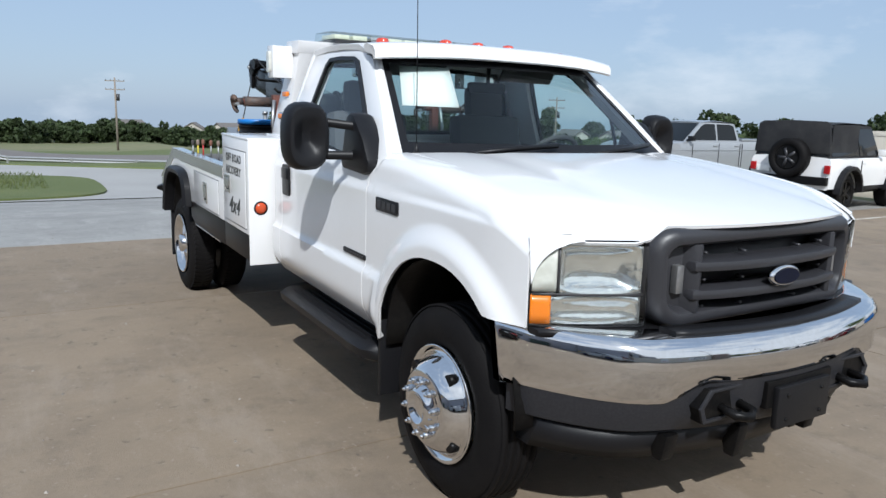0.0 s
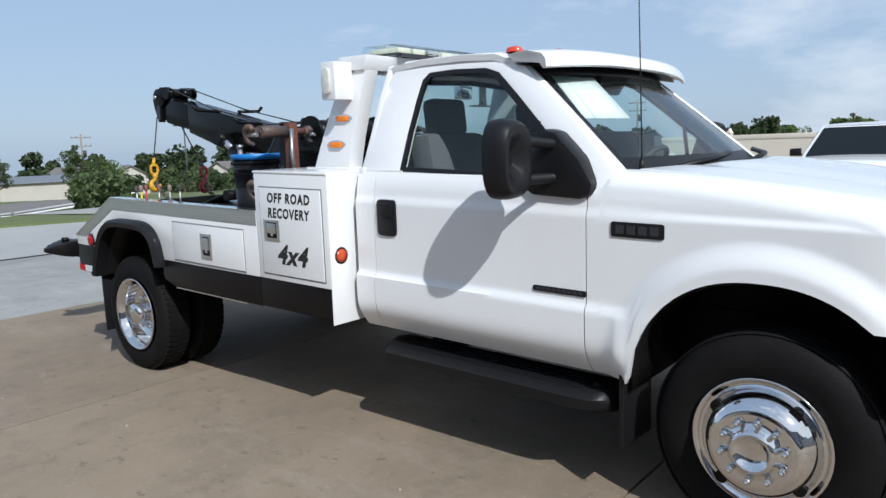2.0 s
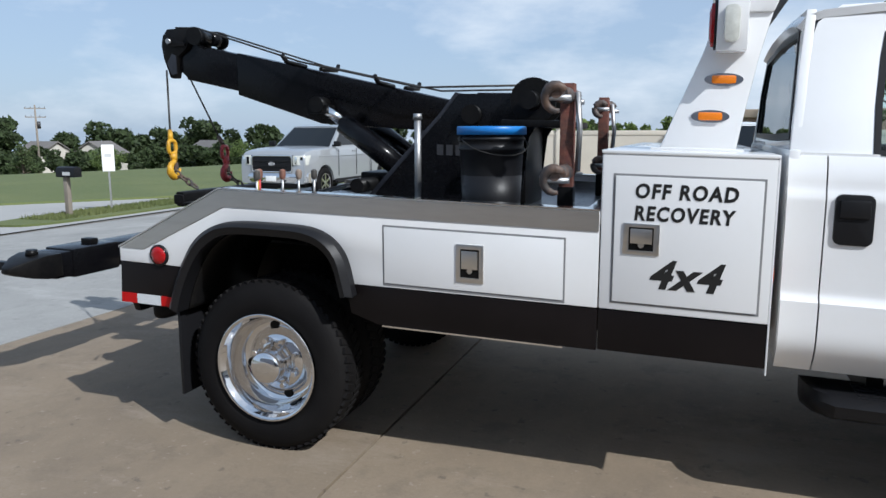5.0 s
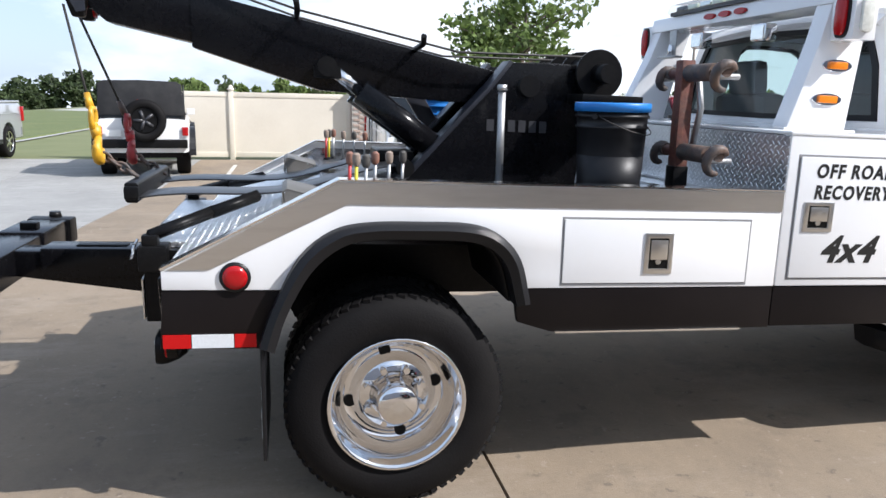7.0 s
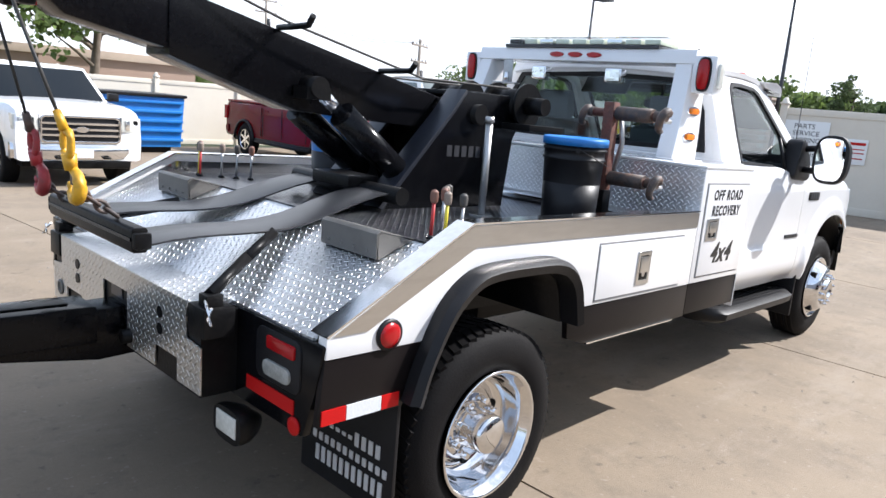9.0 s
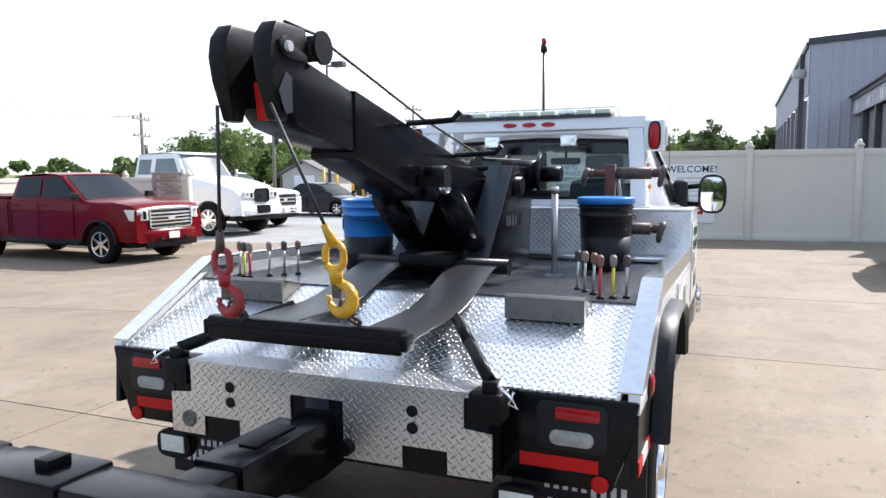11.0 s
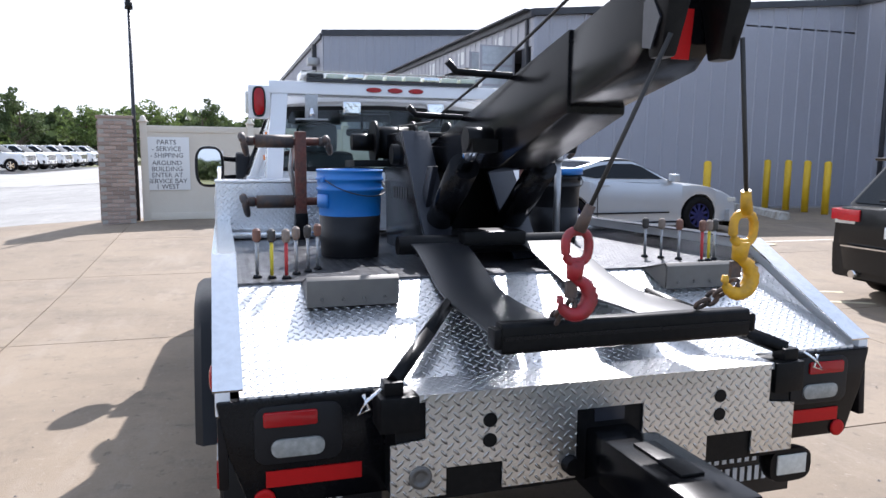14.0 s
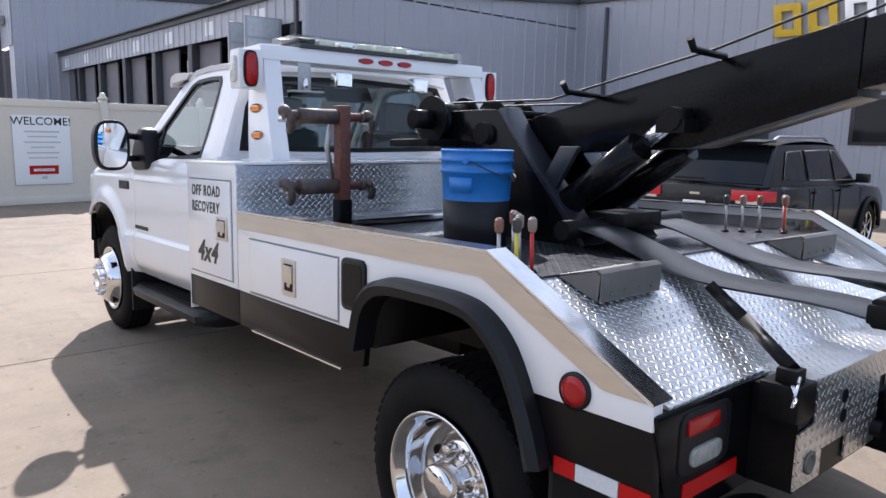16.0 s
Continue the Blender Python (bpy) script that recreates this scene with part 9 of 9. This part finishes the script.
for x, y, k, s in SPOTS_EAST + SPOTS_WEST:
    m = Matrix.Translation((x, y, far_height(x, y))) @ Matrix.Rotation(x * 1.7 + y, 4, "Z")
    if k not in used:
        used.add(k)
        KIND[k].matrix_basis = m
        KIND[k].scale = (s, s, s)
        first[k] = s
    else:
        copy_thing(KIND[k], m @ Matrix.Diagonal((s / first[k], s / first[k], s / first[k] * 0.95, 1)))


def woods(label, points, h, mat, leaf, per):
    """A far belt of trees, joined."""
    clumps = []
    for x, y in points:
        k = h * rng.uniform(0.7, 1.15)
        z = far_height(x, y)
        for _ in range(7):
            clumps.append((x + rng.uniform(-1, 1) * min(2.4, h * 0.45), y + rng.uniform(-1, 1) * min(2.4, h * 0.45), z + k * rng.uniform(0.12, 0.9), k * rng.uniform(0.16, 0.30)))
    ob = new("far_woods", leaf_mesh("far_woods", clumps, mat, leaf, per))
    return tagged(ob, label, "trees", kind="stuff")


def arc(a0, a1, r, n, deep):
    return [((r + rng.uniform(0, deep)) * math.cos(radians(a0 + (a1 - a0) * (i + rng.uniform(-0.5, 0.5)) / n)), (r + rng.uniform(0, deep)) * math.sin(radians(a0 + (a1 - a0) * (i + rng.uniform(-0.5, 0.5)) / n))) for i in range(n)]


woods("dense green belt of trees beyond the lot", arc(-14, 41, 100, 90, 14), 6.6, LEAFDARK, 0.5, 60)
woods("tall light green trees beyond the far lot", arc(15, 40, 92, 30, 12), 7.4, LEAF, 0.36, 90)
woods("far green trees behind the fence", arc(41, 100, 95, 60, 20), 3.4, LEAF, 0.4, 60)
woods("distant low belt of trees across the valley", arc(158, 205, 150, 215, 34), 4.3, LEAFDEEP, 0.42, 70)
woods("tall dark trees behind the houses", arc(104, 159, 222, 46, 30), 12.5, LEAFDEEP, 0.8, 110)
woods("broken dark hedge in front of the houses", arc(104, 159, 142, 74, 26), 4.6, LEAFDEEP, 0.42, 80)
woods("dark green wood filling the valley beyond the street", arc(112, 150, 78, 26, 14), 3.4, LEAFDEEP, 0.30, 110)
woods("dark green shrubs beyond the street", [(-28.5 - 1.4 * k + 0.7 * (k % 3), 12.6 + 0.5 * k - 0.8 * (k % 2)) for k in range(9)] + [(-40 - 2 * k, 22 + 2.6 * k + (k % 2)) for k in range(6)], 1.7, LEAFDARK, 0.10, 160)

# grass areas, kerbs, street furniture
def patch(name, pts, label, mat=GRASS, thick=0.08, h=far_height):
    bm = bmesh.new()
    c = Vector((sum(p[0] for p in pts) / len(pts), sum(p[1] for p in pts) / len(pts)))
    top = [bm.verts.new((x, y, h(x, y) + thick)) for x, y in pts]
    mid = bm.verts.new((c.x, c.y, h(c.x, c.y) + thick + 0.03))
    low = [bm.verts.new((x, y, h(x, y) - 0.05)) for x, y in pts]
    n = len(pts)
    for i in range(n):
        j = (i + 1) % n
        bm.faces.new((top[i], top[j], mid)), bm.faces.new((low[i], low[j], top[j], top[i]))
    return tagged(part(name, bm, mat), label, "lawn", kind="structure")


def oblong(x0, x1, y0, y1, n=10):
    cx, cy, a, b = (x0 + x1) / 2, (y0 + y1) / 2, (x1 - x0) / 2, (y1 - y0) / 2
    return [(cx + a * math.copysign(abs(math.cos(t)) ** 0.5, math.cos(t)), cy + b * math.copysign(abs(math.sin(t)) ** 0.4, math.sin(t))) for t in [2 * math.pi * i / (4 * n) for i in range(4 * n)]]


patch("lawn_1", oblong(-16.6, -9.7, -16, -0.4), "mown grass island beside the lot")
patch("lawn_2", oblong(-11.5, -9.95, 6.4, 13.5), "narrow grass strip round the mailbox")
# the street's far edge runs aslant; grass verge behind it
FAR_EDGE = [(-62, -62), (-32, -19), (-21.2, -2.6), (-18.4, 1.9), (-16.7, 6.0), (-14.6, 9.5), (-12.0, 12.6), (-10.4, 15.5), (-9.9, 22), (-9.9, 60)]
dense = []
for (xa_, ya_), (xb_, yb_) in zip(FAR_EDGE, FAR_EDGE[1:]):
    m = max(1, int(math.hypot(xb_ - xa_, yb_ - ya_) / 3))
    dense += [(xa_ + (xb_ - xa_) * k / m, ya_ + (yb_ - ya_) * k / m) for k in range(m)]
FAR_EDGE = dense + [FAR_EDGE[-1]]
bm = bmesh.new()
skin(bm, [[(x - 0.83 * d, y + 0.56 * d, far_height(x - 0.83 * d, y + 0.56 * d) + (0.02 if d == 0 else 0.09)) for d in (0, 0.05, 2.5, *range(5, 64, 3))] for x, y in FAR_EDGE])
tagged(part("lawn_3", bm, GRASS, smooth=True), "mown grass verge beyond the street", "lawn", kind="structure")


def blades(label, boxes, n, size, mat):
    p = []
    for x0, x1, y0, y1 in boxes:
        k = n // len(boxes)
        xs_, ys_ = rng.uniform(x0, x1, k), rng.uniform(y0, y1, k)
        for x, y in zip(xs_, ys_):
            z = far_height(x, y) + 0.09
            a = rng.uniform(0, 6.28)
            w, hh = 0.012, size * rng.uniform(0.6, 1.4)
            dx, dy = math.cos(a) * w, math.sin(a) * w
            p.append(((x - dx, y - dy, z), (x + dx, y + dy, z), (x + rng.uniform(-0.03, 0.03), y + rng.uniform(-0.03, 0.03), z + hh)))
    me = bpy.data.meshes.new("grass")
    me.from_pydata([q for t in p for q in t], [], [(3 * i, 3 * i + 1, 3 * i + 2) for i in range(len(p))])
    me.materials.append(mat)
    return tagged(new("grass", me), label, "grass", kind="stuff")


blades("short mown grass blades", [(-16.8, -12.2, -9, -1.6), (-11.2, -10.2, 7.2, 12.8)], 9000, 0.07, GRASS)
gr = thing("guard_rail", "galvanised steel guard rail beside the highway", "guard rail", "", (0, 0, 0))
RAIL = [(-34.8 - 2.2 * k, 14.7 - 3.4 * k) for k in range(16)]
for (x, y), (x2, y2) in zip(RAIL, RAIL[1:]):
    part("post", boxed(x - 0.07, x + 0.07, y - 0.06, y + 0.06, far_height(x, y) - 0.1, far_height(x, y) + 0.66), GALV, gr)
    part("beam", loft([[(a - 0.02, b, far_height(a, b) + 0.36), (a + 0.06, b, far_height(a, b) + 0.43), (a, b, far_height(a, b) + 0.51), (a + 0.06, b, far_height(a, b) + 0.59), (a - 0.02, b, far_height(a, b) + 0.67)] for a, b in ((x, y), (x2, y2))], False), GALV, gr)


def strip(name, pts, lift, mat, label):
    """A paved strip laid along a line of (x, y, half width)."""
    bm = bmesh.new()
    rows = []
    for k, (x, y, w) in enumerate(pts):
        a, b = pts[max(0, k - 1)], pts[min(len(pts) - 1, k + 1)]
        d = Vector((b[0] - a[0], b[1] - a[1])).normalized()
        rows.append([(x - d.y * w * f, y + d.x * w * f, far_height(x - d.y * w * f, y + d.x * w * f) + lift) for f in (-1, -0.5, 0, 0.5, 1)])
    skin(bm, rows)
    return tagged(part(name, bm, mat), label, "road", kind="structure")


ASPHALT = material("worn_asphalt", (0.15, 0.135, 0.125), 0.9, wear=(0.3, (0.19, 0.17, 0.155), 0.7), grain=(8, (0.11, 0.10, 0.095), 0.5))
strip("road_far", [(-42.5 - 4.4 * k, 20.5 - 6.8 * k, 2.2 if k == 0 else 6.0) for k in range(11)], 0.17, ASPHALT, "worn highway beyond the guard rail")
PALEROAD = material("pale_driveway", (0.30, 0.29, 0.275), 0.9, wear=(0.4, (0.24, 0.23, 0.215), 0.6), grain=(9, (0.20, 0.19, 0.18), 0.4))
strip("driveway", [(-17.2, 8.3, 0.15), (-18.0, 8.0, 0.7), (-19.5, 7.8, 1.1), (-22, 7.7, 1.45), (-26, 7.9, 1.8), (-31, 8.5, 2.0)], 0.12, PALEROAD, "pale gravel drive across the grass verge")
strip("road_hill", [(-32, 21.5, 1.2), (-40, 27, 2.7), (-50, 35, 3.0), (-62, 45, 3.3), (-75, 56, 3.6), (-88, 68, 3.8), (-100, 79, 4), (-125, 99, 4), (-150, 120, 4)], 0.105, ASPHALT, "side road climbing between houses")
for az, d in ((155.3, 80), (154.2, 84), (152.9, 86), (152.2, 84), (145.0, 82)):
    x, y = 3.9 + d * math.cos(radians(az)), -3.9 + d * math.sin(radians(az))
    rb = thing("roadside_mailbox", "small pale mailbox on a thin post across the road", "mailbox", "roadside mailboxes", (x, y, far_height(x, y)), az - 90)
    part("post", boxed(-0.06, 0.06, -0.06, 0.06, -0.1, 1.0), WOODPOLE, rb)
    part("box", loft([[(x2, y2, z2) for y2, z2 in ((-0.35, 0.95), (0.35, 0.95), (0.35, 1.2), (0.2, 1.36), (-0.2, 1.36), (-0.35, 1.2))] for x2 in (-0.28, 0.28)]), PAPER, rb, "", 0.01)
mb = thing("mailbox", "black mailbox on a wooden post", "mailbox", at=(-10.7, 8.0, height(-10.7, 8.0)))
part("post", boxed(-0.05, 0.05, -0.05, 0.05, -0.05, 1.0), WOODPOLE, mb, "wooden post", 0.006)
part("box", loft([[(x, y, z) for y, z in ((-0.10, 0.86), (0.10, 0.86), (0.10, 1.0), (0.07, 1.06), (0, 1.085), (-0.07, 1.06), (-0.10, 1.0))] for x in (-0.18, 0.32)]), BLACKPL, mb, "", 0.004)
part("plate_bar", boxed(0.0, 0.2, -0.104, -0.10, 0.90, 0.97), BAR, mb)
sg = thing("street_sign", "small white sign on a thin post", "sign", at=(-10.7, 9.2, height(-10.7, 9.2)), turn=42)
part("post", boxed(-0.02, 0.02, -0.02, 0.02, -0.05, 1.5), GALV, sg)
part("board", boxed(-0.13, 0.13, -0.032, -0.022, 0.92, 1.52), PAPER, sg, "", 0.004)
part("board_bar", boxed(-0.07, 0.07, -0.036, -0.031, 1.24, 1.32), BAR, sg)


def house(x, y, turn, w, d):
    h = thing("house", "pale suburban house with a grey gabled roof", "house", "houses on the hill", (x, y, far_height(x, y) - 0.3), turn)
    part("wall", prism(bmesh.new(), [(0, 0), (0, 4.6), (d / 2, 6.9), (d, 4.6), (d, 0)], 0, w, "x"), HOUSEWALL, h)
    for a, b in (((-0.5, 4.35), (d / 2, 7.0)), ((d + 0.5, 4.35), (d / 2, 7.0))):
        part("roof", prism(bmesh.new(), [a, b, (b[0], b[1] + 0.25), (a[0], a[1] + 0.25)], -0.5, w + 0.5, "x"), ROOFING, h)
    for k in range(3):
        for z in (0.9, 3.0):
            wn2 = part("window", boxed(w * (0.15 + 0.3 * k), w * (0.15 + 0.3 * k) + 1.2, -0.06, 0.02, z, z + 1.4), PAPER, h)
            part("pane", boxed(w * (0.15 + 0.3 * k) + 0.1, w * (0.15 + 0.3 * k) + 1.1, -0.08, -0.05, z + 0.1, z + 1.3), DARKGLASS, wn2)


for x, y, t, w in ((-168, 80, -20, 9), (-150, 100, -62, 10), (-140, 118, -10, 9), (-128, 128, -70, 10), (-262, 36, -62, 10), (-268, 54, -20, 9), (-262, 70, -66, 10), (-176, 68, 10, 9), (-112, 140, -30, 10)):
    house(x, y, t, w, 7.5)
wh = thing("warehouse", "long low pale warehouse across the road", "building", at=(-100, 26, far_height(-100, 26)), turn=78)
part("wall", boxed(0, 16, 0, 7, 0, 2.6), HOUSEWALL, wh)
part("roof", prism(bmesh.new(), [(-0.4, 2.5), (3.5, 3.4), (7.4, 2.5)], -0.4, 16.4, "x"), GALV, wh)

# worn parking stripes by the workshop wall
for x in (2.2, 5.0, 7.8):
    ps = thing("parking_stripe", "worn white painted parking stripe", "road marking", "parking stripes")
    part("stripe", sheet(x - 0.05, x + 0.05, -11, -6.2, 1, 16, 0.004), material("worn_white_paint", (0.55, 0.53, 0.48), 0.8, wear=(6, (0.28, 0.22, 0.16), 0.95)) if x < 3 else bpy.data.materials["worn_white_paint"], ps)

for x in (-1.75, 0.94):
    ps = thing("parking_stripe", "worn pale yellow parking stripe by the fence", "road marking", "parking stripes")
    part("stripe", sheet(x - 0.05, x + 0.05, 10.6, 15.6, 1, 16, 0.004), bpy.data.materials["worn_white_paint"], ps)

FADED = material("faded_yellow_paint", (0.60, 0.54, 0.36), 0.85, wear=(7, (0.33, 0.27, 0.20), 0.9))


def stroke(bm, a, b, w):
    """A painted line on the lot from a to b."""
    d = Vector((b[0] - a[0], b[1] - a[1])).normalized()
    rows = []
    for k in range(7):
        x, y = a[0] + (b[0] - a[0]) * k / 6, a[1] + (b[1] - a[1]) * k / 6
        rows.append([(x + d.y * w * f, y - d.x * w * f, height(x, y) + 0.004) for f in (-0.5, 0.5)])
    skin(bm, rows)
    return bm


hatch = thing("hatched_marking", "faded yellow hatched triangle painted on concrete", "road marking")
for a, b in (((5.25, -5.4), (5.4, -6.72)), ((5.25, -5.4), (3.67, -5.4)), ((4.98, -5.47), (4.42, -6.5)), ((4.23, -5.43), (3.75, -6.3)), ((5.24, -6.0), (4.93, -6.58))):
    part("painted_line", stroke(bmesh.new(), a, b, 0.10), FADED, hatch)
sym = thing("parking_symbol", "worn pale wheelchair symbol painted on concrete", "road marking")
ring_ = [(7.25 + 0.42 * math.cos(a), -6.98 + 0.42 * math.sin(a)) for a in [0.9 + 0.42 * i for i in range(11)]]
b = bmesh.new()
skin(b, [[(7.25 + (x - 7.25) * f, -6.98 + (y + 6.98) * f, height(x, y) + 0.004) for f in (0.87, 1.13)] for x, y in ring_])
part("wheel_curve", b, FADED, sym)
part("back_line", stroke(bmesh.new(), (7.25, -6.95), (7.55, -7.75), 0.12), FADED, sym)
part("leg_line", stroke(bmesh.new(), (7.2, -7.0), (6.75, -6.95), 0.11), FADED, sym)
part("head_dot", stroke(bmesh.new(), (7.50, -7.85), (7.58, -8.15), 0.24), FADED, sym)
kb = thing("parking_kerb", "worn pale concrete kerb by the workshop", "kerb", at=(12.5, -11.75, height(12.5, -11.75)), turn=-18)
part("block", prism(bmesh.new(), [(-0.14, -0.03), (-0.11, 0.12), (-0.08, 0.14), (0.08, 0.14), (0.11, 0.12), (0.14, -0.03)], -2.0, 2.0, "x"), bpy.data.materials["worn_white_paint"], kb)

# grit on the lot
pebbles = []
for _ in range(420):
    x, y = rng.uniform(-4, 10), rng.choice([-1, 1]) * rng.uniform(1.3, 6.0)
    r_ = rng.uniform(0.004, 0.012)
    pebbles.append((x, y, height(x, y), r_, rng.uniform(0, 6.28)))
vv, ff = [], []
for x, y, z, r_, a in pebbles:
    b0 = len(vv)
    for k in range(5):
        w = a + 2 * math.pi * k / 5
        vv.append((x + r_ * (1 + 0.3 * math.sin(3 * w)) * math.cos(w), y + r_ * math.sin(w), z))
    vv.append((x, y, z + r_ * 0.8))
    ff += [(b0 + k, b0 + (k + 1) % 5, b0 + 5) for k in range(5)]
me = bpy.data.meshes.new("grit")
me.from_pydata(vv, [], ff)
me.materials.append(material("grit_stone", (0.16, 0.14, 0.12), 0.9, grain=(9, (0.42, 0.38, 0.33), 0.9)))
tagged(new("grit", me), "loose grit and small stones on the lot", "gravel", kind="stuff")

# slabs of the lot: one mesh shape for each place, gaps between them
for i in range(-4, 12):
    for j in range(-4, 4):
        x0, y0 = 0.42 + 3.2 * i, -4.6 + 7.4 * j
        x1, y1 = x0 + 3.2, y0 + 7.4
        y1 = min(y1, 17.2)
        if x0 > 33 or y0 > 17 or x0 < -9.7 or x1 > 37:
            continue
        bm = sheet(x0 + 0.007, x1 - 0.007, y0 + 0.005, y1 - 0.005, 4, 8)
        apron(bm, 0, 0, 0, 0, 0.05)
        part("slab", bm, GREYSLAB if x1 < -2.5 or x0 > 12.9 else CONCRETE, lot, smooth=True)
bm = sheet(34.2, 75, -28.5, 17.0, 12, 12, -0.004)
part("far_slab", bm, STREET, lot)
part("far_slab", sheet(13.3, 100, 17.24, 46, 30, 12, -0.006), STREET, lot)
